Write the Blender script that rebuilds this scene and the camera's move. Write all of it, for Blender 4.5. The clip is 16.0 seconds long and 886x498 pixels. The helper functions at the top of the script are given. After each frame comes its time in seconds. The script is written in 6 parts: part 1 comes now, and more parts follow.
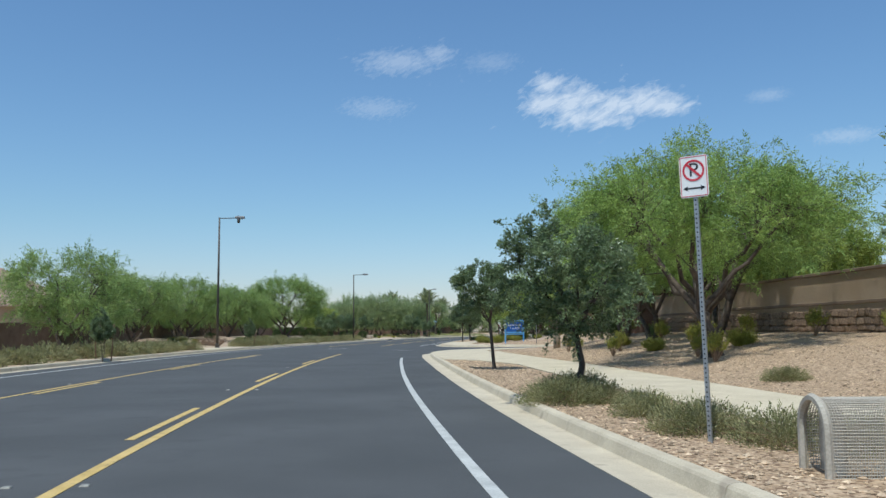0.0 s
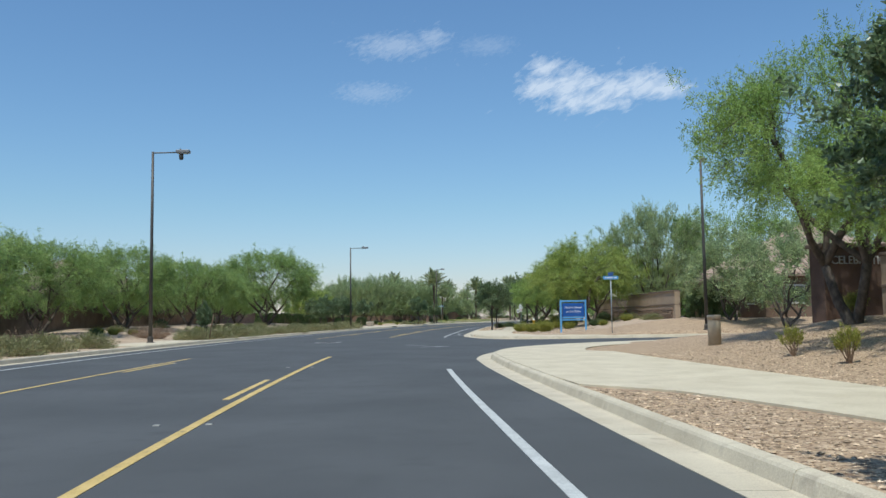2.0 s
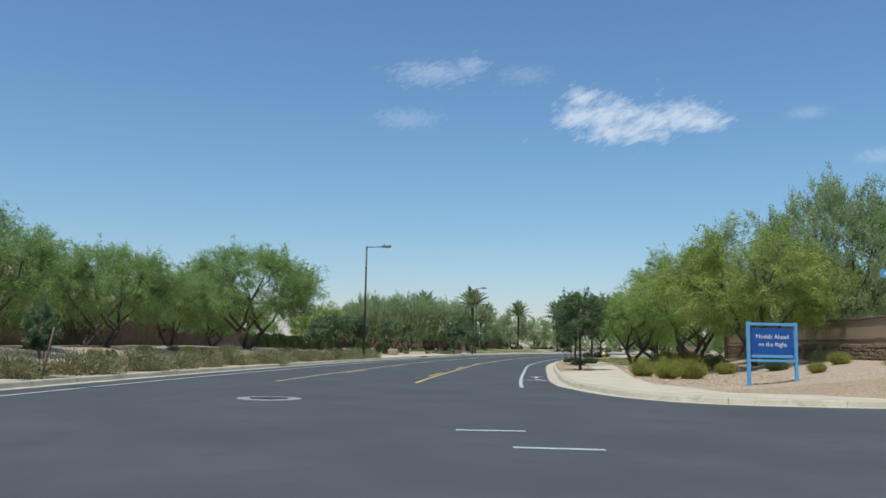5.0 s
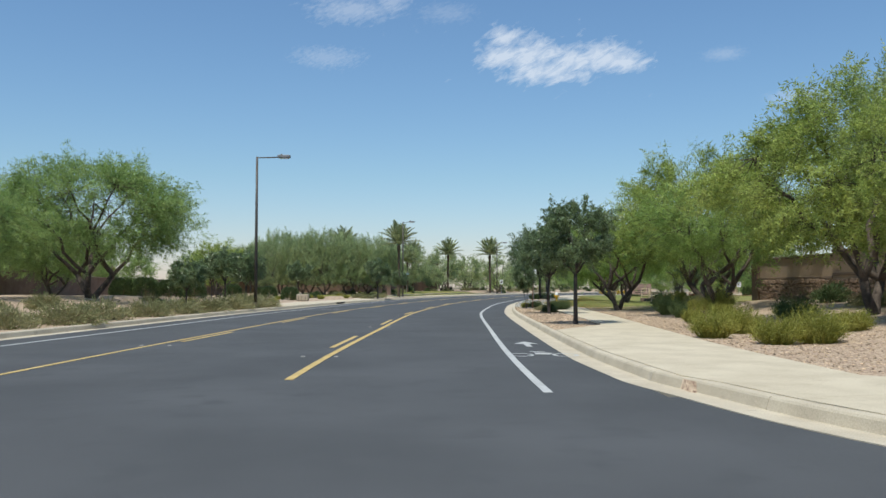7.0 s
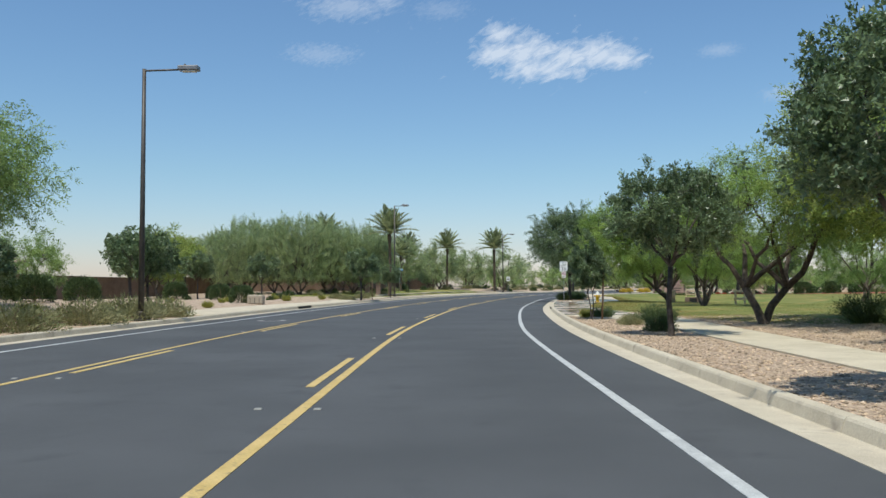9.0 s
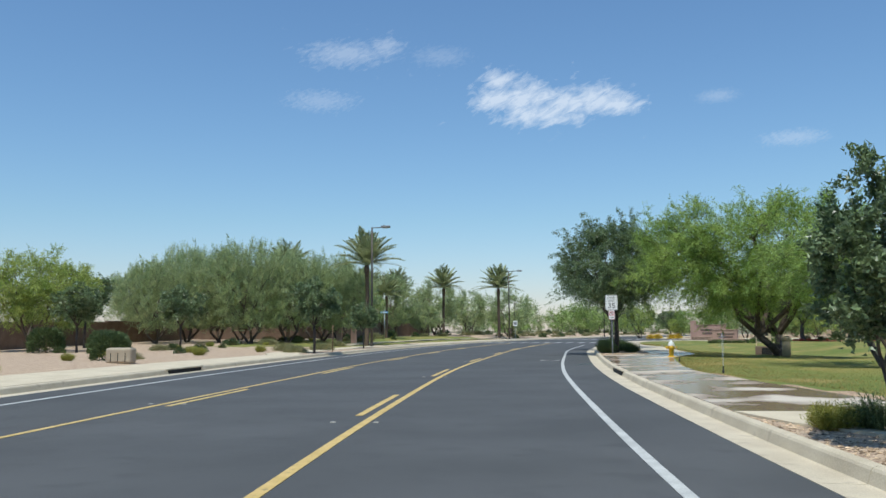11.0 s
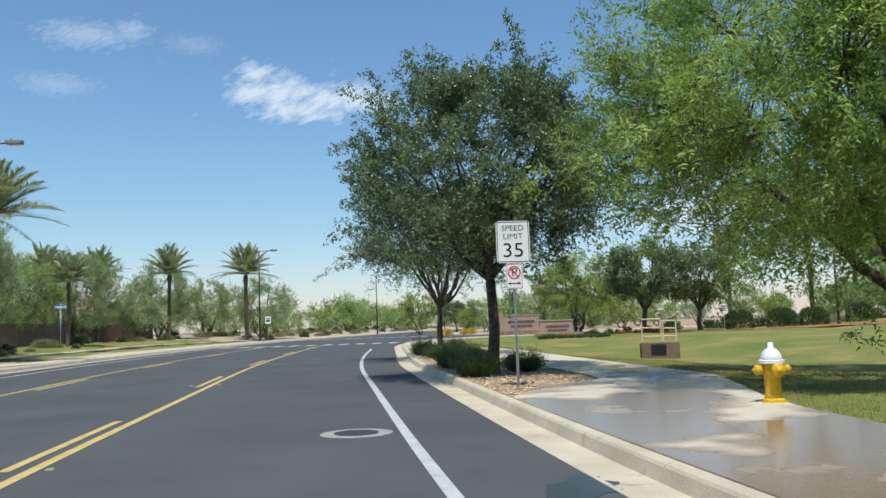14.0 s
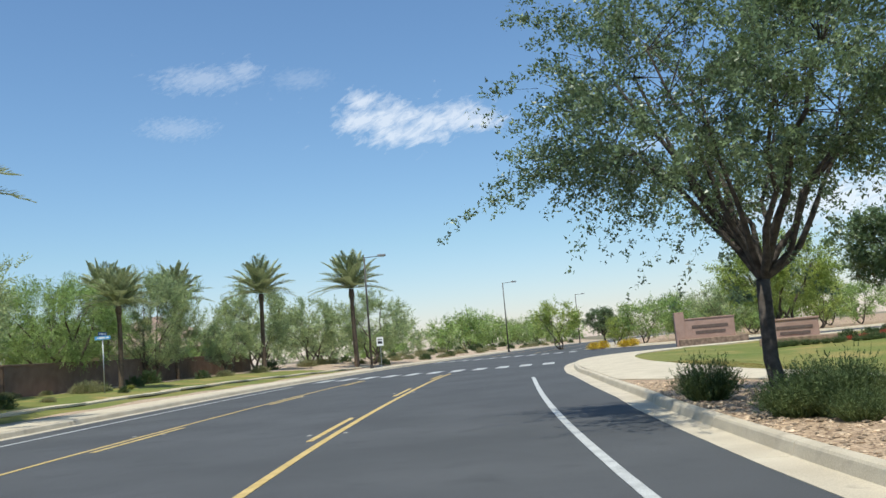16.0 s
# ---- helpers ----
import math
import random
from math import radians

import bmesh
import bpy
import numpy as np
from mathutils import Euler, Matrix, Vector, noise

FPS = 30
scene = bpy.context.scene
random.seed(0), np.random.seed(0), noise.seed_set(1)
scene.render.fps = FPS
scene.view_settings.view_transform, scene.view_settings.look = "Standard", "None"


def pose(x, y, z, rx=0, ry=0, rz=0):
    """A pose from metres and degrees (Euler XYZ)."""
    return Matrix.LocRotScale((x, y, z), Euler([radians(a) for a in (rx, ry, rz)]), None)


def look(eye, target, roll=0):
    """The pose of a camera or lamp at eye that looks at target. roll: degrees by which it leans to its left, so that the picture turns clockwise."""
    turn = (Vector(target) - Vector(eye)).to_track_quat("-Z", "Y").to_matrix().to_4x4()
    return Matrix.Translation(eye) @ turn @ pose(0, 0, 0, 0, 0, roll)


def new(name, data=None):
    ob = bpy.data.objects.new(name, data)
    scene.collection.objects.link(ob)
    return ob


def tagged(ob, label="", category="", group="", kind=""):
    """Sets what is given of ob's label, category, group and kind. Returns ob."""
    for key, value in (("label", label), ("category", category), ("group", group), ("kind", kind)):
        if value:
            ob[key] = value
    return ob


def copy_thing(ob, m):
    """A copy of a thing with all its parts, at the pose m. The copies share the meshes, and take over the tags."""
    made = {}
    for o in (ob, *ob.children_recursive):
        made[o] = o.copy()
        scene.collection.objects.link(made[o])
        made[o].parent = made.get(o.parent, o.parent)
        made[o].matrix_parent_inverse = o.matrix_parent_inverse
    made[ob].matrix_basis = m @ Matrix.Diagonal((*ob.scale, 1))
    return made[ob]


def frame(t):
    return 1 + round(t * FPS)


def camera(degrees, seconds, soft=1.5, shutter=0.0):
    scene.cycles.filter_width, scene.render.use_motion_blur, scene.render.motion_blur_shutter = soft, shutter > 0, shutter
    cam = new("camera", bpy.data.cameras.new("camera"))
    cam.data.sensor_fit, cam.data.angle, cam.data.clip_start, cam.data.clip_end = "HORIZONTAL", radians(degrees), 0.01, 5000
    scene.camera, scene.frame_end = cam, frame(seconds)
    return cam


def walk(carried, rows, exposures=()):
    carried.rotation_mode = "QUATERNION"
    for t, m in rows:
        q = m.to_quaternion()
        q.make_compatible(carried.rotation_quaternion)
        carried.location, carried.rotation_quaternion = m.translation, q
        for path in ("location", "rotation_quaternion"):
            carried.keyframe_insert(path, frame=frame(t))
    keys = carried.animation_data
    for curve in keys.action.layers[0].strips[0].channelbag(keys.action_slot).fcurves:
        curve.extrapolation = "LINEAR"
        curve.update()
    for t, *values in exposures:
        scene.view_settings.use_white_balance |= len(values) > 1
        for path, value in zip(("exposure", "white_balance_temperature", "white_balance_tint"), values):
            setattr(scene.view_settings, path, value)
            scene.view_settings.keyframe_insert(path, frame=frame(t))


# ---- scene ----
cam = camera(55.61, 16.0)
PATH = [
    (0.0, 1.572, -55.279, 1.320, 95.58, 0.42, -2.40),
    (0.5, 1.210, -49.879, 1.332, 95.39, 1.05, -2.42),
    (1.0, 0.868, -44.535, 1.337, 95.03, 2.00, -4.04),
    (1.5, 0.515, -39.287, 1.354, 94.78, 1.35, -5.23),
    (2.0, 0.183, -34.150, 1.316, 94.61, 0.79, -2.62),
    (2.5, 0.010, -29.168, 1.323, 94.63, -0.51, 1.31),
    (3.0, -0.127, -24.423, 1.321, 95.47, -0.09, 1.58),
    (3.5, -0.211, -19.960, 1.346, 97.12, -0.19, 0.99),
    (6.0, 0.000, 0.000, 1.317, 95.59, -1.28, -1.10),
    (6.5, 0.178, 4.321, 1.358, 94.59, -0.64, -2.12),
    (7.0, 0.249, 8.812, 1.361, 92.62, -0.06, -5.77),
    (7.5, 0.476, 13.448, 1.402, 92.41, -0.30, -5.92),
    (8.0, 0.750, 18.020, 1.345, 92.38, -0.10, -5.72),
    (10.5, 3.766, 44.524, 1.351, 94.16, 0.60, -6.70),
    (11.0, 4.528, 49.287, 1.357, 95.59, 0.27, -6.09),
    (11.5, 5.387, 53.957, 1.362, 96.35, 0.07, -5.64),
    (12.0, 6.317, 58.623, 1.368, 96.65, -0.39, -5.73),
    (12.5, 7.330, 63.258, 1.361, 96.77, -0.14, -6.11),
    (13.0, 8.336, 67.891, 1.355, 96.60, 0.50, -8.81),
    (13.5, 9.427, 72.459, 1.299, 95.93, 1.47, -21.11),
    (14.0, 10.526, 77.149, 1.300, 95.16, 1.86, -22.35),
    (14.5, 11.574, 81.708, 1.302, 93.76, 2.30, -24.14),
    (15.0, 12.588, 86.195, 1.305, 93.59, 4.55, -23.18),
    (15.5, 13.674, 90.844, 1.318, 94.57, 4.64, -17.01),
    (16.0, 14.775, 95.593, 1.343, 96.77, 4.84, -14.25),
]
walk(cam, [(t, pose(*p)) for t, *p in PATH], [(0, 0.08, 5950, 4), (3, 0.1, 5980, 4), (6, -0.02, 6080, 5), (7, 0.12, 6280, 6), (8, 0.12, 6280, 6), (11, 0.15, 6080, 5), (12.5, 0.2, 6080, 5), (14, 0.26, 6240, 5), (15.5, 0.34, 6400, 6), (16, 0.31, 6350, 6)])

# world, sun and sky
SUN_EL, SUN_AZ = radians(66), radians(206)
world = bpy.data.worlds.new("sky")
scene.world = world
world.use_nodes = True
wn = world.node_tree.nodes
sky = wn.new("ShaderNodeTexSky")
sky.sky_type = "NISHITA"
sky.sun_disc = False
sky.sun_elevation = SUN_EL
sky.sun_rotation = SUN_AZ
sky.air_density = 1.4
sky.dust_density = 0.35
sky.ozone_density = 8.0
sky.altitude = 400
wn["Background"].inputs["Strength"].default_value = 0.107
# sky colour multiplied by a cooler tint low over the horizon, as painted haze
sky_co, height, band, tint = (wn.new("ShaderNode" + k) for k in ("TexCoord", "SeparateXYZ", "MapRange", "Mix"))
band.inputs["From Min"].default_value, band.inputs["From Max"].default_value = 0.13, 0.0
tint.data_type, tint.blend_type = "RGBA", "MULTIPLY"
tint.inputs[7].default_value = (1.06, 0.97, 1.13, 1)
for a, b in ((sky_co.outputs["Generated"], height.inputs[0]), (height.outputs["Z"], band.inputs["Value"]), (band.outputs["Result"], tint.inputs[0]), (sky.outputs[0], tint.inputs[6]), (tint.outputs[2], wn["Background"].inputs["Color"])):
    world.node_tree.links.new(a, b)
sun = new("sun", bpy.data.lights.new("sun", "SUN"))
sun.data.energy = 3.7
sun.data.angle = radians(0.53)
sun.data.color = (1.0, 0.95, 0.87)
to_sun = Vector((math.sin(SUN_AZ) * math.cos(SUN_EL), math.cos(SUN_AZ) * math.cos(SUN_EL), math.sin(SUN_EL)))
sun.matrix_world = look(to_sun * 60, (0, 0, 0))


# ---- materials ----
def material(name, c1, c2, scale=8.0, rough=0.85, bump=0.3, fine=60.0, metal=0.0, island=0.0, thin=0.0, spots=None, spec=0.3, coords="Object"):
    """Two colours mixed by coarse noise, fine grain on top, bump from the grain; island: brightness change from piece to piece; thin: light let through."""
    m = bpy.data.materials.new(name)
    m.use_nodes = True
    n, l = m.node_tree.nodes, m.node_tree.links
    b = n["Principled BSDF"]
    co = n.new("ShaderNodeTexCoord")
    a = n.new("ShaderNodeTexNoise")
    a.inputs["Scale"].default_value, a.inputs["Detail"].default_value = scale, 5
    f = n.new("ShaderNodeTexNoise")
    f.inputs["Scale"].default_value, f.inputs["Detail"].default_value = fine, 3
    l.new(co.outputs[coords], a.inputs["Vector"]), l.new(co.outputs[coords], f.inputs["Vector"])
    ramp = n.new("ShaderNodeValToRGB")
    ramp.color_ramp.elements[0].position, ramp.color_ramp.elements[1].position = 0.35, 0.65
    ramp.color_ramp.elements[0].color, ramp.color_ramp.elements[1].color = (*c1, 1), (*c2, 1)
    l.new(a.outputs["Fac"], ramp.inputs["Fac"])
    mul = n.new("ShaderNodeMix")
    mul.data_type, mul.blend_type = "RGBA", "OVERLAY"
    mul.inputs[0].default_value = 0.35
    l.new(ramp.outputs["Color"], mul.inputs[6]), l.new(f.outputs["Fac"], mul.inputs[7])
    out = mul.outputs[2]
    if spots:
        v = n.new("ShaderNodeTexNoise")
        v.inputs["Scale"].default_value, v.inputs["Detail"].default_value = spots[0], 6
        l.new(co.outputs[coords], v.inputs["Vector"])
        r = n.new("ShaderNodeValToRGB")
        r.color_ramp.elements[0].position, r.color_ramp.elements[1].position = spots[1], spots[2]
        l.new(v.outputs["Fac"], r.inputs["Fac"])
        s = n.new("ShaderNodeMix")
        s.data_type = "RGBA"
        s.inputs[7].default_value = (*spots[3], 1)
        l.new(r.outputs["Color"], s.inputs[0]), l.new(out, s.inputs[6])
        out = s.outputs[2]
    if island:
        g = n.new("ShaderNodeNewGeometry")
        hs = n.new("ShaderNodeHueSaturation")
        mr = n.new("ShaderNodeMapRange")
        mr.inputs["To Min"].default_value, mr.inputs["To Max"].default_value = 1 - island, 1 + island
        l.new(g.outputs["Random Per Island"], mr.inputs["Value"])
        l.new(mr.outputs["Result"], hs.inputs["Value"]), l.new(out, hs.inputs["Color"])
        out = hs.outputs["Color"]
    l.new(out, b.inputs["Base Color"])
    b.inputs["Roughness"].default_value = rough
    b.inputs["Metallic"].default_value = metal
    b.inputs["Specular IOR Level"].default_value = spec
    if bump:
        bp = n.new("ShaderNodeBump")
        bp.inputs["Strength"].default_value, bp.inputs["Distance"].default_value = bump, 0.02
        l.new(f.outputs["Fac"], bp.inputs["Height"]), l.new(bp.outputs["Normal"], b.inputs["Normal"])
    if thin:
        t = n.new("ShaderNodeBsdfTranslucent")
        l.new(out, t.inputs["Color"])
        mx = n.new("ShaderNodeMixShader")
        mx.inputs[0].default_value = thin
        l.new(b.outputs[0], mx.inputs[1]), l.new(t.outputs[0], mx.inputs[2])
        l.new(mx.outputs[0], n["Material Output"].inputs["Surface"])
    return m


ASPHALT = material("asphalt", (0.074, 0.076, 0.076), (0.094, 0.096, 0.096), 0.35, 0.9, 0.25, 90, spots=(1.6, 0.55, 0.75, (0.072, 0.074, 0.074)), spec=0.25)
CONCRETE = material("concrete", (0.515, 0.44, 0.31), (0.60, 0.52, 0.375), 1.3, 0.9, 0.15, 70, spots=(2.5, 0.6, 0.8, (0.43, 0.365, 0.255)))
KERB = material("kerb_concrete", (0.485, 0.415, 0.30), (0.585, 0.51, 0.375), 1.5, 0.9, 0.2, 60, spots=(3.0, 0.58, 0.75, (0.37, 0.31, 0.23)))
GRAVEL = material("gravel", (0.34, 0.235, 0.14), (0.55, 0.405, 0.265), 11.0, 0.95, 1.0, 26, spots=(18, 0.52, 0.60, (0.20, 0.13, 0.08)))
PINK = material("pink_gravel", (0.37, 0.272, 0.18), (0.57, 0.435, 0.305), 10.0, 0.95, 1.0, 24, spots=(17, 0.54, 0.62, (0.25, 0.165, 0.115)))
STONE = material("loose_stone", (0.34, 0.245, 0.155), (0.55, 0.42, 0.285), 5, 0.95, 0.3, 40, island=0.55)
GRASS = material("lawn", (0.135, 0.17, 0.035), (0.22, 0.205, 0.055), 0.22, 0.95, 0.8, 45, spots=(0.4, 0.52, 0.72, (0.34, 0.25, 0.085)))
BLADE = material("grass_blade", (0.17, 0.22, 0.05), (0.33, 0.28, 0.08), 0.5, 0.8, 0, 30, island=0.35, thin=0.3)
DRY_BLADE = material("dry_grass_blade", (0.36, 0.27, 0.09), (0.46, 0.34, 0.12), 0.8, 0.8, 0, 30, island=0.35, thin=0.3)
FAR_GROUND = material("far_ground", (0.15, 0.14, 0.08), (0.24, 0.19, 0.125), 0.08, 0.95, 0.2, 2)
WHITE_LINE = material("white_road_paint", (0.42, 0.42, 0.39), (0.54, 0.54, 0.50), 3, 0.7, 0.1, 60, spots=(7, 0.62, 0.72, (0.30, 0.30, 0.29)))
YELLOW_LINE = material("yellow_road_paint", (0.51, 0.36, 0.12), (0.61, 0.44, 0.17), 3, 0.7, 0.1, 60, spots=(8, 0.60, 0.72, (0.25, 0.19, 0.09)))
WET = material("wet_concrete", (0.27, 0.185, 0.115), (0.56, 0.49, 0.385), 0.5, 0.12, 0.02, 50, spec=0.5)
_n, _l = WET.node_tree.nodes, WET.node_tree.links
_cr = [q for q in _n if q.bl_idname == "ShaderNodeValToRGB"][0].color_ramp
_cr.elements[1].position, _cr.elements[0].position = 0.605, 0.505
_r = _n.new("ShaderNodeMapRange")
_r.inputs["From Min"].default_value, _r.inputs["From Max"].default_value = 0.50, 0.61
_r.inputs["To Min"].default_value, _r.inputs["To Max"].default_value = 0.16, 0.85
_l.new([q for q in _n if q.bl_idname == "ShaderNodeTexNoise"][0].outputs["Fac"], _r.inputs["Value"])
_l.new(_r.outputs["Result"], _n["Principled BSDF"].inputs["Roughness"])
BARK = material("dark_bark", (0.075, 0.058, 0.046), (0.14, 0.11, 0.085), 7, 0.95, 0.8, 50)
OAK_BARK = material("grey_bark", (0.055, 0.046, 0.038), (0.12, 0.10, 0.082), 9, 0.95, 0.8, 60)
PALM_BARK = material("palm_bark", (0.09, 0.065, 0.045), (0.17, 0.125, 0.085), 6, 0.95, 0.8, 40)
MESQ_LEAF = material("mesquite_leaf", (0.22, 0.325, 0.085), (0.375, 0.485, 0.132), 1.1, 0.6, 0, 20, island=0.3, thin=0.45)
YELL_LEAF = material("palo_verde_leaf", (0.255, 0.335, 0.08), (0.42, 0.475, 0.125), 1.1, 0.6, 0, 20, island=0.3, thin=0.46)
SOFT_LEAF = material("soft_mesquite_leaf", (0.215, 0.315, 0.095), (0.355, 0.455, 0.152), 1.1, 0.6, 0, 20, island=0.3, thin=0.45)
PARK_LEAF = material("park_mesquite_leaf", (0.225, 0.335, 0.08), (0.385, 0.485, 0.122), 1.1, 0.6, 0, 20, island=0.3, thin=0.46)
OAK_LEAF = material("oak_leaf", (0.115, 0.168, 0.074), (0.215, 0.28, 0.125), 1.1, 0.38, 0, 20, island=0.4, thin=0.36, spec=0.6)
GREY_LEAF = material("acacia_leaf", (0.3, 0.375, 0.175), (0.44, 0.5, 0.245), 1.1, 0.6, 0, 20, island=0.28, thin=0.48)
PALM_LEAF = material("palm_leaf", (0.27, 0.315, 0.16), (0.39, 0.42, 0.225), 0.8, 0.5, 0, 20, island=0.3, thin=0.3)
SAGE_LEAF = material("sage_shrub_leaf", (0.205, 0.215, 0.09), (0.335, 0.315, 0.155), 2, 0.7, 0, 20, island=0.3, thin=0.25)
DARK_SHRUB = material("dark_shrub_leaf", (0.065, 0.10, 0.038), (0.12, 0.165, 0.06), 2, 0.6, 0, 20, island=0.35, thin=0.2)
BED_SHRUB = material("bed_shrub_leaf", (0.085, 0.125, 0.045), (0.155, 0.20, 0.07), 2, 0.65, 0, 20, island=0.35, thin=0.3)
LIME_SHRUB = material("lime_shrub_leaf", (0.25, 0.265, 0.05), (0.39, 0.37, 0.085), 2, 0.65, 0, 20, island=0.3, thin=0.3)
FLOWER = material("yellow_flowers", (0.62, 0.42, 0.02), (0.72, 0.50, 0.04), 2, 0.7, 0, 20, island=0.25, thin=0.2)
RED_FLOWER = material("red_flowers", (0.42, 0.06, 0.035), (0.50, 0.13, 0.08), 2, 0.7, 0, 20, island=0.3, thin=0.2)
RED_MULCH = material("red_crushed_rock", (0.36, 0.085, 0.06), (0.46, 0.14, 0.10), 2, 0.95, 0.6, 30)
DRY_TWIG = material("dry_brush", (0.20, 0.13, 0.08), (0.30, 0.21, 0.14), 4, 0.9, 0, 20, island=0.3)
STUCCO_TAN = material("tan_stucco", (0.36, 0.265, 0.18), (0.42, 0.315, 0.22), 0.8, 0.95, 0.3, 80, spots=(1.2, 0.6, 0.8, (0.31, 0.225, 0.15)))
STUCCO_BROWN = material("brown_stucco", (0.155, 0.105, 0.072), (0.20, 0.14, 0.10), 0.8, 0.95, 0.3, 80)
PIER = material("dark_pier_stucco", (0.095, 0.058, 0.042), (0.14, 0.088, 0.064), 1.5, 0.95, 0.4, 60)
BLOCK = material("brown_block_wall", (0.155, 0.105, 0.075), (0.205, 0.145, 0.105), 1.2, 0.95, 0.4, 50, spots=(1.5, 0.58, 0.8, (0.12, 0.085, 0.06)))
CAP = material("wall_cap", (0.17, 0.12, 0.085), (0.22, 0.16, 0.115), 2, 0.9, 0.2, 50)
FIELDSTONE = material("field_stone", (0.16, 0.11, 0.075), (0.31, 0.215, 0.145), 4, 0.95, 0.6, 40, island=0.5)
MONUMENT = material("monument_sandstone", (0.36, 0.23, 0.175), (0.43, 0.285, 0.22), 1.5, 0.9, 0.3, 50)
LETTER = material("bronze_letter", (0.12, 0.085, 0.07), (0.16, 0.115, 0.09), 5, 0.6, 0.1, 40)
LETTER_GREY = material("brushed_metal_letter", (0.42, 0.40, 0.38), (0.50, 0.48, 0.46), 5, 0.45, 0.05, 40, metal=0.5)
TILE_ROOF = material("roof_tile", (0.29, 0.205, 0.15), (0.40, 0.30, 0.23), 2, 0.9, 0.3, 30, island=0.25)
LAMP_METAL = material("dark_bronze_metal", (0.075, 0.066, 0.056), (0.10, 0.088, 0.074), 3, 0.5, 0.05, 40, metal=0.3)
HEAD_GREY = material("lamp_head_grey", (0.20, 0.20, 0.20), (0.26, 0.26, 0.26), 3, 0.5, 0.05, 40, metal=0.3)
LENS = material("lamp_lens", (0.55, 0.55, 0.52), (0.62, 0.62, 0.6), 3, 0.2, 0, 40)
GALV = material("galvanised_steel", (0.33, 0.34, 0.34), (0.42, 0.43, 0.43), 6, 0.45, 0.08, 70, metal=0.7)
HOLE = material("dark_hole", (0.012, 0.012, 0.012), (0.02, 0.02, 0.02), 5, 0.9, 0, 20)
SIGN_WHITE = material("sign_white", (0.74, 0.74, 0.71), (0.80, 0.80, 0.77), 3, 0.45, 0.02, 40)
SIGN_BLACK = material("sign_black", (0.02, 0.02, 0.022), (0.03, 0.03, 0.03), 3, 0.5, 0.02, 40)
SIGN_RED = material("sign_red", (0.52, 0.035, 0.055), (0.58, 0.05, 0.07), 3, 0.45, 0.02, 40)
SIGN_BACK = material("sign_back_metal", (0.40, 0.41, 0.41), (0.46, 0.47, 0.47), 3, 0.4, 0.03, 40, metal=0.6)
SIGN_BLUE = material("sign_blue", (0.018, 0.085, 0.30), (0.025, 0.10, 0.34), 2, 0.45, 0.02, 40)
LIGHT_BLUE = material("light_blue_paint", (0.12, 0.34, 0.62), (0.15, 0.39, 0.67), 2, 0.5, 0.03, 40)
HYDRANT = material("hydrant_yellow", (0.62, 0.36, 0.02), (0.68, 0.42, 0.035), 4, 0.45, 0.08, 40)
HYDRANT_WHITE = material("hydrant_white", (0.72, 0.72, 0.68), (0.78, 0.78, 0.75), 4, 0.45, 0.08, 40)
UTIL_TAN = material("tan_utility_paint", (0.36, 0.30, 0.215), (0.42, 0.355, 0.26), 3, 0.6, 0.1, 50, spots=(5, 0.6, 0.8, (0.28, 0.225, 0.155)))
PED_TAN = material("tan_plastic", (0.44, 0.34, 0.215), (0.49, 0.385, 0.25), 2, 0.55, 0.04, 50)
WIRE_TAN = material("tan_mesh_guard", (0.40, 0.36, 0.29), (0.47, 0.425, 0.35), 3, 0.7, 0.1, 50)
WOOD = material("weathered_wood", (0.20, 0.13, 0.08), (0.30, 0.20, 0.13), 5, 0.9, 0.4, 60)
PALE_WOOD = material("pale_wood_rail", (0.60, 0.47, 0.30), (0.68, 0.54, 0.36), 5, 0.85, 0.3, 60)
IRON = material("cast_iron", (0.055, 0.053, 0.05), (0.085, 0.08, 0.075), 12, 0.7, 0.3, 60, metal=0.4)
COLLAR = material("worn_collar", (0.27, 0.26, 0.24), (0.36, 0.35, 0.32), 6, 0.85, 0.2, 60)
REFLECTOR = material("pale_road_stud", (0.22, 0.21, 0.18), (0.30, 0.29, 0.25), 10, 0.5, 0, 40)
WATER = material("water_drops", (0.72, 0.76, 0.80), (0.80, 0.83, 0.86), 4, 0.15, 0, 20, thin=0.5, spec=0.5)
DAMP = material("damp_asphalt", (0.022, 0.024, 0.026), (0.034, 0.036, 0.038), 3, 0.25, 0.05, 60, spec=0.5)
GLASS_DARK = material("window_glass", (0.02, 0.025, 0.03), (0.03, 0.035, 0.04), 1, 0.05, 0, 10, spec=0.8)
FRAME_WHITE = material("white_window_frame", (0.68, 0.66, 0.61), (0.74, 0.72, 0.68), 2, 0.6, 0.02, 40)


# ---- small mesh kit ----
def mesh(name, verts, faces, mat, smooth=False, mats=None, index=None):
    me = bpy.data.meshes.new(name)
    me.from_pydata([tuple(v) for v in verts], [], [tuple(f) for f in faces])
    for m in (mats or [mat]):
        me.materials.append(m)
    if index is not None:
        me.polygons.foreach_set("material_index", index)
    if smooth:
        me.polygons.foreach_set("use_smooth", [True] * len(me.polygons))
    me.update()
    return me


def part(name, me, parent, label="", m=None):
    ob = new(name, me)
    ob.parent = parent
    if m is not None:
        ob.matrix_basis = m
    return tagged(ob, label)


def thing(name, m, label, category, group="", kind=""):
    ob = new(name)
    ob.empty_display_size = 0.2
    ob.matrix_basis = m
    return tagged(ob, label, category, group, kind)


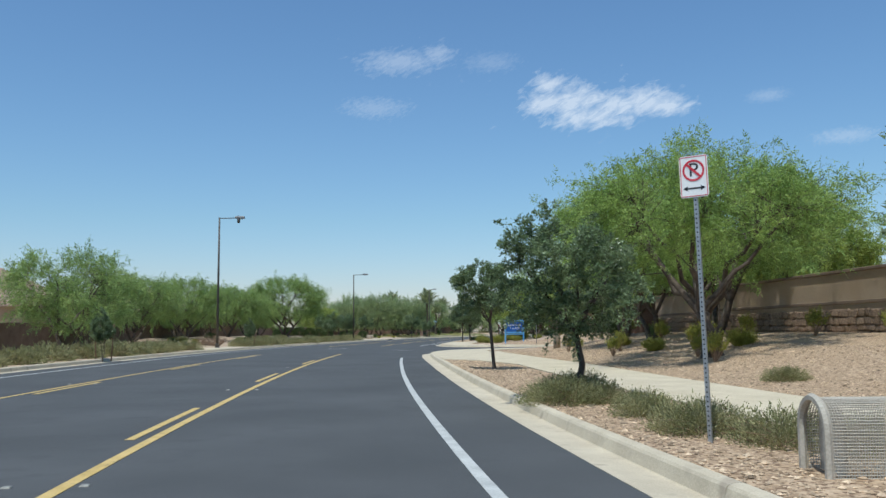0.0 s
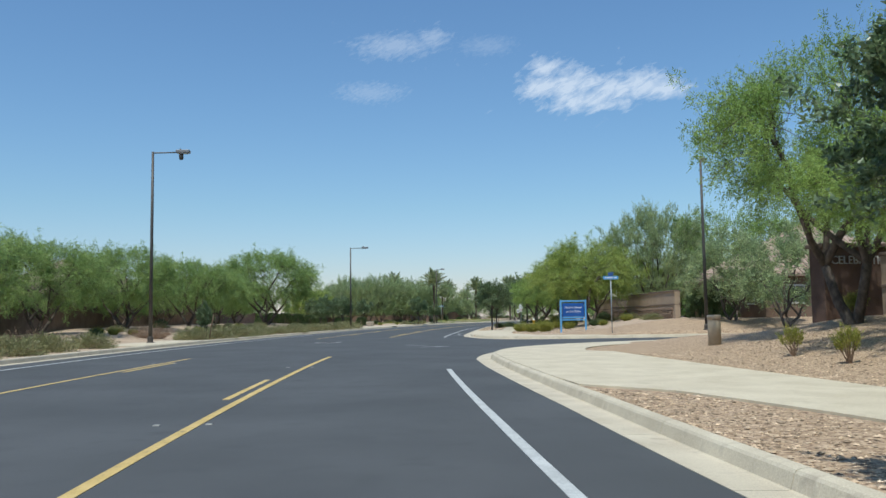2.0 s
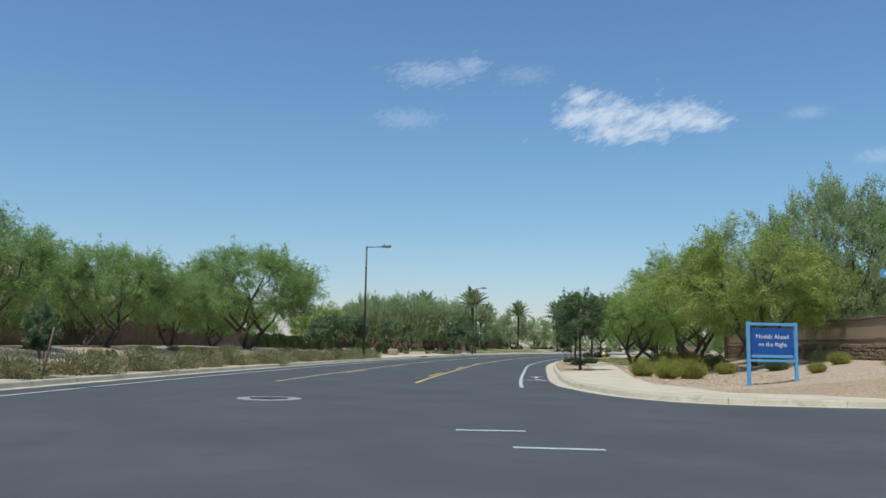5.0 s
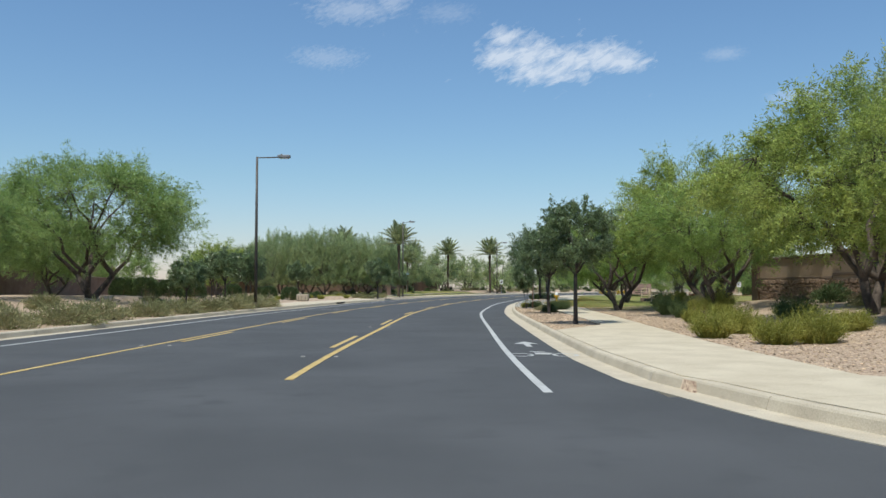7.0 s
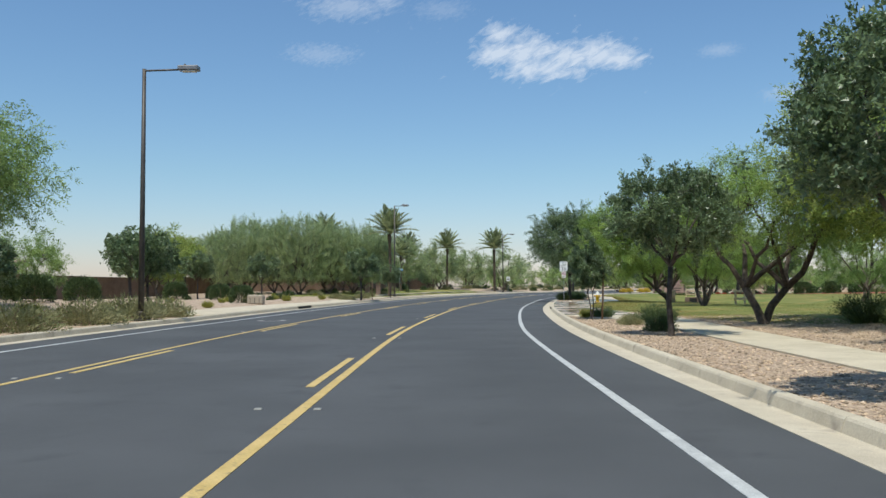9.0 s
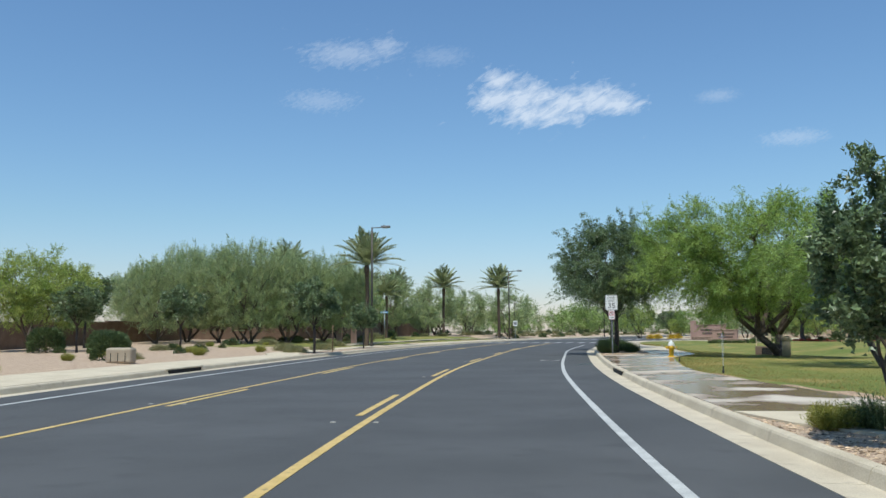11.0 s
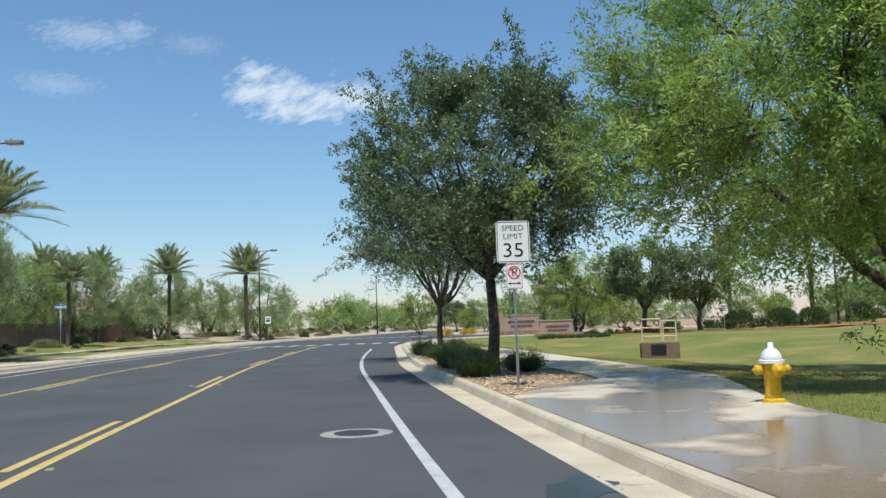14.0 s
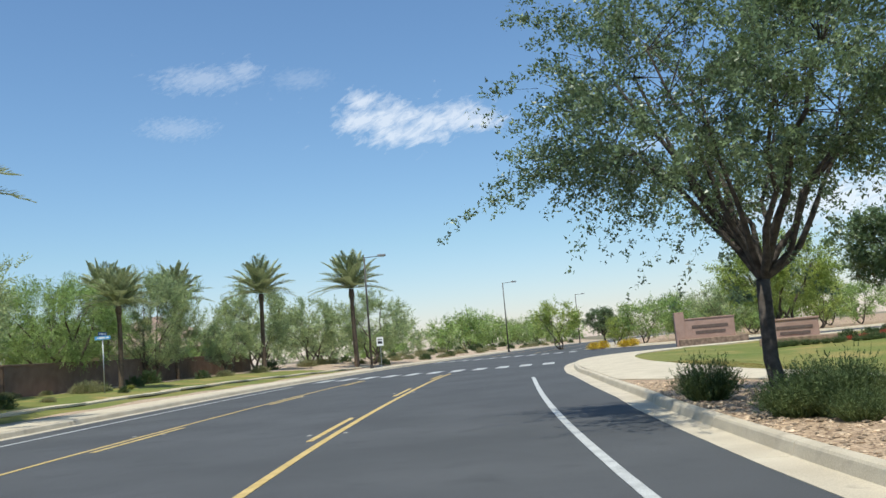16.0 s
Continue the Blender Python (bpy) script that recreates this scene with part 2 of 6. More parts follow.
def bm_mesh(name, bm, mat, smooth=False):
    me = bpy.data.meshes.new(name)
    bm.to_mesh(me)
    bm.free()
    me.materials.append(mat)
    if smooth:
        me.polygons.foreach_set("use_smooth", [True] * len(me.polygons))
    return me


def box(name, size, mat, at=(0, 0, 0), bevel=0.01, taper=1.0):
    """A box with rounded edges, at = centre of its base."""
    bm = bmesh.new()
    bmesh.ops.create_cube(bm, size=1)
    for v in bm.verts:
        k = taper if v.co.z > 0 else 1
        v.co = Vector((v.co.x * size[0] * k + at[0], v.co.y * size[1] * k + at[1], (v.co.z + 0.5) * size[2] + at[2]))
    if bevel:
        bmesh.ops.bevel(bm, geom=list(bm.edges), offset=bevel, segments=2, affect="EDGES", profile=0.5)
    return bm_mesh(name, bm, mat)


def lathe(name, profile, mat, sides=20, smooth=True):
    """A turned body from (radius, height) pairs."""
    vs, fs = [], []
    for r, z in profile:
        for i in range(sides):
            a = 2 * math.pi * i / sides
            vs.append((r * math.cos(a), r * math.sin(a), z))
    for k in range(len(profile) - 1):
        for i in range(sides):
            j = (i + 1) % sides
            fs.append((k * sides + i, k * sides + j, (k + 1) * sides + j, (k + 1) * sides + i))
    fs.append(tuple(range(sides))[::-1])
    fs.append(tuple(range((len(profile) - 1) * sides, len(profile) * sides)))
    return mesh(name, vs, fs, mat, smooth)


class Shape:
    """Collects tubes and leaf quads for one mesh."""

    def __init__(self):
        self.v, self.f, self.n = [], [], 0

    def tube(self, pts, radii, sides=6):
        pts = np.array(pts, float)
        t = np.gradient(pts, axis=0)
        t /= np.linalg.norm(t, axis=1)[:, None] + 1e-9
        ref = np.array([1.0, 0.1, 0]) if abs(t[0][2]) > 0.8 else np.array([0, 0, 1.0])
        a = np.cross(t, ref)
        a /= np.linalg.norm(a, axis=1)[:, None] + 1e-9
        b = np.cross(t, a)
        ang = np.arange(sides) * 2 * np.pi / sides
        ring = (np.cos(ang)[None, :, None] * a[:, None] + np.sin(ang)[None, :, None] * b[:, None]) * np.array(radii)[:, None, None] + pts[:, None]
        k = len(pts)
        self.v.append(ring.reshape(-1, 3))
        i = np.arange(sides)
        j = (i + 1) % sides
        for s in range(k - 1):
            o = self.n + s * sides
            self.f += np.stack([o + i, o + j, o + sides + j, o + sides + i], 1).tolist()
        self.f.append((self.n + (k - 1) * sides + i).tolist())
        self.n += k * sides

    def quads(self, p, u, w):
        """Diamond leaves: p base, u length vector, w half-width vector."""
        q = np.stack([p, p + u * 0.45 + w, p + u, p + u * 0.45 - w], 1).reshape(-1, 3)
        self.v.append(q)
        self.f += (self.n + np.arange(len(p) * 4).reshape(-1, 4)).tolist()
        self.n += len(q)

    def blades(self, p, u, w):
        """Narrow three-cornered leaves, widest near the base."""
        q = np.stack([p - w, p + w, p + u], 1).reshape(-1, 3)
        self.v.append(q)
        self.f += (self.n + np.arange(len(p) * 3).reshape(-1, 3)).tolist()
        self.n += len(q)

    def mesh(self, name, mat, smooth=False):
        return mesh(name, np.concatenate(self.v).tolist(), self.f, mat, smooth)


def rand_dirs(r, n):
    d = r.normal(size=(n, 3))
    return d / (np.linalg.norm(d, axis=1)[:, None] + 1e-9)


def writing(name, text, size, mat, thick=0.004, width=1.0):
    """A word as a flat mesh in the XZ plane, facing -Y, its middle at the origin."""
    c = bpy.data.curves.new(name, "FONT")
    c.body, c.size, c.extrude, c.align_x, c.align_y = text, size, thick, "CENTER", "CENTER"
    c.resolution_u = 4
    ob = bpy.data.objects.new(name, c)
    scene.collection.objects.link(ob)
    me = bpy.data.meshes.new_from_object(ob.evaluated_get(bpy.context.evaluated_depsgraph_get()))
    bpy.data.objects.remove(ob)
    me.transform(Matrix.Rotation(radians(90), 4, "X") @ Matrix.Diagonal((width, 1, 1, 1)))
    me.materials.clear()
    me.materials.append(mat)
    return me


# ---- the road's line: x of the right yellow line by y, and what lies beside it ----
REF_Y = [-160, -120, -90, -65, -47, -34, -20, -8, 8, 21.5, 37, 54, 66, 78.7, 95.4, 110, 122, 138, 155, 170, 190, 210, 250, 300, 420]
REF_X = [14.5, 7.2, 2.9, 0.1, -1.45, -2.15, -2.5, -2.45, -1.75, -0.75, 1.05, 3.3, 5.45, 8.05, 12.3, 16.3, 20.1, 25.7, 33.0, 40.3, 51, 62, 86, 122, 212]
_ry, _rx = np.array(REF_Y, float), np.array(REF_X, float)
_slope = np.gradient(_rx, _ry)


def ref(y):
    y = np.asarray(y, float)
    k = np.clip(np.searchsorted(_ry, y) - 1, 0, len(_ry) - 2)
    h = _ry[k + 1] - _ry[k]
    t = np.clip((y - _ry[k]) / h, 0, 1)
    x = (2 * t**3 - 3 * t**2 + 1) * _rx[k] + (t**3 - 2 * t**2 + t) * h * _slope[k] + (3 * t**2 - 2 * t**3) * _rx[k + 1] + (t**3 - t**2) * h * _slope[k + 1]
    return x + np.where(y > _ry[-1], (y - _ry[-1]) * _slope[-1], 0) + np.where(y < _ry[0], (y - _ry[0]) * _slope[0], 0)


def heading(y):
    return (ref(np.asarray(y) + 0.5) - ref(np.asarray(y) - 0.5))


def at(y, off):
    """The point at an offset to the right of the line, square to it."""
    s = heading(y)
    c = 1 / np.sqrt(1 + s * s)
    return ref(y) + off * c, y - off * s * c


def offset(x, y):
    s = heading(y)
    return (x - ref(y)) / np.sqrt(1 + s * s)


def lip_r(y):
    return np.interp(y, [-60, -44, -30, -22, -12, 20, 25, 34, 50, 62, 70, 80, 87, 97, 104, 111, 114, 140], [4.78, 4.84, 4.95, 4.96, 4.82, 4.92, 4.72, 4.72, 4.8, 4.85, 4.88, 5.02, 5.05, 5.08, 5.15, 5.35, 5.5, 5.8])


def white_r(y):
    return np.interp(y, [-60, -47, -24, -12, 20, 37, 54, 82, 103, 126], [3.6, 3.64, 3.8, 3.8, 3.62, 3.58, 3.56, 3.82, 3.85, 4.24])


def white_l(y):
    return np.interp(y, [-30, 0, 19, 60, 80, 92, 120], [-8.5, -8.5, -8.1, -7.4, -7.6, -8.0, -8.3])


def yellow_l(y):
    return np.interp(y, [-60, -15, 20, 57, 75, 88, 110], [-4.85, -4.85, -4.6, -4.5, -4.3, -4.5, -4.8])


def lip_l(y):
    return white_l(y) - 1.1


NEAR_A = np.array([(2.56, -6.8), (3.05, -4.4), (4.2, -1.88), (6.2, 0.35), (9.0, 2.3), (12.1, 3.9), (20, 5.0), (46, 6.0)])
FAR_A = np.array([(4.25, 19), (4.42, 17), (5.0, 14.8), (6.1, 13.2), (7.6, 12.55), (10.2, 12.35), (14.6, 12.5), (20, 12.7), (46, 13.6)])
NEAR_B = np.array([(27.5, 126.5), (29.5, 131.7), (31.9, 137), (34.8, 141.5), (39, 144.6), (45, 146.5), (60, 149.5), (95, 153)])
FAR_B = np.array([(50.6, 178), (51.6, 172.5), (55, 167), (62, 163.6), (75, 162.6), (95, 163)])


def rounded(p):
    """Corners cut twice, ends kept."""
    for _ in range(2):
        a, b = p[:-1], p[1:]
        p = np.concatenate([p[:1], np.stack([a * 0.75 + b * 0.25, a * 0.25 + b * 0.75], 1).reshape(-1, 2)[1:-1], p[-1:]])
    return p


NEAR_A, FAR_A, NEAR_B, FAR_B = rounded(NEAR_A), rounded(FAR_A), rounded(NEAR_B), rounded(FAR_B)


def in_street(x, y, grow=0.3):
    a = (x > NEAR_A[0, 0]) & (y > np.interp(x, NEAR_A[:, 0], NEAR_A[:, 1]) - grow) & (y < np.interp(x, FAR_A[:, 0], FAR_A[:, 1]) + grow) & (x < 46)
    b = (x > NEAR_B[0, 0]) & (y > np.interp(x, NEAR_B[:, 0], NEAR_B[:, 1]) - grow) & (y < np.interp(x, FAR_B[:, 0], FAR_B[:, 1], left=178) + grow) & (x < 95) & (y > 126) & (y < 178)
    return a | b


def step(a, b, v):
    t = np.clip((v - a) / (b - a), 0, 1)
    return t * t * (3 - 2 * t)


def lay(x, y):
    """Height of the ground beside the road."""
    x, y = np.asarray(x, float), np.asarray(y, float)
    o = offset(x, y)
    z = np.full(np.broadcast(x, y).shape, 0.13)
    rise_r = np.interp(y, [-90, -60, -8, 2, 14, 18, 44, 56, 66], [1.05, 1.05, 1.05, 0.25, 0.25, 0.85, 0.85, 0.3, 0.0])
    z = z + np.where(o > 0, rise_r * step(10.0, 18.5, o), 0)
    z = z + np.where(o > 0, np.interp(y, [66, 80, 100, 120, 150], [0, 0.9, 1.0, 1.0, 0.6]) * step(36, 62, o), 0)
    basin = np.exp(-(((x - 36) / 9.0) ** 2) - (((y - 108) / 17.0) ** 2))
    z = z - np.where(o > 9, 0.95 * basin * step(9, 15, o), 0)
    rise_l = np.interp(y, [5, 30, 65, 90], [0.0, 0.7, 0.7, 0.1])
    z = z + np.where(o < 0, rise_l * step(12, 20, -o), 0)
    z = z + np.where(o < 0, np.interp(y, [110, 140, 200], [0, 0.35, 0.5]) * step(13, 22, -o), 0)
    z = z + 0.05 * np.sin(x * 0.9 + 1.3) * np.sin(y * 0.63) * step(10.5, 13, np.abs(o))
    return z


def line_gap(x, y, line):
    """Distance from points to a broken line."""
    best = np.full(np.shape(x), 1e9)
    for (xa, ya), (xb, yb) in zip(line[:-1], line[1:]):
        t = np.clip(((x - xa) * (xb - xa) + (y - ya) * (yb - ya)) / ((xb - xa) ** 2 + (yb - ya) ** 2), 0, 1)
        best = np.minimum(best, np.hypot(x - xa - t * (xb - xa), y - ya - t * (yb - ya)))
    return best


def ground_z(x, y):
    return float(lay(x, y))

# ---- ground, roads, kerbs, paths ----
ys = np.concatenate([[-2500, -900, -400, -250], np.arange(-160, -10, 1.0), np.arange(-10, 21, 0.3), np.arange(21, 122, 1.0), np.arange(122, 182, 0.5), np.arange(182, 300, 2.0), np.arange(300, 421, 10), [520, 700, 1000, 1600, 3500]])
side = np.concatenate([[0, 0.25, 0.6], np.arange(1.0, 16, 0.5), np.arange(16, 40, 1.2), [43, 47, 52, 58, 65, 75, 90, 120, 170, 260, 450, 900, 2500]])
cols = []
for s in side[::-1]:
    cols.append(("l", s))
cols += [("lr", 0), ("rr", 0)]
for s in side:
    cols.append(("r", s))
gx, gy, gz = [], [], []
for k, s in cols:
    o = {"l": lip_l(ys) - 0.6 - s, "lr": lip_l(ys) - 0.5, "rr": lip_r(ys) + 0.5, "r": lip_r(ys) + 0.6 + s}[k]
    if s > 120:
        x, y = ref(ys) + o, ys
    else:
        x, y = at(ys, o)
    z = lay(x, y) if k in "lr" and len(k) == 1 else np.full(len(ys), -0.2)
    close = np.zeros(len(ys), bool)
    for ln in (NEAR_A, FAR_A, NEAR_B, FAR_B):
        close |= line_gap(x, y, ln) < 0.6
    z = np.where(in_street(x, y, 0.1) | close, -0.3, z)
    gx.append(x), gy.append(y), gz.append(z)
gx, gy, gz = np.array(gx), np.array(gy), np.array(gz)
nc, nr = gx.shape
idx = np.arange(nc * nr).reshape(nc, nr)
faces = np.stack([idx[:-1, :-1], idx[1:, :-1], idx[1:, 1:], idx[:-1, 1:]], -1).reshape(-1, 4)
cx = (gx[:-1, :-1] + gx[1:, 1:]).ravel() / 2
cy = (gy[:-1, :-1] + gy[1:, 1:]).ravel() / 2
co = offset(cx, cy)
kind = np.zeros(len(cx), int)
kind[(co > 0) & (cy > 18) & (cy < 62)] = 1
kind[(co < 0)] = 1
lawn_in = np.interp(cy, [46, 52, 60, 68, 75, 78, 88, 93, 110, 118, 126, 134], [14.5, 12.0, 9.8, 8.2, 7.5, 7.7, 8.7, 10.4, 10.5, 9.6, 9.2, 9.2])
kind[(co > lawn_in) & (cy > 46) & (cy < 150) & (co < 62)] = 2
kind[(co < -13.3) & (co > -24) & (cy > 114) & (cy < 172)] = 2
kind[(np.abs(co) > 90) | (cy > 320) | (cy < -170)] = 3
ground = mesh("ground", np.stack([gx, gy, gz], -1).reshape(-1, 3).tolist(), faces.tolist(), None, True, [GRAVEL, PINK, GRASS, FAR_GROUND], kind.tolist())
tagged(new("ground", ground), "tan desert gravel ground with watered green lawn", "ground", kind="structure")


def ribbon(y, a, b, z):
    """A strip between two offsets along the road."""
    xa, ya = at(y, np.broadcast_to(a, y.shape))
    xb, yb = at(y, np.broadcast_to(b, y.shape))
    n = len(y)
    v = [(*p, z) for p in zip(xa, ya)] + [(*p, z) for p in zip(xb, yb)]
    return v, [(i, n + i, n + i + 1, i + 1) for i in range(n - 1)]


yr = np.concatenate([np.arange(-160, 300, 1.0), np.arange(300, 430, 5.0)])
v, f = ribbon(yr, lip_l(yr) - 0.05, lip_r(yr) + 0.14, 0.0)
road = mesh("road", v, f, ASPHALT)
tagged(new("road", road), "dark grey asphalt road curving gently between kerbs", "road", kind="structure")


def street(name, near, far, deep, label):
    xs = np.unique(np.concatenate([near[:, 0], far[:, 0]]))
    xs = np.concatenate([[near[0, 0] - 0.9], xs[(xs >= near[0, 0])]])
    n = len(xs)
    lo = np.interp(xs, near[:, 0], near[:, 1]) - 0.04
    hi = np.interp(xs, far[:, 0], far[:, 1]) + 0.04
    vs = [(x, y, deep) for x, y in zip(xs, lo)] + [(x, y, deep) for x, y in zip(xs, hi)]
    tagged(new(name, mesh(name, vs, [(i, i + 1, n + i + 1, n + i) for i in range(n - 1)], ASPHALT)), label, "road", kind="structure")


street("road_side", NEAR_A, FAR_A, -0.005, "dark asphalt side street meeting the main road")
street("road_park", NEAR_B, FAR_B, -0.005, "dark asphalt park entrance street")

KERB_PROFILE = [(0, -0.05), (0, 0.006), (0.41, -0.006), (0.44, 0.0), (0.475, 0.118), (0.495, 0.143), (0.53, 0.153), (0.605, 0.157), (0.625, 0.148), (0.625, -0.1)]


def resample(p, d):
    p = np.asarray(p, float)
    s = np.concatenate([[0], np.cumsum(np.linalg.norm(np.diff(p, axis=0), axis=1))])
    n = max(2, int(round(s[-1] / d)) + 1)
    q = np.linspace(0, s[-1], n)
    return np.stack([np.interp(q, s, p[:, 0]), np.interp(q, s, p[:, 1])], 1)


def normals(p):
    t = np.gradient(p, axis=0)
    t /= np.linalg.norm(t, axis=1)[:, None] + 1e-9
    return np.stack([t[:, 1], -t[:, 0]], 1)


def kerb(name, line, label):
    """A gutter and kerb along a line, road to its left, cast in three-metre lengths."""
    p = resample(line, 0.6)
    nn = normals(p)
    root = thing(name, pose(0, 0, 0), label, "kerb", kind="structure")
    per = 5
    for s in range(0, len(p) - 1, per):
        q, m = p[s:s + per + 1].copy(), nn[s:s + per + 1]
        if len(q) < 2:
            continue
        t0 = (q[1] - q[0]) / np.linalg.norm(q[1] - q[0])
        q[0] += t0 * 0.012
        vs = [(a[0] + b[0] * d, a[1] + b[1] * d, z) for a, b in zip(q, m) for d, z in KERB_PROFILE]
        k = len(KERB_PROFILE)
        fs = [(i * k + j, i * k + j + 1, (i + 1) * k + j + 1, (i + 1) * k + j) for i in range(len(q) - 1) for j in range(k - 1)]
        fs += [tuple(range(k)), tuple(range((len(q) - 1) * k, len(q) * k))[::-1]]
        part("kerb_length", mesh("kerb_length", vs, fs, KERB), root)
    return root


def along(y0, y1, fn, d=1.0):
    y = np.arange(y0, y1 + 0.01, d)
    return np.stack(at(y, fn(y)), 1)


KERB_1 = np.concatenate([along(-130, -8, lip_r), NEAR_A])
KERB_2 = np.concatenate([FAR_A[::-1], along(21, 125, lip_r), NEAR_B])
KERB_3 = np.concatenate([FAR_B[::-1], along(181, 400, lip_r, 3)])
KERB_L = along(-130, 400, lip_l, 2)[::-1]
kerb("kerb_1", KERB_1, "pale concrete kerb and gutter with cast joints")
kerb("kerb_2", KERB_2, "pale concrete kerb and gutter with cast joints")
kerb("kerb_3", KERB_3, "pale concrete kerb and gutter with cast joints")
kerb("kerb_4", KERB_L, "pale concrete kerb and gutter with cast joints")


def path(name, inner, outer, label, z=0.165, mat=CONCRETE, wet=None):
    """A concrete path of slabs between two lines with as many points."""
    root = thing(name, pose(0, 0, 0), label, "sidewalk", kind="structure")
    for i in range(len(inner) - 1):
        a, b, c, d = inner[i], inner[i + 1], outer[i + 1], outer[i]
        u = (b - a) / (np.linalg.norm(b - a) + 1e-9) * 0.006
        w = (c - d) / (np.linalg.norm(c - d) + 1e-9) * 0.006
        q = [a + u, b, c, d + w]
        zc = float(lay(q[0][0], q[0][1])) + 0.05 if z is None else z
        vs = [(*p, zc) for p in q] + [(*p, zc - 0.09) for p in q]
        fs = [(0, 3, 2, 1), (0, 1, 5, 4), (1, 2, 6, 5), (2, 3, 7, 6), (3, 0, 4, 7)]
        part("slab", mesh("slab", vs, fs, wet if wet is not None and wet_here(q) else mat), root)
    return root


def wet_here(q):
    y = sum(p[1] for p in q) / 4
    return 61 < y < 96


def pair(y, a, b):
    return np.stack(at(y, a), 1), np.stack(at(y, b), 1)


yy = np.arange(-110, -7.5, 1.55)
i1, o1 = pair(yy, np.interp(yy, [-110, -30, -26, -22, -20, -8], [7.6, 7.75, 7.8, 6.9, 5.95, 5.75]) + np.where(yy > -20.5, lip_r(yy) + 0.618 - np.interp(yy, [-20, -8], [5.95, 5.75]), 0), np.interp(yy, [-110, -27, -18, -8], [9.8, 10.2, 9.7, 9.2]))
kc = resample(np.concatenate([along(-9, -8, lip_r), NEAR_A[:-1]]), 1.4)
kn = normals(kc)
w = np.interp(np.arange(len(kc)), [0, 6, 12, 20], [3.0, 2.6, 2.0, 1.7])[:, None]
path("sidewalk_1", np.concatenate([i1, (kc + kn * 0.618)[2:]]), np.concatenate([o1, (kc + kn * (0.618 + w))[2:]]), "pale concrete sidewalk with scored joints beside gravel")
fc = resample(FAR_A[::-1][1:], 1.5)
fn = normals(fc)
yy = np.arange(20.5, 124, 1.55)
kb = lip_r(yy) + 0.618
inn = np.interp(yy, [20, 33, 36.5, 57, 61.5, 91, 93.5, 114, 118, 125], [0, 0, 2.0, 2.2, 0, 0, 2.6, 2.6, 0, 0]) + kb
out = np.interp(yy, [20, 27, 38, 44, 58, 62, 74, 78, 88, 93, 112, 118, 125], [8.0, 8.1, 8.7, 9.1, 9.5, 8.6, 7.5, 7.7, 8.7, 10.4, 10.6, 9.6, 9.2])
i2, o2 = pair(yy, inn, out)
bc = resample(NEAR_B[:-1], 1.5)
bn = normals(bc)
path("sidewalk_2", np.concatenate([fc + fn * 0.618, i2, (bc + bn * 0.618)[1:]]), np.concatenate([fc + fn * np.interp(np.arange(len(fc)), [0, len(fc) - 9, len(fc) - 3, len(fc)], [2.3, 2.4, 3.3, 3.4])[:, None], o2, (bc + bn * 3.4)[1:]]), "pale concrete sidewalk, wet and dark where sprinklers reach it", wet=WET)
f3 = resample(np.concatenate([FAR_B[::-1][1:], along(181, 300, lip_r, 3)]), 2.5)
n3 = normals(f3)
path("sidewalk_3", f3 + n3 * 0.618, f3 + n3 * 2.6, "pale concrete sidewalk beyond the park entrance")
yy = np.arange(62, 250, 1.8)
kb = lip_l(yy) - 0.618
inn = kb - np.interp(yy, [92, 95, 112, 116], [0, 1.5, 1.5, 0])
i4, o4 = pair(yy, inn, inn - np.interp(yy, [62, 82, 92], [3.3, 2.7, 1.9]))
path("sidewalk_4", o4, i4, "pale concrete sidewalk along the far kerb")
yy = np.arange(118, 172, 1.8)
i5, o5 = pair(yy, lip_l(yy) - 4.4 - np.interp(yy, [118, 150, 172], [1.2, 1.6, 0]), lip_l(yy) - 5.6 - np.interp(yy, [118, 150, 172], [1.2, 1.6, 0]))
path("sidewalk_5", o5, i5, "narrow concrete path through the strip of lawn", z=None)
yy = np.arange(5, 15, 1.6)
i6, o6 = pair(yy, lip_l(yy) - 0.618, lip_l(yy) - 3.2)
path("sidewalk_6", o6, i6, "pale concrete pad under a street lamp")


# ---- road markings ----
def marking(name, y, a, b, mat, label, group=""):
    v, f = ribbon(np.asarray(y, float), a, b, 0.006)
    v2 = [(p[0], p[1], 0.001) for p in v]
    n = len(v)
    ring = list(range(n // 2)) + list(range(n - 1, n // 2 - 1, -1))
    f = f + [(ring[i], ring[(i + 1) % n], ring[(i + 1) % n] + n, ring[i] + n) for i in range(n)]
    tagged(new(name, mesh(name, v + v2, f, mat)), label, "road marking", group, "structure")


def solid(name, y0, y1, fn, wdt, mat, label):
    y = np.linspace(y0, y1, max(2, int((y1 - y0) / 1.5)))
    marking(name, y, fn(y) - wdt / 2, fn(y) + wdt / 2, mat, label)


one = lambda k: (lambda y: np.full(np.shape(y), k, float))
for y0, y1 in ((-130, -12.9), (19.9, 127), (182, 380)):
    solid("edge_line", y0, y1, white_r, 0.125, WHITE_LINE, "worn white painted edge line")
for y0, y1 in ((-130, 138), (182, 380)):
    solid("edge_line", y0, y1, white_l, 0.13, WHITE_LINE, "worn white painted edge line")
for y0, y1 in ((-130, -5.0), (21.4, 139), (183, 380)):
    solid("yellow_line", y0, y1, one(0), 0.13, YELLOW_LINE, "worn yellow painted lane line")
for y0, y1 in ((-130, -5.0), (20.3, 139), (183, 380)):
    solid("yellow_line", y0, y1, yellow_l, 0.11, YELLOW_LINE, "worn yellow painted lane line")
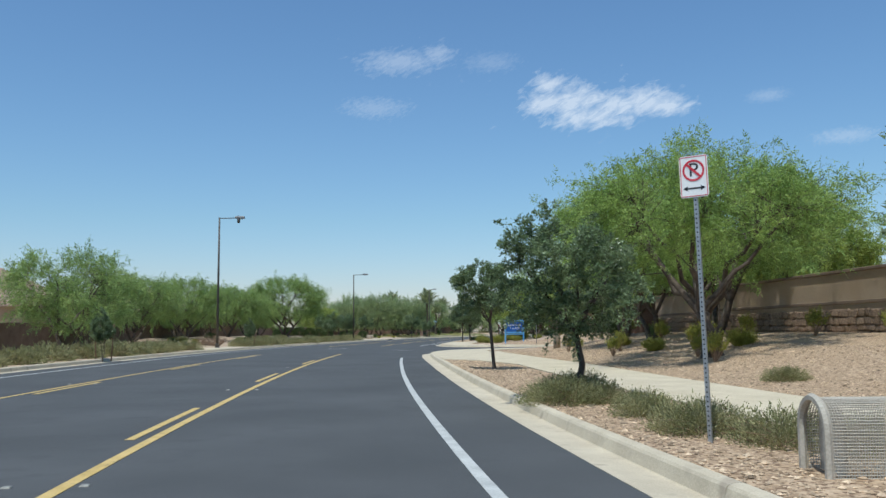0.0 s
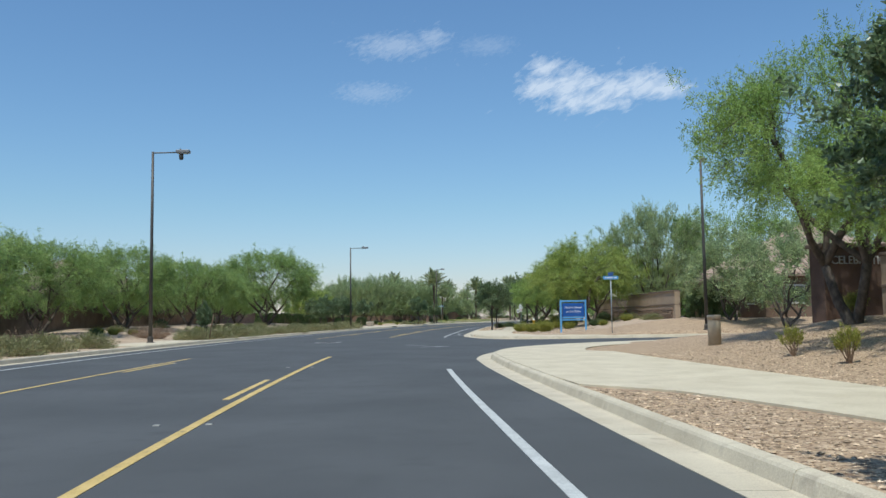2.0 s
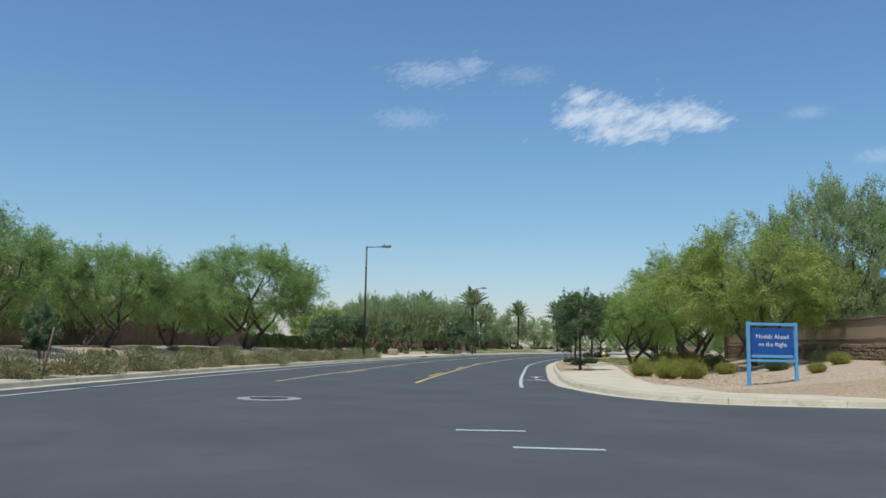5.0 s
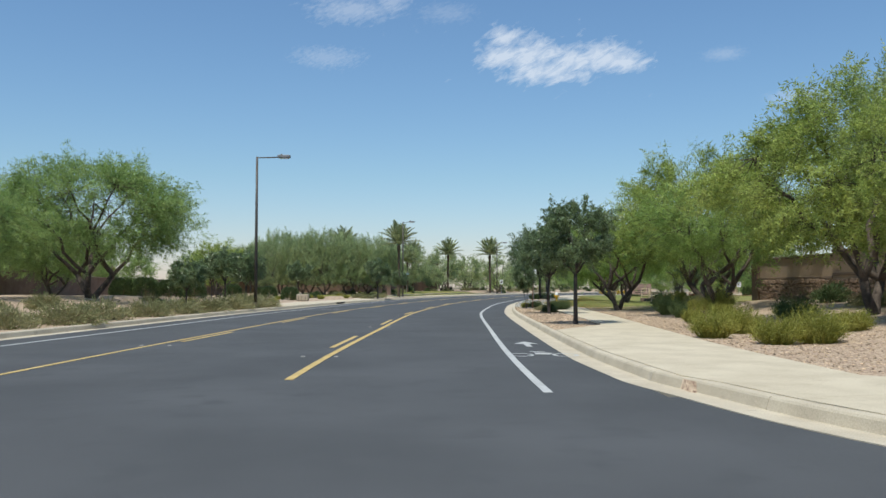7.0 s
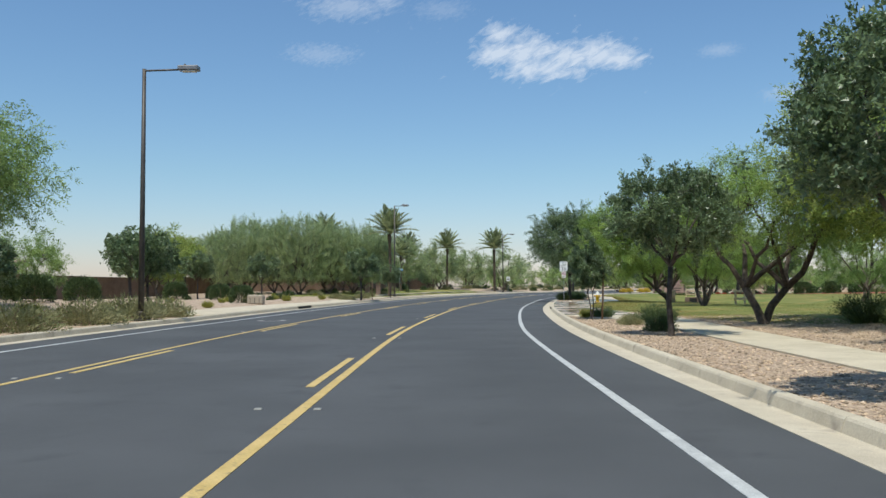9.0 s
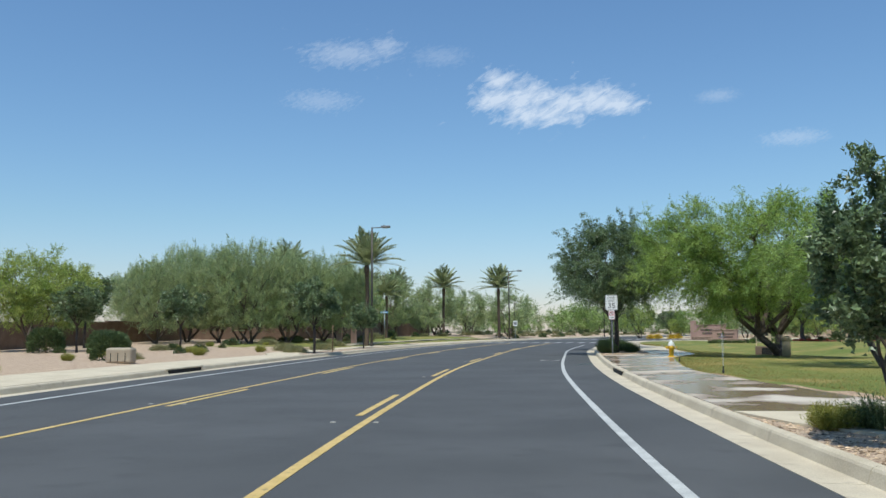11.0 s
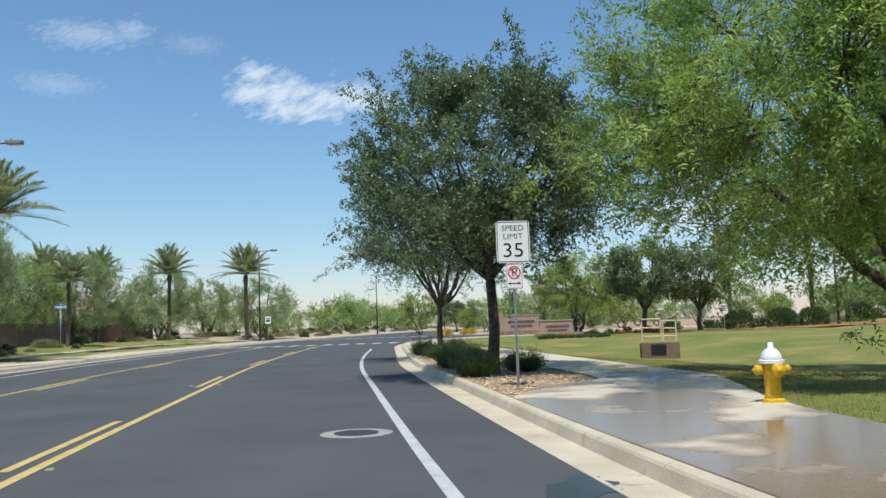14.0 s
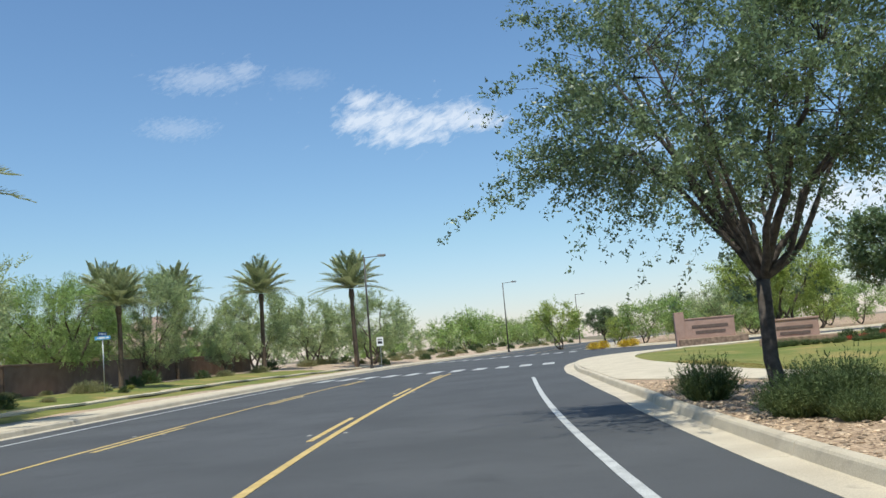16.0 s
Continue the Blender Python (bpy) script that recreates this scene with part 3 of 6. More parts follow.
for o, starts in ((-0.27, [-142.5 + 12.25 * k for k in range(11)] + [28.0 + 11.7 * k for k in range(10)]), (0.27, [-144 + 12.0 * k for k in range(12)] + [29.9 + 11.6 * k for k in range(10)])):
    for a in starts:
        yd = np.linspace(a, a + 4.4, 5)
        od = o + (yellow_l(yd) if o > 0 else 0 * yd)
        marking("yellow_dash", yd, od - 0.06, od + 0.06, YELLOW_LINE, "worn yellow painted dash", "dashes of the turning lane")
stud_me = box("road_stud", (0.09, 0.09, 0.016), REFLECTOR, bevel=0.004, taper=0.8)
y = -120.9
while y < 132:
    if not -5 < y < 22:
        for o in (0.17, -0.48, -4.95, -4.3):
            x, q = at(y + (0 if o > -1 else 3), o if o > -1 else float(yellow_l(y)) + o + 4.75)
            ob = new("road_stud", stud_me)
            ob.matrix_basis = pose(float(x), float(q), 0.0, 0, 0, -math.degrees(math.atan(float(heading(y)))))
            tagged(ob, "small pale reflective road stud beside the yellow line", "road stud", "road studs")
    y += 12.2
# the crossings at the park entrance, worn dashes
for yc, nn_ in ((141.6, 11), (172.5, 11)):
    for k in range(nn_):
        o = -8.4 + k * 1.32
        marking("crossing_dash", np.array([yc, yc + 1.5, yc + 3.0]), o, o + 0.65, WHITE_LINE, "worn white dash of a crossing", "crossing dashes")
for (xa, ya, xb, yb) in ((0.2, 5.35, 1.3, 5.35), (0.9, 3.2, 2.1, 3.1)):
    tagged(new("stop_bar", mesh("stop_bar", [(xa, ya, 0.006), (xb, yb, 0.006), (xb, yb + 0.16, 0.006), (xa, ya + 0.16, 0.006)], [(0, 1, 2, 3)], WHITE_LINE)), "short worn white bar on the asphalt", "road marking", kind="structure")


def lane_frame(y, off):
    x, q = at(y, off)
    return pose(float(x), float(q), 0.0, 0, 0, -math.degrees(math.atan(float(heading(y)))))


def ring_mesh(name, r0, r1, mat, sides=20, z=0.007, sy=1.0):
    vs = [(r * math.cos(2 * math.pi * i / sides), sy * r * math.sin(2 * math.pi * i / sides), z) for r in (r0, r1) for i in range(sides)]
    return mesh(name, vs, [(i, (i + 1) % sides, sides + (i + 1) % sides, sides + i) for i in range(sides)], mat)


# bicycle symbol and arrow in the cycle lane
sym = thing("bicycle_symbol", lane_frame(26.0, 4.28), "white painted bicycle symbol in the cycle lane", "road marking", kind="structure")
for xx in (-0.45, 0.45):
    part("wheel_ring", ring_mesh("wheel_ring", 0.20, 0.27, WHITE_LINE, sy=1.5), sym, m=pose(xx, 0, 0))
part("bike_frame", mesh("bike_frame", [(-0.14, 0.12, 0.008), (0.14, 0.08, 0.008), (0.26, 0.5, 0.008), (-0.12, 0.6, 0.008), (-0.2, 0.75, 0.008), (0.12, 0.72, 0.008), (0.12, 0.86, 0.008), (-0.2, 0.9, 0.008)], [(0, 1, 2, 3), (4, 5, 6, 7)], WHITE_LINE), sym)
arrow = [(-0.07, -0.9), (0.07, -0.9), (0.07, 0.05), (0.30, 0.05), (0, 0.9), (-0.30, 0.05), (-0.07, 0.05)]
sym = new("lane_arrow", mesh("lane_arrow", [(a, b, 0.006) for a, b in arrow], [(0, 1, 2, 6), (3, 4, 5)], WHITE_LINE))
sym.matrix_basis = lane_frame(29.3, 4.22)
tagged(sym, "white painted straight arrow in the cycle lane", "road marking", kind="structure")
for x, y, r in ((-4.0, 12.0, 0.75), (-1.45, 61.5, 0.55), (13.5, 87.3, 0.45)):
    mh = thing("manhole_cover", pose(x, y, 0.002), "round iron manhole cover in a concrete collar", "manhole cover", "manhole covers")
    part("collar", lathe("collar", [(r, 0), (r, 0.004), (r - 0.03, 0.006)], COLLAR, 28, False), mh)
    part("cover", lathe("cover", [(r * 0.62, 0.006), (r * 0.62, 0.012), (r * 0.58, 0.014)], IRON, 28, False), mh)


# ---- trees ----
def crown_tree(seed, h, dia, fork, limbs, trunk_r, tips, leaf, sprays, lean=(0, 0), flat=0.55, low=0.3, bark=BARK, leaf_mat=MESQ_LEAF, name="mesquite_tree", label="", wisp=0.0, size=1.0, stems=1, clump=0.085, lumpy=0.38, whips=0, reach=1.0, lift=-0.25, sprig=0.17, sprigs=5, rise=0.25, sag=0.22, tight=0.024):
    """A tapered trunk that forks into limbs and twigs, and many small leaves about the twigs. leaf: 'feather' or 'oval'."""
    r = np.random.RandomState(seed)
    wood, green = Shape(), Shape()
    R = dia / 2
    top, bottom = h, h * low
    cz, rz = (top + bottom) / 2, (top - bottom) / 2
    cen = np.array([lean[0], lean[1], cz])
    # tip places in a lumpy crown
    d = rand_dirs(r, tips)
    lump = rand_dirs(r, 9)
    bulge = np.max(d @ lump.T, axis=1)
    rad = (1 - lumpy + lumpy * (2 * bulge - 1)) * (r.uniform(0.35, 1.0, tips) ** 0.45)
    tip = cen + d * (rad * (1 - 0.2 * sprig))[:, None] * np.array([R, R, rz])
    drop = flat * np.maximum(0, -(tip[:, 2] - cz)) * (1 - np.minimum(1, np.hypot(tip[:, 0] - cen[0], tip[:, 1] - cen[1]) / R))
    tip[:, 2] += drop + r.uniform(0, wisp, tips) * rz * (d[:, 2] > 0.1)
    forks = []
    for s in range(stems):
        base = np.array([r.uniform(-0.25, 0.25), r.uniform(-0.25, 0.25), -0.12]) * (stems > 1) + np.array([0, 0, -0.12]) * (stems == 1)
        ang = 2 * math.pi * s / stems + r.uniform(0, 1)
        out = np.array([math.cos(ang), math.sin(ang), 0]) * (0.16 * R if stems > 1 else 0)
        fk = np.array([lean[0] * 0.35, lean[1] * 0.35, h * fork]) + out
        m1 = base * 0.5 + fk * 0.5 + r.normal(size=3) * 0.05 * h * fork
        tr = trunk_r * (0.75 if stems > 1 else 1)
        wood.tube([base, base * 0.85 + fk * 0.15 + r.normal(size=3) * 0.01, m1, fk], [tr * 1.35, tr * 1.05, tr * 0.92, tr * 0.85], 9)
        forks.append(fk)
    lim = []
    for k in range(limbs):
        fk = forks[k % stems]
        a = 2 * math.pi * (k + r.uniform(-0.25, 0.25)) / limbs
        e = cen + np.array([math.cos(a) * R * r.uniform(0.4, 0.65), math.sin(a) * R * r.uniform(0.4, 0.65), rz * r.uniform(-0.05, 0.5)])
        s = np.linspace(0, 1, 7)[:, None]
        mid = fk * 0.45 + e * 0.55 + np.array([0, 0, 0.10 * h]) * r.uniform(-1.0, 0.6) + r.normal(size=3) * 0.05 * R
        pts = (1 - s) ** 2 * fk + 2 * s * (1 - s) * mid + s**2 * e
        pts[1:-1] += r.normal(size=(5, 3)) * 0.018 * R
        lr = trunk_r * r.uniform(0.45, 0.62)
        wood.tube(pts, np.linspace(lr, lr * 0.25, 7), 6)
        lim.append(pts)
    nodes = np.concatenate([p[2:] for p in lim])
    dist = np.linalg.norm(tip[:, None] - nodes[None], axis=2)
    near = nodes[np.argmin(dist + r.uniform(0, 0.3, dist.shape) * R, axis=1)]
    for a, b in zip(near, tip):
        m = a * 0.5 + b * 0.5 + r.normal(size=3) * 0.05 * R
        wood.tube([a, m, b], [trunk_r * 0.09, trunk_r * 0.055, trunk_r * 0.02], 3)
    # sprigs fan out from the outer part of each twig, and the leaves sit along them
    count = tips * sprigs
    k = np.repeat(np.arange(tips), sprigs)
    f = (r.uniform(0.0, 1.0, count) ** 0.6 * 0.75 + 0.27)[:, None]
    start = near[k] * (1 - f) + tip[k] * f + r.normal(size=(count, 3)) * clump * R * 0.45
    away = (start - cen) / np.array([R, R, rz])
    away /= np.linalg.norm(away, axis=1)[:, None] + 1e-9
    way = away * 0.85 + rand_dirs(r, count) * 0.6 + np.array([0, 0, rise])
    way /= np.linalg.norm(way, axis=1)[:, None] + 1e-9
    ln_s = R * sprig * r.uniform(0.5, 1.25, count)
    whip = r.uniform(0, 1, count) < whips / count
    ln_s = np.where(whip & (f[:, 0] > 0.7), ln_s * (1.3 + 0.5 * reach), ln_s)
    droop = np.array([0, 0, -sag])
    side_w = np.cross(way, rand_dirs(r, count))
    side_w /= np.linalg.norm(side_w, axis=1)[:, None] + 1e-9
    wood.blades(start, (way + droop * 0.6) * ln_s[:, None] * 0.9, side_w * trunk_r * 0.03)
    n = sprays
    which = r.choice(count, n, p=ln_s / ln_s.sum())
    q1 = r.uniform(0.0, 1.0, n)[:, None]
    L = ln_s[which][:, None]
    p = start[which] + way[which] * L * q1 + droop * L * q1**2 + r.normal(size=(n, 3)) * (tight * R * (1.15 - 0.6 * q1))
    p[:, 2] = np.maximum(p[:, 2], h * low * 0.75)
    outd = way[which] + 2 * droop * q1
    outd /= np.linalg.norm(outd, axis=1)[:, None] + 1e-9
    if leaf == "feather":
        ax = outd * 0.6 + rand_dirs(r, n) * 0.75 + np.array([0, 0, lift])
        ax /= np.linalg.norm(ax, axis=1)[:, None]
        ln = r.uniform(0.28, 0.55, n) * size
        sd = np.cross(ax, rand_dirs(r, n) * 0.7 + np.array([0, 0, 0.6]))
        sd /= np.linalg.norm(sd, axis=1)[:, None] + 1e-9
        for k in (0, 1, 2, 4):
            t = (k // 2 + 0.5) / 2.6
            sgn = 1 if k % 2 else -1
            q = p + ax * (ln * t)[:, None]
            if k == 4:
                u = ax * (ln * 0.5)[:, None]
                wv = sd * (ln * 0.085)[:, None]
            else:
                u = (ax * 0.6 + sd * sgn) * (ln * 0.40)[:, None]
                wv = np.cross(u, rand_dirs(r, n) * 0.6 + np.cross(ax, sd))
                wv = wv / (np.linalg.norm(wv, axis=1)[:, None] + 1e-9) * (ln * 0.095)[:, None]
            green.blades(q, u, wv)
    else:
        for k in range(4):
            q = p + r.normal(size=(n, 3)) * 0.05 * size
            u = rand_dirs(r, n) + outd * 0.5 + np.array([0, 0, 0.25])
            u = u / np.linalg.norm(u, axis=1)[:, None] * (r.uniform(0.07, 0.125, n) * size)[:, None]
            wv = np.cross(u, rand_dirs(r, n) + np.array([0, 0, 0.35]))
            wv = wv / (np.linalg.norm(wv, axis=1)[:, None] + 1e-9) * (r.uniform(0.022, 0.040, n) * size)[:, None]
            green.blades(q, u, wv)
    root = thing(name, pose(0, 0, -50), label, "tree")
    part("trunk", wood.mesh("trunk", bark, True), root, "dark bark trunk with spreading limbs")
    part("crown", green.mesh("crown", leaf_mat), root, "crown of many small leaves")
    return root


def plant(proto, x, y, k=1.0, turn=0.0, label="", kz=None, group=""):
    """Set a copy of a thing on the ground."""
    m = pose(x, y, ground_z(x, y), 0, 0, turn) @ Matrix.Diagonal((k, k, kz or k, 1))
    ob = copy_thing(proto, m)
    return tagged(ob, label, group=group)


def drop_protos(protos):
    for p in protos:
        for o in list(p.children_recursive) + [p]:
            bpy.data.objects.remove(o)


MESQ = [
    crown_tree(11, 6.5, 9.8, 0.20, 8, 0.20, 230, "feather", 25000, lean=(0.3, 0.2), low=0.27, flat=0.5, stems=2, size=0.41, clump=0.06, whips=110, lumpy=0.45),
    crown_tree(12, 6.2, 9.4, 0.19, 8, 0.19, 230, "feather", 25000, lean=(-0.4, 0.2), low=0.27, flat=0.5, stems=3, size=0.41, clump=0.06, whips=110, lumpy=0.45),
    crown_tree(13, 6.8, 10.0, 0.20, 8, 0.22, 240, "feather", 25000, lean=(-0.2, -0.4), low=0.27, flat=0.5, stems=2, size=0.41, clump=0.06, whips=110, lumpy=0.45),
]
BIG_MESQ = crown_tree(14, 7.8, 12.6, 0.12, 10, 0.25, 430, "feather", 56000, leaf_mat=PARK_LEAF, lean=(-0.75, 0.3), low=0.13, flat=0.5, stems=2, size=0.47, clump=0.045, whips=260, lumpy=0.34, sprig=0.15, sprigs=6, rise=0.4, tight=0.018)
YELL = [
    crown_tree(21, 7.4, 9.8, 0.14, 8, 0.20, 260, "feather", 27000, lean=(0.5, 0.0), low=0.14, flat=0.5, stems=2, leaf_mat=YELL_LEAF, name="palo_verde_tree", size=0.50, clump=0.06, whips=110, lumpy=0.36),
    crown_tree(22, 6.2, 8.0, 0.12, 7, 0.17, 170, "feather", 10000, low=0.12, stems=3, leaf_mat=YELL_LEAF, name="palo_verde_tree", size=0.72, lumpy=0.45),
]
ACAC = [
    crown_tree(31, 8.0, 10.4, 0.13, 9, 0.15, 230, "feather", 14500, low=0.04, flat=0.1, stems=3, rise=0.85, sag=0.0, tight=0.02, leaf_mat=GREY_LEAF, name="acacia_tree", wisp=0.15, size=0.68, lumpy=0.26, clump=0.065, whips=120, lift=0.7),
    crown_tree(32, 6.8, 8.4, 0.12, 7, 0.14, 150, "feather", 3600, low=0.08, stems=3, leaf_mat=GREY_LEAF, name="acacia_tree", wisp=0.2, size=1.05, lumpy=0.38, clump=0.07, whips=60, lift=0.4),
]
MIDS = [
    crown_tree(33, 6.8, 9.6, 0.14, 7, 0.18, 170, "feather", 10500, low=0.10, flat=0.35, stems=2, leaf_mat=SOFT_LEAF, size=0.66, clump=0.065, whips=70, lumpy=0.36),
    crown_tree(34, 6.4, 9.2, 0.12, 7, 0.17, 170, "feather", 10500, low=0.10, flat=0.35, stems=3, leaf_mat=SOFT_LEAF, size=0.66, clump=0.065, whips=70, lumpy=0.36),
    crown_tree(35, 7.2, 10.2, 0.13, 8, 0.20, 180, "feather", 11500, low=0.10, flat=0.35, stems=3, leaf_mat=SOFT_LEAF, size=0.66, clump=0.065, whips=90, lumpy=0.36),
]
SOFT_BIG = crown_tree(39, 6.9, 10.4, 0.16, 9, 0.19, 300, "feather", 30000, low=0.17, flat=0.5, stems=3, leaf_mat=SOFT_LEAF, size=0.48, clump=0.055, whips=160, lumpy=0.30, rise=0.32)
FARS = [
    crown_tree(36, 7.0, 8.0, 0.08, 6, 0.13, 80, "feather", 1500, low=0.03, flat=0.2, stems=3, leaf_mat=GREY_LEAF, name="acacia_tree", wisp=0.2, size=1.35, lumpy=0.5, clump=0.10),
    crown_tree(37, 6.6, 8.6, 0.08, 6, 0.13, 80, "feather", 1500, low=0.03, flat=0.2, stems=2, leaf_mat=SOFT_LEAF, name="mesquite_tree", size=1.35, lumpy=0.5, clump=0.10),
    crown_tree(38, 6.0, 7.4, 0.08, 6, 0.13, 80, "feather", 1400, low=0.03, flat=0.2, stems=3, leaf_mat=YELL_LEAF, name="palo_verde_tree", size=1.35, lumpy=0.5, clump=0.10),
]
DIST = [
    crown_tree(56, 7.0, 8.0, 0.08, 5, 0.13, 36, "feather", 480, low=0.03, flat=0.2, stems=2, leaf_mat=GREY_LEAF, name="acacia_tree", wisp=0.2, size=2.4, lumpy=0.5, clump=0.11),
    crown_tree(57, 6.6, 8.6, 0.08, 5, 0.13, 36, "feather", 480, low=0.03, flat=0.2, stems=2, leaf_mat=SOFT_LEAF, name="mesquite_tree", size=2.4, lumpy=0.5, clump=0.11),
]
OAK_MID = crown_tree(46, 4.2, 3.2, 0.36, 7, 0.07, 110, "oval", 2200, low=0.30, bark=OAK_BARK, leaf_mat=OAK_LEAF, name="live_oak_tree", wisp=0.1, size=1.4, lumpy=0.45)
OAK_FAR = crown_tree(47, 7.0, 7.0, 0.22, 8, 0.20, 170, "oval", 4200, low=0.20, bark=OAK_BARK, leaf_mat=OAK_LEAF, name="live_oak_tree", wisp=0.15, size=1.8, lumpy=0.45)
OAKS = [
    crown_tree(41, 4.2, 3.3, 0.34, 8, 0.065, 190, "oval", 10500, low=0.22, flat=0.3, bark=OAK_BARK, leaf_mat=OAK_LEAF, name="live_oak_tree", wisp=0.1, whips=90, size=0.56, lumpy=0.45, clump=0.07),
    crown_tree(42, 3.7, 2.6, 0.42, 6, 0.06, 130, "oval", 8000, lean=(-0.4, 0.0), low=0.40, bark=OAK_BARK, leaf_mat=OAK_LEAF, name="live_oak_tree", wisp=0.1, whips=50, size=0.56),
    crown_tree(43, 7.4, 7.0, 0.30, 12, 0.14, 260, "oval", 30000, lean=(0.0, 0.0), low=0.24, bark=OAK_BARK, leaf_mat=OAK_LEAF, name="live_oak_tree", wisp=0.3, size=0.78, clump=0.058, lumpy=0.36, whips=130, reach=1.2, sprig=0.24, rise=0.35, sag=0.3, tight=0.03),
    crown_tree(44, 6.5, 6.9, 0.28, 13, 0.12, 230, "oval", 20000, lean=(-0.1, 0.1), low=0.33, flat=0.6, bark=OAK_BARK, leaf_mat=OAK_LEAF, name="live_oak_tree", wisp=0.4, size=0.66, clump=0.045, lumpy=0.40, whips=260, reach=1.6, sprig=0.27, rise=0.4, sag=0.3, tight=0.02),
    crown_tree(45, 3.2, 1.7, 0.30, 5, 0.03, 120, "oval", 5200, low=0.18, bark=OAK_BARK, leaf_mat=OAK_LEAF, name="young_oak_tree", size=0.62, lumpy=0.5, whips=40, reach=1.6, stems=2),
    crown_tree(48, 4.3, 3.5, 0.40, 8, 0.075, 170, "oval", 9000, low=0.37, flat=0.5, bark=OAK_BARK, leaf_mat=OAK_LEAF, name="live_oak_tree", wisp=0.15, whips=70, size=0.68, lumpy=0.42, clump=0.075),
]


def palm(seed, h, crown):
    r = np.random.RandomState(seed)
    wood, green = Shape(), Shape()
    zs = np.linspace(-0.1, h, 26)
    rr = 0.20 - 0.05 * zs / h + 0.022 * (np.arange(26) % 2)
    rr[-4:] += [0.03, 0.07, 0.08, 0.02]
    wood.tube([(0.05 * math.sin(z * 0.5), 0.03 * math.cos(z * 0.6), z) for z in zs], rr, 12)
    for k in range(46):
        a = k * 2.39996 + r.uniform(-0.2, 0.2)
        up = 1.38 - 1.35 * (k / 46.0) ** 1.1 + r.uniform(-0.1, 0.1)
        ln = crown * r.uniform(0.85, 1.1)
        dirn = np.array([math.cos(a) * math.cos(up), math.sin(a) * math.cos(up), math.sin(up)])
        s = np.linspace(0, 1, 9)[:, None]
        pts = np.array([0, 0, h + 0.05]) + dirn * s * ln + np.array([0, 0, -1.0]) * (s**2.2) * ln * (0.10 + 0.17 * math.cos(up))
        green.tube(pts, np.linspace(0.028, 0.006, 9), 3)
        q = np.repeat(np.linspace(0.14, 1.0, 42), 2)
        P = np.stack([np.interp(q, s[:, 0], pts[:, i]) for i in range(3)], 1)
        T = np.stack([np.interp(q, s[:, 0], np.gradient(pts, axis=0)[:, i]) for i in range(3)], 1)
        T /= np.linalg.norm(T, axis=1)[:, None]
        S = np.cross(T, [0, 0, 1.0])
        S /= np.linalg.norm(S, axis=1)[:, None] + 1e-9
        sg = np.where(np.arange(84) % 2, 1.0, -1.0)[:, None]
        L = (0.50 * crown / 2.6 * np.sin(np.clip(q, 0.1, 0.97) * math.pi * 0.9 + 0.25))[:, None] + 0.08
        U = (S * sg * 0.75 + T * 0.75 + np.array([0, 0, 0.18]) + r.normal(size=(84, 3)) * 0.08) * L
        W = np.cross(U, S * sg * 0.2 + np.array([0, 0, 1.0]))
        W = W / (np.linalg.norm(W, axis=1)[:, None] + 1e-9) * 0.042
        green.quads(P, U, W)
    root = thing("date_palm", pose(0, 0, -50), "tall date palm with a rough trunk and arching fronds", "palm tree")
    part("trunk", wood.mesh("trunk", PALM_BARK, True), root, "rough brown palm trunk with old frond stubs")
    part("crown", green.mesh("crown", PALM_LEAF), root, "crown of grey-green arching fronds")
    return root


PALMS = [palm(51, 7.4, 3.9), palm(52, 6.7, 3.6)]


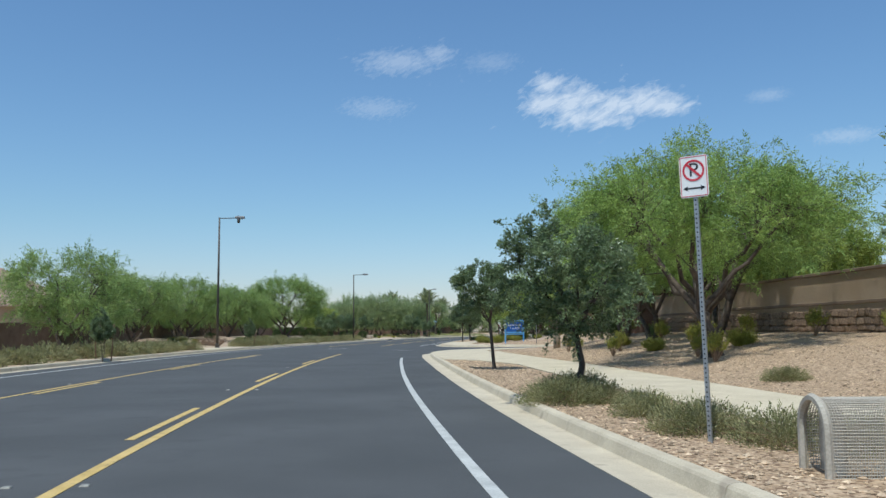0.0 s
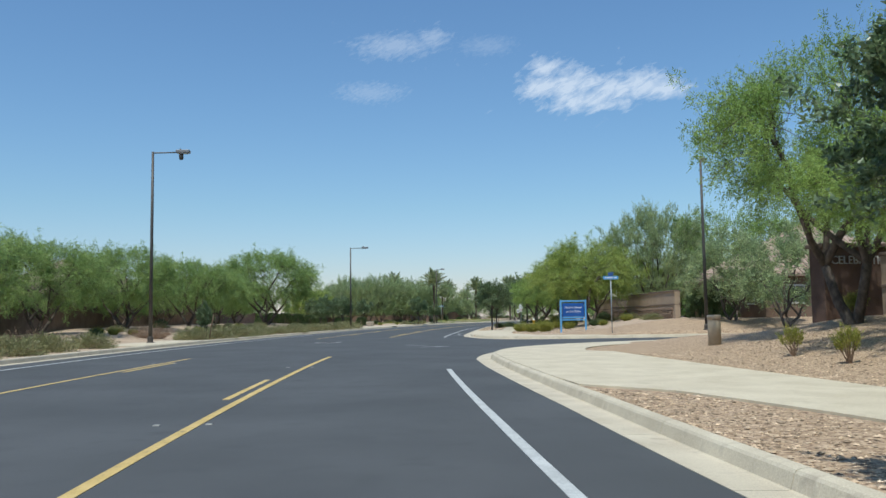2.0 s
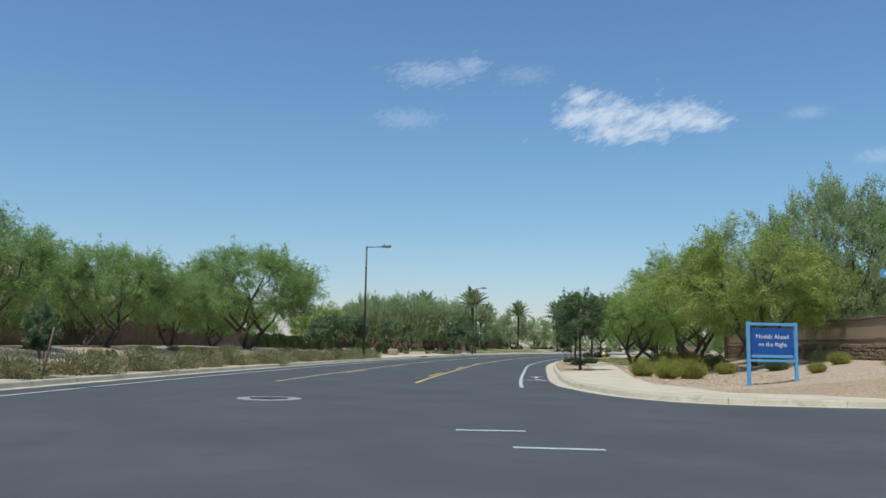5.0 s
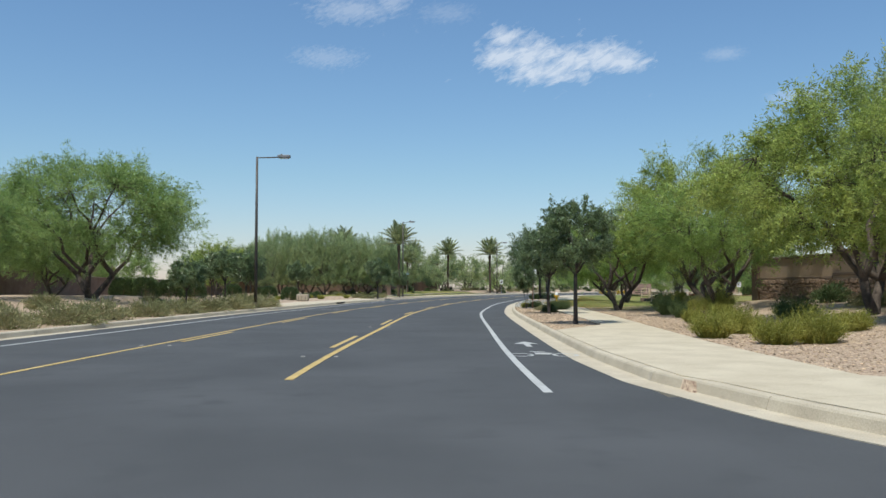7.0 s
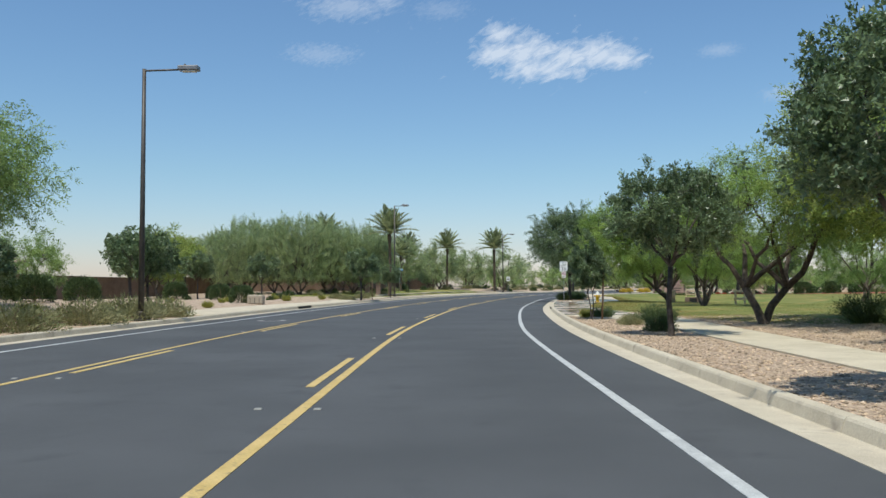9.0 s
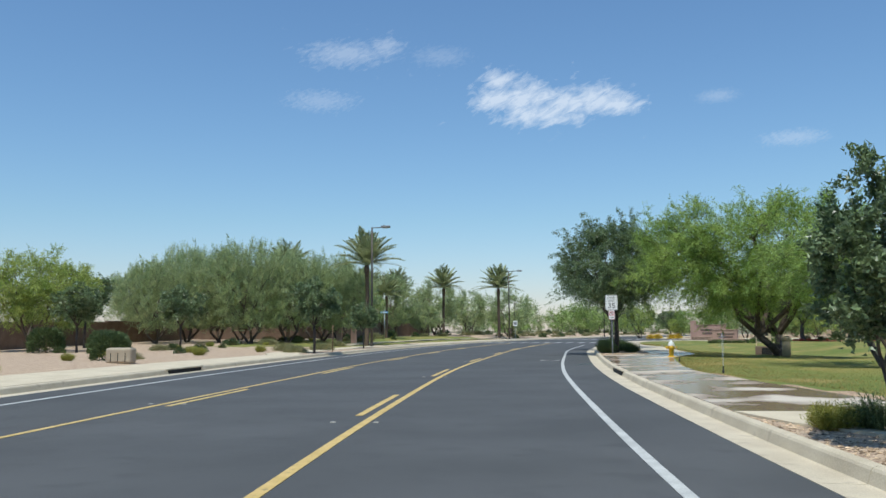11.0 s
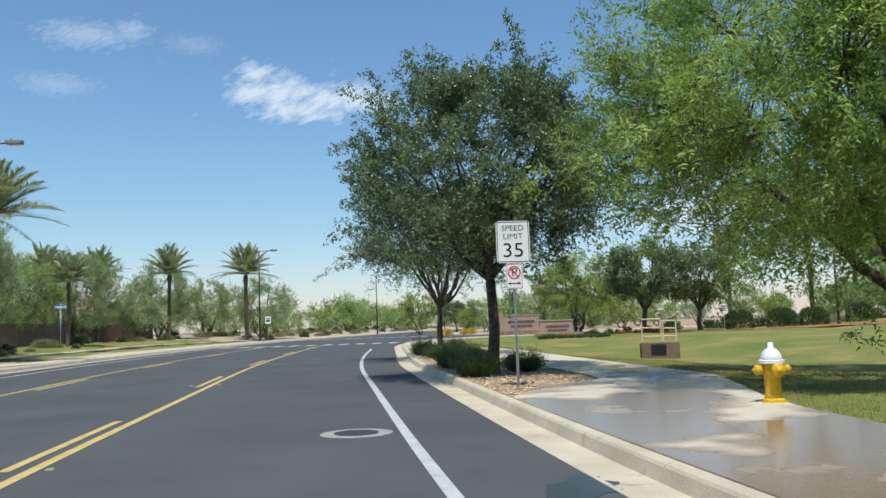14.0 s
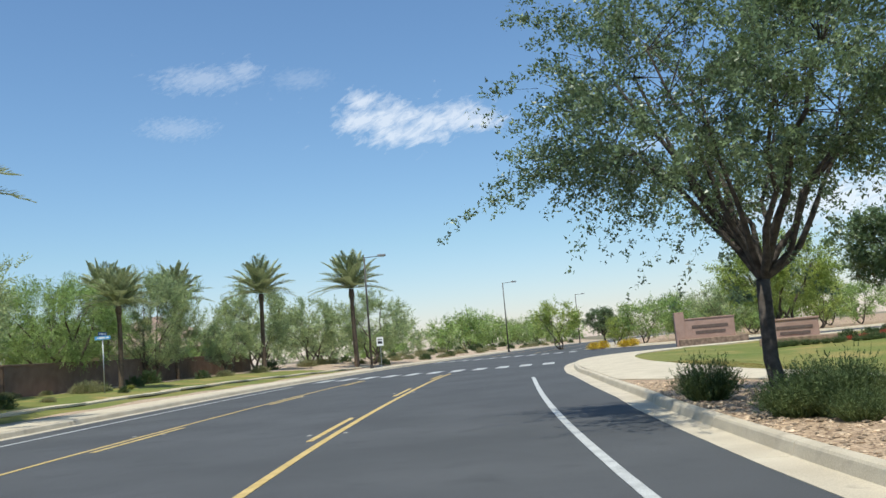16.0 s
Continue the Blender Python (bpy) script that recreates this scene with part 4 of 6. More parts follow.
def shrub(seed, rx, h, n, mat, style, name, label, k_leaf=1.0):
    r = np.random.RandomState(seed)
    g, stem = Shape(), Shape()
    if style == "grass":
        a = r.uniform(0, 2 * math.pi, n)
        rad = np.sqrt(r.uniform(0, 1, n)) * rx * 0.55
        p = np.stack([np.cos(a) * rad, np.sin(a) * rad, np.full(n, -0.03)], 1)
        out = (rad / (rx * 0.55))[:, None]
        lean = np.stack([np.cos(a), np.sin(a), np.zeros(n)], 1) * (r.uniform(0.0, 0.5, (n, 1)) + 0.5 * out) * rx * 0.85
        u = lean + np.array([0, 0, 1.0]) * h * r.uniform(0.55, 1.08, (n, 1)) * (1 - 0.45 * out**2) + r.normal(size=(n, 3)) * 0.07 * h
        w = np.cross(u, rand_dirs(r, n))
        w = w / (np.linalg.norm(w, axis=1)[:, None] + 1e-9) * 0.005
        stem.blades(p, u, w)
        m = n * 5
        k = r.randint(0, n, m)
        q = p[k] + u[k] * r.uniform(0.4, 0.95, (m, 1))
        u2 = (u[k] / np.linalg.norm(u[k], axis=1)[:, None] * 0.6 + rand_dirs(r, m)) * 0.055
        w2 = np.cross(u2, rand_dirs(r, m))
        w2 = w2 / (np.linalg.norm(w2, axis=1)[:, None] + 1e-9) * 0.010
        g.blades(q, u2, w2)
    elif style == "ball":
        d = rand_dirs(r, n)
        d[:, 2] = np.abs(d[:, 2])
        d = np.sign(d) * np.abs(d) ** 0.75
        d /= (np.abs(d) ** 3).sum(1)[:, None] ** (1 / 3)
        p = d * r.uniform(0.82, 1.0, n)[:, None] * np.array([rx, rx, h])
        u = (d * 0.8 + rand_dirs(r, n) * 0.7 + np.array([0, 0, 0.4])) * r.uniform(0.05, 0.11, (n, 1)) * k_leaf
        w = np.cross(u, rand_dirs(r, n))
        w = w / (np.linalg.norm(w, axis=1)[:, None] + 1e-9) * r.uniform(0.012, 0.022, (n, 1)) * k_leaf
        g.blades(p, u, w)
        stem.tube([(0, 0, -0.06), (0.02, 0, h * 0.4), (0, 0.02, h * 0.7)], [0.05, 0.04, 0.02], 6)
    else:
        # many thin stems fan out from the base, leaves along their outer length
        ns = 22 if style == "twig" else max(90, n // 16)
        d = rand_dirs(r, ns)
        d[:, 2] = np.abs(d[:, 2]) + (0.75 if style == "twig" else 0.0)
        d /= np.linalg.norm(d, axis=1)[:, None]
        lump = rand_dirs(r, 7)
        far = (0.70 + 0.30 * np.max(d @ lump.T, axis=1)) * r.uniform(*((0.72, 1.08) if style == "twig" else (0.84, 1.03)), ns)
        end = d * far[:, None] * np.array([rx, rx, h])
        foot = rand_dirs(r, ns) * np.array([rx, rx, 0]) * (0.08 if style == "twig" else 0.3)
        k = r.randint(0, ns, n)
        q = (r.uniform(0.4 if style == "twig" else 0.15, 1.0, n) ** 0.6)[:, None]
        p = foot[k] * (1 - q) + end[k] * q + r.normal(size=(n, 3)) * (0.075 if style == "twig" else 0.05) * rx
        p[:, 2] = np.maximum(p[:, 2], 0.0)
        u = (d[k] * 0.8 + rand_dirs(r, n) * 0.7 + np.array([0, 0, 0.3])) * r.uniform(0.05, 0.11, (n, 1)) * k_leaf
        w = np.cross(u, rand_dirs(r, n))
        w = w / (np.linalg.norm(w, axis=1)[:, None] + 1e-9) * r.uniform(0.012, 0.022, (n, 1)) * k_leaf
        g.blades(p, u, w)
        for a, b in list(zip(foot, end))[:22]:
            stem.tube([a + [0, 0, -0.06], a * 0.5 + b * 0.5 + r.normal(size=3) * 0.03 * rx, b], [0.012, 0.009, 0.004], 4)
    root = thing(name, pose(0, 0, -50), label, "shrub")
    part("foliage", g.mesh("foliage", mat), root)
    tagged(part("woody_base", stem.mesh("woody_base", mat if style == "grass" else DRY_TWIG), root), "dry woody base branching from the ground", kind="stuff")
    return root


SAGE = [shrub(61, 1.1, 0.62, 9500, SAGE_LEAF, "dome", "sage_shrub", "low grey-green desert shrub on gravel", 0.6), shrub(62, 0.95, 0.55, 6000, SAGE_LEAF, "dome", "sage_shrub", "low wispy grey-green shrub on gravel", 0.6)]
SAGE_FAR = [shrub(72, 1.1, 0.66, 4200, SAGE_LEAF, "dome", "sage_shrub", "low grey-green desert shrub on gravel", 0.9), shrub(73, 0.85, 0.8, 1100, DARK_SHRUB, "dome", "dark_shrub", "dark green rounded shrub on gravel", 1.8)]
LIME = [shrub(63, 0.55, 0.9, 1100, LIME_SHRUB, "grass", "brittle_shrub", "yellow-green upright bushy shrub on gravel"), shrub(64, 0.5, 0.75, 950, LIME_SHRUB, "grass", "brittle_shrub", "yellow-green upright bushy shrub on gravel")]
DARK = [shrub(65, 0.7, 0.85, 1000, DARK_SHRUB, "grass", "dark_shrub", "dark green upright shrub in a planting bed"), shrub(66, 0.8, 0.75, 3400, DARK_SHRUB, "dome", "dark_shrub", "dark green rounded shrub in a planting bed")]
BALL = shrub(67, 0.85, 1.25, 4200, DARK_SHRUB, "ball", "clipped_hedge", "clipped round dark green hedge bush on gravel", 1.5)
GOLD = shrub(68, 0.8, 0.7, 1800, FLOWER, "dome", "flowering_shrub", "low shrub covered with yellow flowers")
REDF = shrub(69, 0.6, 0.4, 1000, RED_FLOWER, "dome", "flowering_shrub", "low bed of red flowers")
BRUSH = shrub(70, 1.3, 1.1, 700, DRY_TWIG, "grass", "dry_brush", "pile of dry brown brush and branches on gravel")
TWIGGY = shrub(71, 0.6, 1.1, 1500, LIME_SHRUB, "twig", "brittle_shrub", "thin upright yellow-green shrub on bare stems", 0.75)
BED = shrub(74, 0.62, 0.9, 1100, BED_SHRUB, "grass", "bed_shrub", "mid-green bushy shrub in a kerb bed")

# ---- planting, space by space ----
R_ = random.Random(5)
MQ = "spreading mesquite tree with feathery leaves"
PV = "palo verde tree with yellow-green feathery leaves"
AC = "wispy grey-green acacia tree"
OK_ = "live oak tree with small dark leaves"
# entrance yard on the near side
plant(OAKS[0], 4.45, -40.9, 0.92, 40, OK_ + " above a low shrub", kz=0.80)
plant(OAKS[1], 4.25, -29.3, 0.92, 0, "young live oak tree with a bare trunk on gravel")
plant(OAK_FAR, 10.3, -44.6, 0.72, 70, OK_)
plant(MESQ[0], 11.0, -29.6, 1.06, 30, MQ)
plant(MESQ[1], 14.3, -20.5, 1.2, 130, MQ)
plant(MESQ[2], 13.4, -10.0, 0.92, 250, MQ, kz=1.3)
plant(MIDS[0], 19.3, -12.5, 1.1, 300, MQ)
plant(MESQ[0], 13.0, -16.4, 0.84, 80, MQ)
plant(YELL[1], 20.5, -16, 1.0, 20, PV)
plant(MIDS[1], 22.5, -30, 1.0, 200, MQ)
plant(MIDS[0], 21.0, -46, 1.0, 250, MQ)
plant(ACAC[1], 24.0, -6, 0.9, 0, AC)
# beyond the side street
plant(YELL[0], 15.0, 31.5, 1.0, 200, PV, kz=0.92)
plant(YELL[1], 22.5, 41.0, 1.0, 80, PV)
plant(YELL[0], 17.4, 48.5, 1.05, 130, PV)
plant(MESQ[0], 14.2, 53.0, 0.85, 310, MQ)
plant(MESQ[1], 14.6, 41.6, 0.88, 200, MQ)
plant(ACAC[0], 21.6, 36.5, 1.0, 20, AC + " behind a garden wall", kz=1.15)
plant(YELL[1], 27.0, 46, 0.9, 60, PV)
plant(MIDS[2], 29, 37, 1.35, 60, MQ + " behind a house")
plant(ACAC[0], 37, 35, 1.15, 10, AC + " behind a house")
plant(MIDS[1], 40, 21, 1.35, 110, MQ + " behind a house")
plant(ACAC[1], 20.6, 17.4, 0.8, 110, AC + " before a house")
plant(ACAC[1], 22.5, 13.8, 0.85, 160, AC)
plant(OAKS[5], 7.55, 36.6, 0.98, 140, OK_ + " in a kerbside bed")
plant(OAKS[5], 9.2, 47.7, 0.96, 260, OK_ + " in a kerbside bed")
plant(OAKS[4], 10.05, 57.6, 1.0, 0, "slender young oak tree tied to a wooden stake")
# park lawn
plant(MESQ[1], 22.0, 75.6, 0.86, 90, MQ + " on the lawn")
plant(BIG_MESQ, 24.4, 87.0, 1.0, 0, MQ + " on the lawn")
plant(OAKS[2], 19.08, 94.95, 0.98, 0, "tall live oak tree with a forked trunk in a kerb bed")
plant(OAKS[3], 22.45, 106.3, 1.0, 0, "live oak tree with a wind-swept crown in a kerb bed")
plant(OAK_FAR, 52.5, 135.2, 1.15, 120, OK_ + " beyond the lawn")
plant(OAK_FAR, 57.5, 134.5, 1.05, 210, OK_ + " beyond the lawn")
plant(MIDS[0], 40, 88, 0.9, 20, MQ + " beyond the lawn")
for x, y, k, t in ((72.3, 147.7, 1.0, 0), (72.4, 136.7, 1.1, 80), (92.6, 149.6, 1.1, 160), (60, 96, 1.0, 220)):
    plant(PALMS[0], x, y, k, t)
for x, y, k, t in ((58, 178, 0.75, 0), (64, 182, 0.8, 60), (70, 176, 0.8, 120), (76, 184, 0.8, 190), (84, 176, 0.8, 250), (94, 170, 0.9, 30), (104, 160, 0.8, 70), (100, 140, 0.8, 130), (106, 125, 0.8, 180), (95, 112, 0.9, 220), (80, 100, 0.8, 10), (85, 85, 0.8, 70), (62, 72, 0.9, 110), (48, 66, 0.9, 200), (40, 56, 0.9, 240)):
    plant(FARS[1 + int(x + y) % 2], x, y, k * 1.05, t, (MQ, PV)[int(x + y) % 2] + " beyond the park")
plant(OAK_FAR, 59.0, 190, 0.7, 30, OK_ + " beyond the park entrance")
# left side: trees in front of the long wall
for x, y, k, t, p in ((-19.5, -2, 1.0, 10, MIDS[0]), (-21.5, 17.0, 0.88, 100, SOFT_BIG), (-20.1, 28, 0.9, 200, SOFT_BIG), (-18.2, 39, 0.86, 60, SOFT_BIG), (-18.4, 50.5, 0.8, 300, SOFT_BIG), (-14.6, 58.0, 1.22, 20, SOFT_BIG), (-19.5, 66, 0.9, 120, MIDS[1]), (-20, -20, 0.9, 140, MIDS[1]), (-20, -36, 0.9, 190, MIDS[2]), (-22, 9, 0.85, 260, MIDS[2]), (-22.5, 34, 0.75, 20, MIDS[1]), (-22.3, 46, 0.75, 220, MIDS[2]), (-24.5, 74, 0.9, 20, MIDS[0])):
    plant(p, x, y, k, t, MQ + " before a long brown wall")
plant(YELL[1], -15.0, 104, 1.0, 0, PV)
for x, y, k, t in ((-22, 92, 0.8, 60), (-19, 118, 0.8, 130)):
    plant(MIDS[int(t / 60) % 3], x, y, k, t, MQ)
for x, y, k, t in ((-4.4, 123.5, 1.05, 0), (-10.5, 129, 1.05, 80), (1.8, 131.5, 1.0, 170), (-15.5, 134, 0.85, 240), (-7, 138, 0.95, 40), (-7.4, 126, 0.95, 300), (-1.2, 125.5, 0.95, 210), (3.2, 127.5, 0.85, 330), (-12.5, 124.5, 0.85, 20)):
    plant(ACAC[0], x, y, k, t, AC + " on gravel")
for x, y, k, t, p in ((-8.4, 52.5, 0.66, 0, OAK_MID), (-9.5, 72, 0.95, 50, OAK_MID), (-7.2, 66, 0.92, 120, OAK_MID), (-6.9, 64, 0.85, 220, OAK_MID), (-12.5, 84, 0.9, 10, OAK_MID), (-6.5, 105, 1.0, 30, OAK_MID), (2.3, 98.4, 1.05, 70, OAK_MID), (5.3, 112, 0.8, 150, OAK_MID), (-11, 99, 0.95, 200, OAK_MID), (-14.5, 112, 1.3, 300, OAK_MID)):
    plant(p, x, y, k, t, OK_ + " in roadside gravel")
for x, y, k, t, p in ((5.72, 122.7, 0.94, 0, PALMS[0]), (-1.8, 133, 0.9, 90, PALMS[0]), (6.3, 161, 0.92, 40, PALMS[1]), (10.7, 169.6, 0.98, 200, PALMS[1]), (18, 174.4, 1.06, 130, PALMS[1]), (26.7, 176.5, 1.14, 260, PALMS[1]), (8.5, 150, 0.75, 30, PALMS[1])):
    plant(p, x, y, k, t, group="palms along the road")
n_far = 0
plant(ACAC[0], 8.6, 166, 1.05, 100, AC + " among palms")
plant(MIDS[2], 4.0, 156, 1.1, 20, MQ + " among palms")
plant(ACAC[1], 30, 186, 1.1, 20, AC + " among palms")
for y in np.arange(134, 330, 8.5):
    for o in (-23, -34):
        x, q = at(y + R_.uniform(-3, 3), o - R_.uniform(0, 4))
        x, q = float(x), float(q)
        k = R_.uniform(0.55, 1.25)
        if math.hypot(x - 6, q - 150) < 5 or (q < 140 and o > -30) or (R_.random() < 0.2 and o > -30):
            continue
        p = ([ACAC[1], MIDS[0], ACAC[1], MIDS[1]] if y < 185 else DIST * 2)[n_far % 4]
        plant(p, x, q, k, R_.uniform(0, 360), {"a": AC, "m": MQ, "p": PV}[p.name[0]] + " behind the lawn strip")
        n_far += 1
for y in np.arange(200, 420, 12.0):
    for o in (16, 26):
        x, q = at(y + R_.uniform(-4, 4), o + R_.uniform(0, 8))
        if R_.random() < 0.25:
            continue
        p = DIST[n_far % 2]
        plant(p, float(x), float(q), R_.uniform(0.4, 0.9), R_.uniform(0, 360), {"a": AC, "m": MQ, "p": PV}[p.name[0]] + " along the far road")
        n_far += 1
for k in range(14):
    x, q = -70 + k * 26 + R_.uniform(-8, 8), 345 + R_.uniform(-15, 25)
    plant(DIST[k % 2], x, q, R_.uniform(0.9, 1.5), R_.uniform(0, 360), "distant tree on the horizon")

# shrubs
for x, y, k, p, t in ((4.5, -40.7, 0.85, SAGE[0], 10), (4.1, -41.5, 0.75, SAGE[0], 60), (4.75, -41.4, 0.6, SAGE[1], 10), (5.1, -42.6, 0.58, SAGE[1], 70), (4.85, -43.7, 0.6, SAGE[1], 120), (4.95, -45.5, 0.68, SAGE[0], 200), (5.45, -46.6, 0.72, SAGE[1], 260), (6.0, -47.3, 0.65, SAGE[0], 20)):
    plant(p, x, y, k, t)
for x, y, k, p, t in ((10.3, -31.6, 0.9, TWIGGY, 0), (12.6, -27.8, 0.9, LIME[1], 40), (13.5, -26.0, 0.9, TWIGGY, 90), (9.6, -37.6, 0.55, SAGE[0], 30), (9.6, -22.5, 0.8, TWIGGY, 0), (10.4, -20.4, 0.9, TWIGGY, 100), (10.9, -23.6, 0.8, LIME[1], 170), (9.4, -14.5, 0.75, TWIGGY, 200), (9.3, -17.2, 0.8, TWIGGY, 230), (11.5, -16.5, 0.8, LIME[1], 10), (12.4, -19.5, 0.9, TWIGGY, 60), (13.4, -16.0, 0.9, TWIGGY, 60), (12.9, -23.6, 0.9, TWIGGY, 60), (11.8, -25.5, 0.9, TWIGGY, 0), (14.2, -13.2, 0.9, DARK[1], 0), (13.9, -9.0, 0.9, TWIGGY, 10), (14.5, -29, 0.9, TWIGGY, 10), (14.7, -33, 0.9, TWIGGY, 10), (10.9, -28.4, 0.7, TWIGGY, 10)):
    plant(p, x, y, k, t)
for x, y, k, p, t in ((8.9, 28.7, 0.95, LIME[0], 0), (9.35, 26.4, 1.0, LIME[1], 50), (10.35, 26.5, 1.05, LIME[0], 110), (12.5, 28.6, 0.85, LIME[1], 160), (10.5, 30.6, 0.95, LIME[0], 210), (13.4, 33.0, 1.0, BED, 30), (13.9, 34.4, 0.8, LIME[1], 250), (14.3, 27.6, 0.7, DARK[0], 0), (16.2, 26, 0.8, LIME[1], 0), (11.9, 37.2, 0.75, LIME[1], 20), (12.5, 38.6, 0.8, TWIGGY, 60), (13.4, 38.2, 0.9, LIME[1], 20), (13.0, 40.9, 0.8, BED, 40), (13.6, 40.2, 0.7, TWIGGY, 90), (13.5, 43.6, 0.95, BED, 90), (14.2, 44.4, 1.0, TWIGGY, 10), (14.9, 46.8, 1.15, BED, 130), (16.0, 50.4, 1.2, DARK[0], 40), (14.8, 41.6, 1.1, LIME[0], 190), (15.0, 44.3, 1.2, SAGE[0], 220), (16.8, 34.3, 0.9, SAGE[0], 30), (17.2, 29.0, 0.9, SAGE[0], 80), (17.0, 22.5, 0.8, SAGE[0], 100), (13.6, 22.3, 0.6, LIME[1], 130), (17.2, 37.5, 1.0, DARK[1], 50)):
    plant(p, x, y, k, t)
for x, y, k, p, t in ((9.7, 49.8, 0.62, DARK[1], 0), (10.1, 53.3, 0.5, SAGE[1], 30), (10.4, 59.2, 0.55, LIME[1], 60), (10.95, 59.0, 0.62, DARK[0], 70), (10.75, 55.0, 0.6, SAGE[1], 100), (11.3, 54.2, 0.85, DARK[0], 10)):
    plant(p, x, y, k, t)
for x, y, k, t in ((18.35, 94.3, 0.62, 0), (20.0, 95.2, 0.6, 80), (19.3, 97.9, 0.55, 120), (20.35, 98.6, 0.55, 200), (22.45, 108.2, 0.6, 240), (21.65, 104.9, 0.55, 280), (22.0, 104.5, 0.62, 20), (22.6, 105.1, 0.6, 60), (22.85, 104.6, 0.5, 60), (22.9, 106.2, 0.6, 100), (21.75, 103.9, 0.4, 130)):
    plant(BED, x, y, k * 1.3, t, kz=k * (1.35 + 0.2 * math.sin(t)))
# row of low shrubs along the far kerb
y = -60.0
while y < 62:
    x, q = at(y, float(lip_l(y)) - 1.9)
    if not 3.5 < y < 14.5:
        plant(SAGE_FAR[0], float(x) + R_.uniform(-0.3, 0.3), float(q), R_.uniform(1.1, 1.5), R_.uniform(0, 360), kz=R_.uniform(1.05, 1.4))
    y += R_.uniform(2.9, 4.0)
for k in range(34):
    y = R_.uniform(-40, 62)
    x, q = at(y, float(lip_l(y)) - R_.uniform(4.5, 9.5))
    plant(R_.choice([SAGE_FAR[0], SAGE_FAR[1], LIME[1]]), float(x), float(q), R_.uniform(0.5, 0.95), R_.uniform(0, 360))
for x, y in ((-16.8, 4.5), (-15.5, 19.0)):
    plant(BRUSH, x, y, 1.0, 30)
for x, y, k in ((-15.5, 67.5, 0.95), (-14.1, 67.6, 1.0), (-12.6, 68, 0.95), (-11.6, 71.5, 0.95), (-6.0, 87.6, 0.95), (-13.0, 100, 1.1), (-10.5, 104.5, 0.9), (-8.8, 96.5, 0.95), (-17.5, 74, 0.9), (-19, 80, 1.0)):
    plant(BALL, x, y, k, 0)
for x, y, k in ((-6.3, 75.8, 0.6), (-6.9, 84.8, 0.5), (-3.5, 94.8, 0.7), (-7.2, 90, 0.6), (-1.0, 101, 0.6), (-9.0, 79, 0.5), (-4.8, 99, 0.55)):
    plant(LIME[1], x, y, k, 0)
for x, y, k in ((1.2, 99.6, 0.8), (0.3, 104, 0.9), (2.5, 106, 0.9), (-2.2, 118, 0.9), (3.3, 117, 0.8), (-5.4, 88.2, 0.7)):
    plant(SAGE[0], x, y, k, 0)
for k in range(34):
    y = R_.uniform(92, 142)
    x, q = at(y, float(lip_l(y)) - R_.uniform(8, 15))
    plant(R_.choice([SAGE_FAR[0], SAGE_FAR[1], LIME[1]]), float(x), float(q), R_.uniform(0.4, 0.8), R_.uniform(0, 360))
for k in range(26):
    y = 140 + k * 4.6
    x, q = at(y, -20.5 - R_.uniform(0, 3))
    plant(R_.choice(SAGE_FAR), float(x), float(q), R_.uniform(0.8, 1.3), R_.uniform(0, 360))
for k in range(44):
    y = 176 + k * 2.6
    x, q = at(y, -14 - R_.uniform(0, 5))
    plant(SAGE_FAR[k % 5 == 0], float(x), float(q), R_.uniform(0.7, 1.0), R_.uniform(0, 360))
for x, y, k in ((47.5, 160.5, 1.0), (49, 161.8, 1.1), (50.5, 160.2, 1.0), (52, 161.6, 1.1)):
    plant(GOLD, x, y + 7.5, k, 0)
for k in range(24):
    x, y = 44.5 + k * 0.55 + R_.uniform(-0.3, 0.3), 131.5 + k * 0.3 + R_.uniform(-0.6, 0.6)
    plant(REDF if k % 3 else SAGE_FAR[1], x, y, R_.uniform(0.4, 0.75), R_.uniform(0, 360))
for k in range(12):
    plant(BED, 40.4 + k * 0.42, 131.4 - k * 0.18 + R_.uniform(-0.2, 0.2), R_.uniform(0.3, 0.5), R_.uniform(0, 360))
plant(YELL[1], 57, 153, 1.3, 40, PV + " behind a park monument")
# green belt beyond the park
for ring, n_, rad in ((0, 24, 84), (1, 22, 100), (2, 20, 118)):
    for k in range(n_):
        a = radians(22 + 62 * (k + R_.uniform(-0.4, 0.4)) / n_)
        rr_ = rad + R_.uniform(-5, 5)
        x, y = 14 + rr_ * math.sin(a), 88 + rr_ * math.cos(a)
        if in_street(np.array(x), np.array(y), 5.0):
            continue
        p = FARS[(0, 1, 2, 1)[(k + ring) % 4]]
        plant(p, x, y, R_.uniform(0.55, 1.05), R_.uniform(0, 360), {"a": AC, "m": MQ, "p": PV}[p.name[0]] + " beyond the park")
for k in range(30):
    a = radians(24 + 56 * (k + R_.uniform(-0.4, 0.4)) / 30)
    rr_ = 76 + R_.uniform(-4, 4)
    x, y = 14 + rr_ * math.sin(a), 88 + rr_ * math.cos(a)
    if in_street(np.array(x), np.array(y), 3.0):
        continue
    plant(R_.choice(SAGE_FAR), x, y, R_.uniform(0.9, 1.5), R_.uniform(0, 360))
for x, y, k in ((23.6, 24.6, 1.1), (22.4, 22.6, 1.0), (24.4, 27.0, 1.1)):
    plant(SAGE_FAR[1], x, y, k, 0, kz=1.5)
for x, y, k in ((19.75, 20.4, 1.1), (21.0, 20.9, 1.35)):
    plant(BALL, x, y, k, 0, "tall dark green bush beside a wall end", kz=k * 1.3)
for x, y in ((60.5, 133.2), (63.0, 131.0), (67, 131.5), (73, 132), (78, 131)):
    plant(BALL, x, y, 1.25, 0)

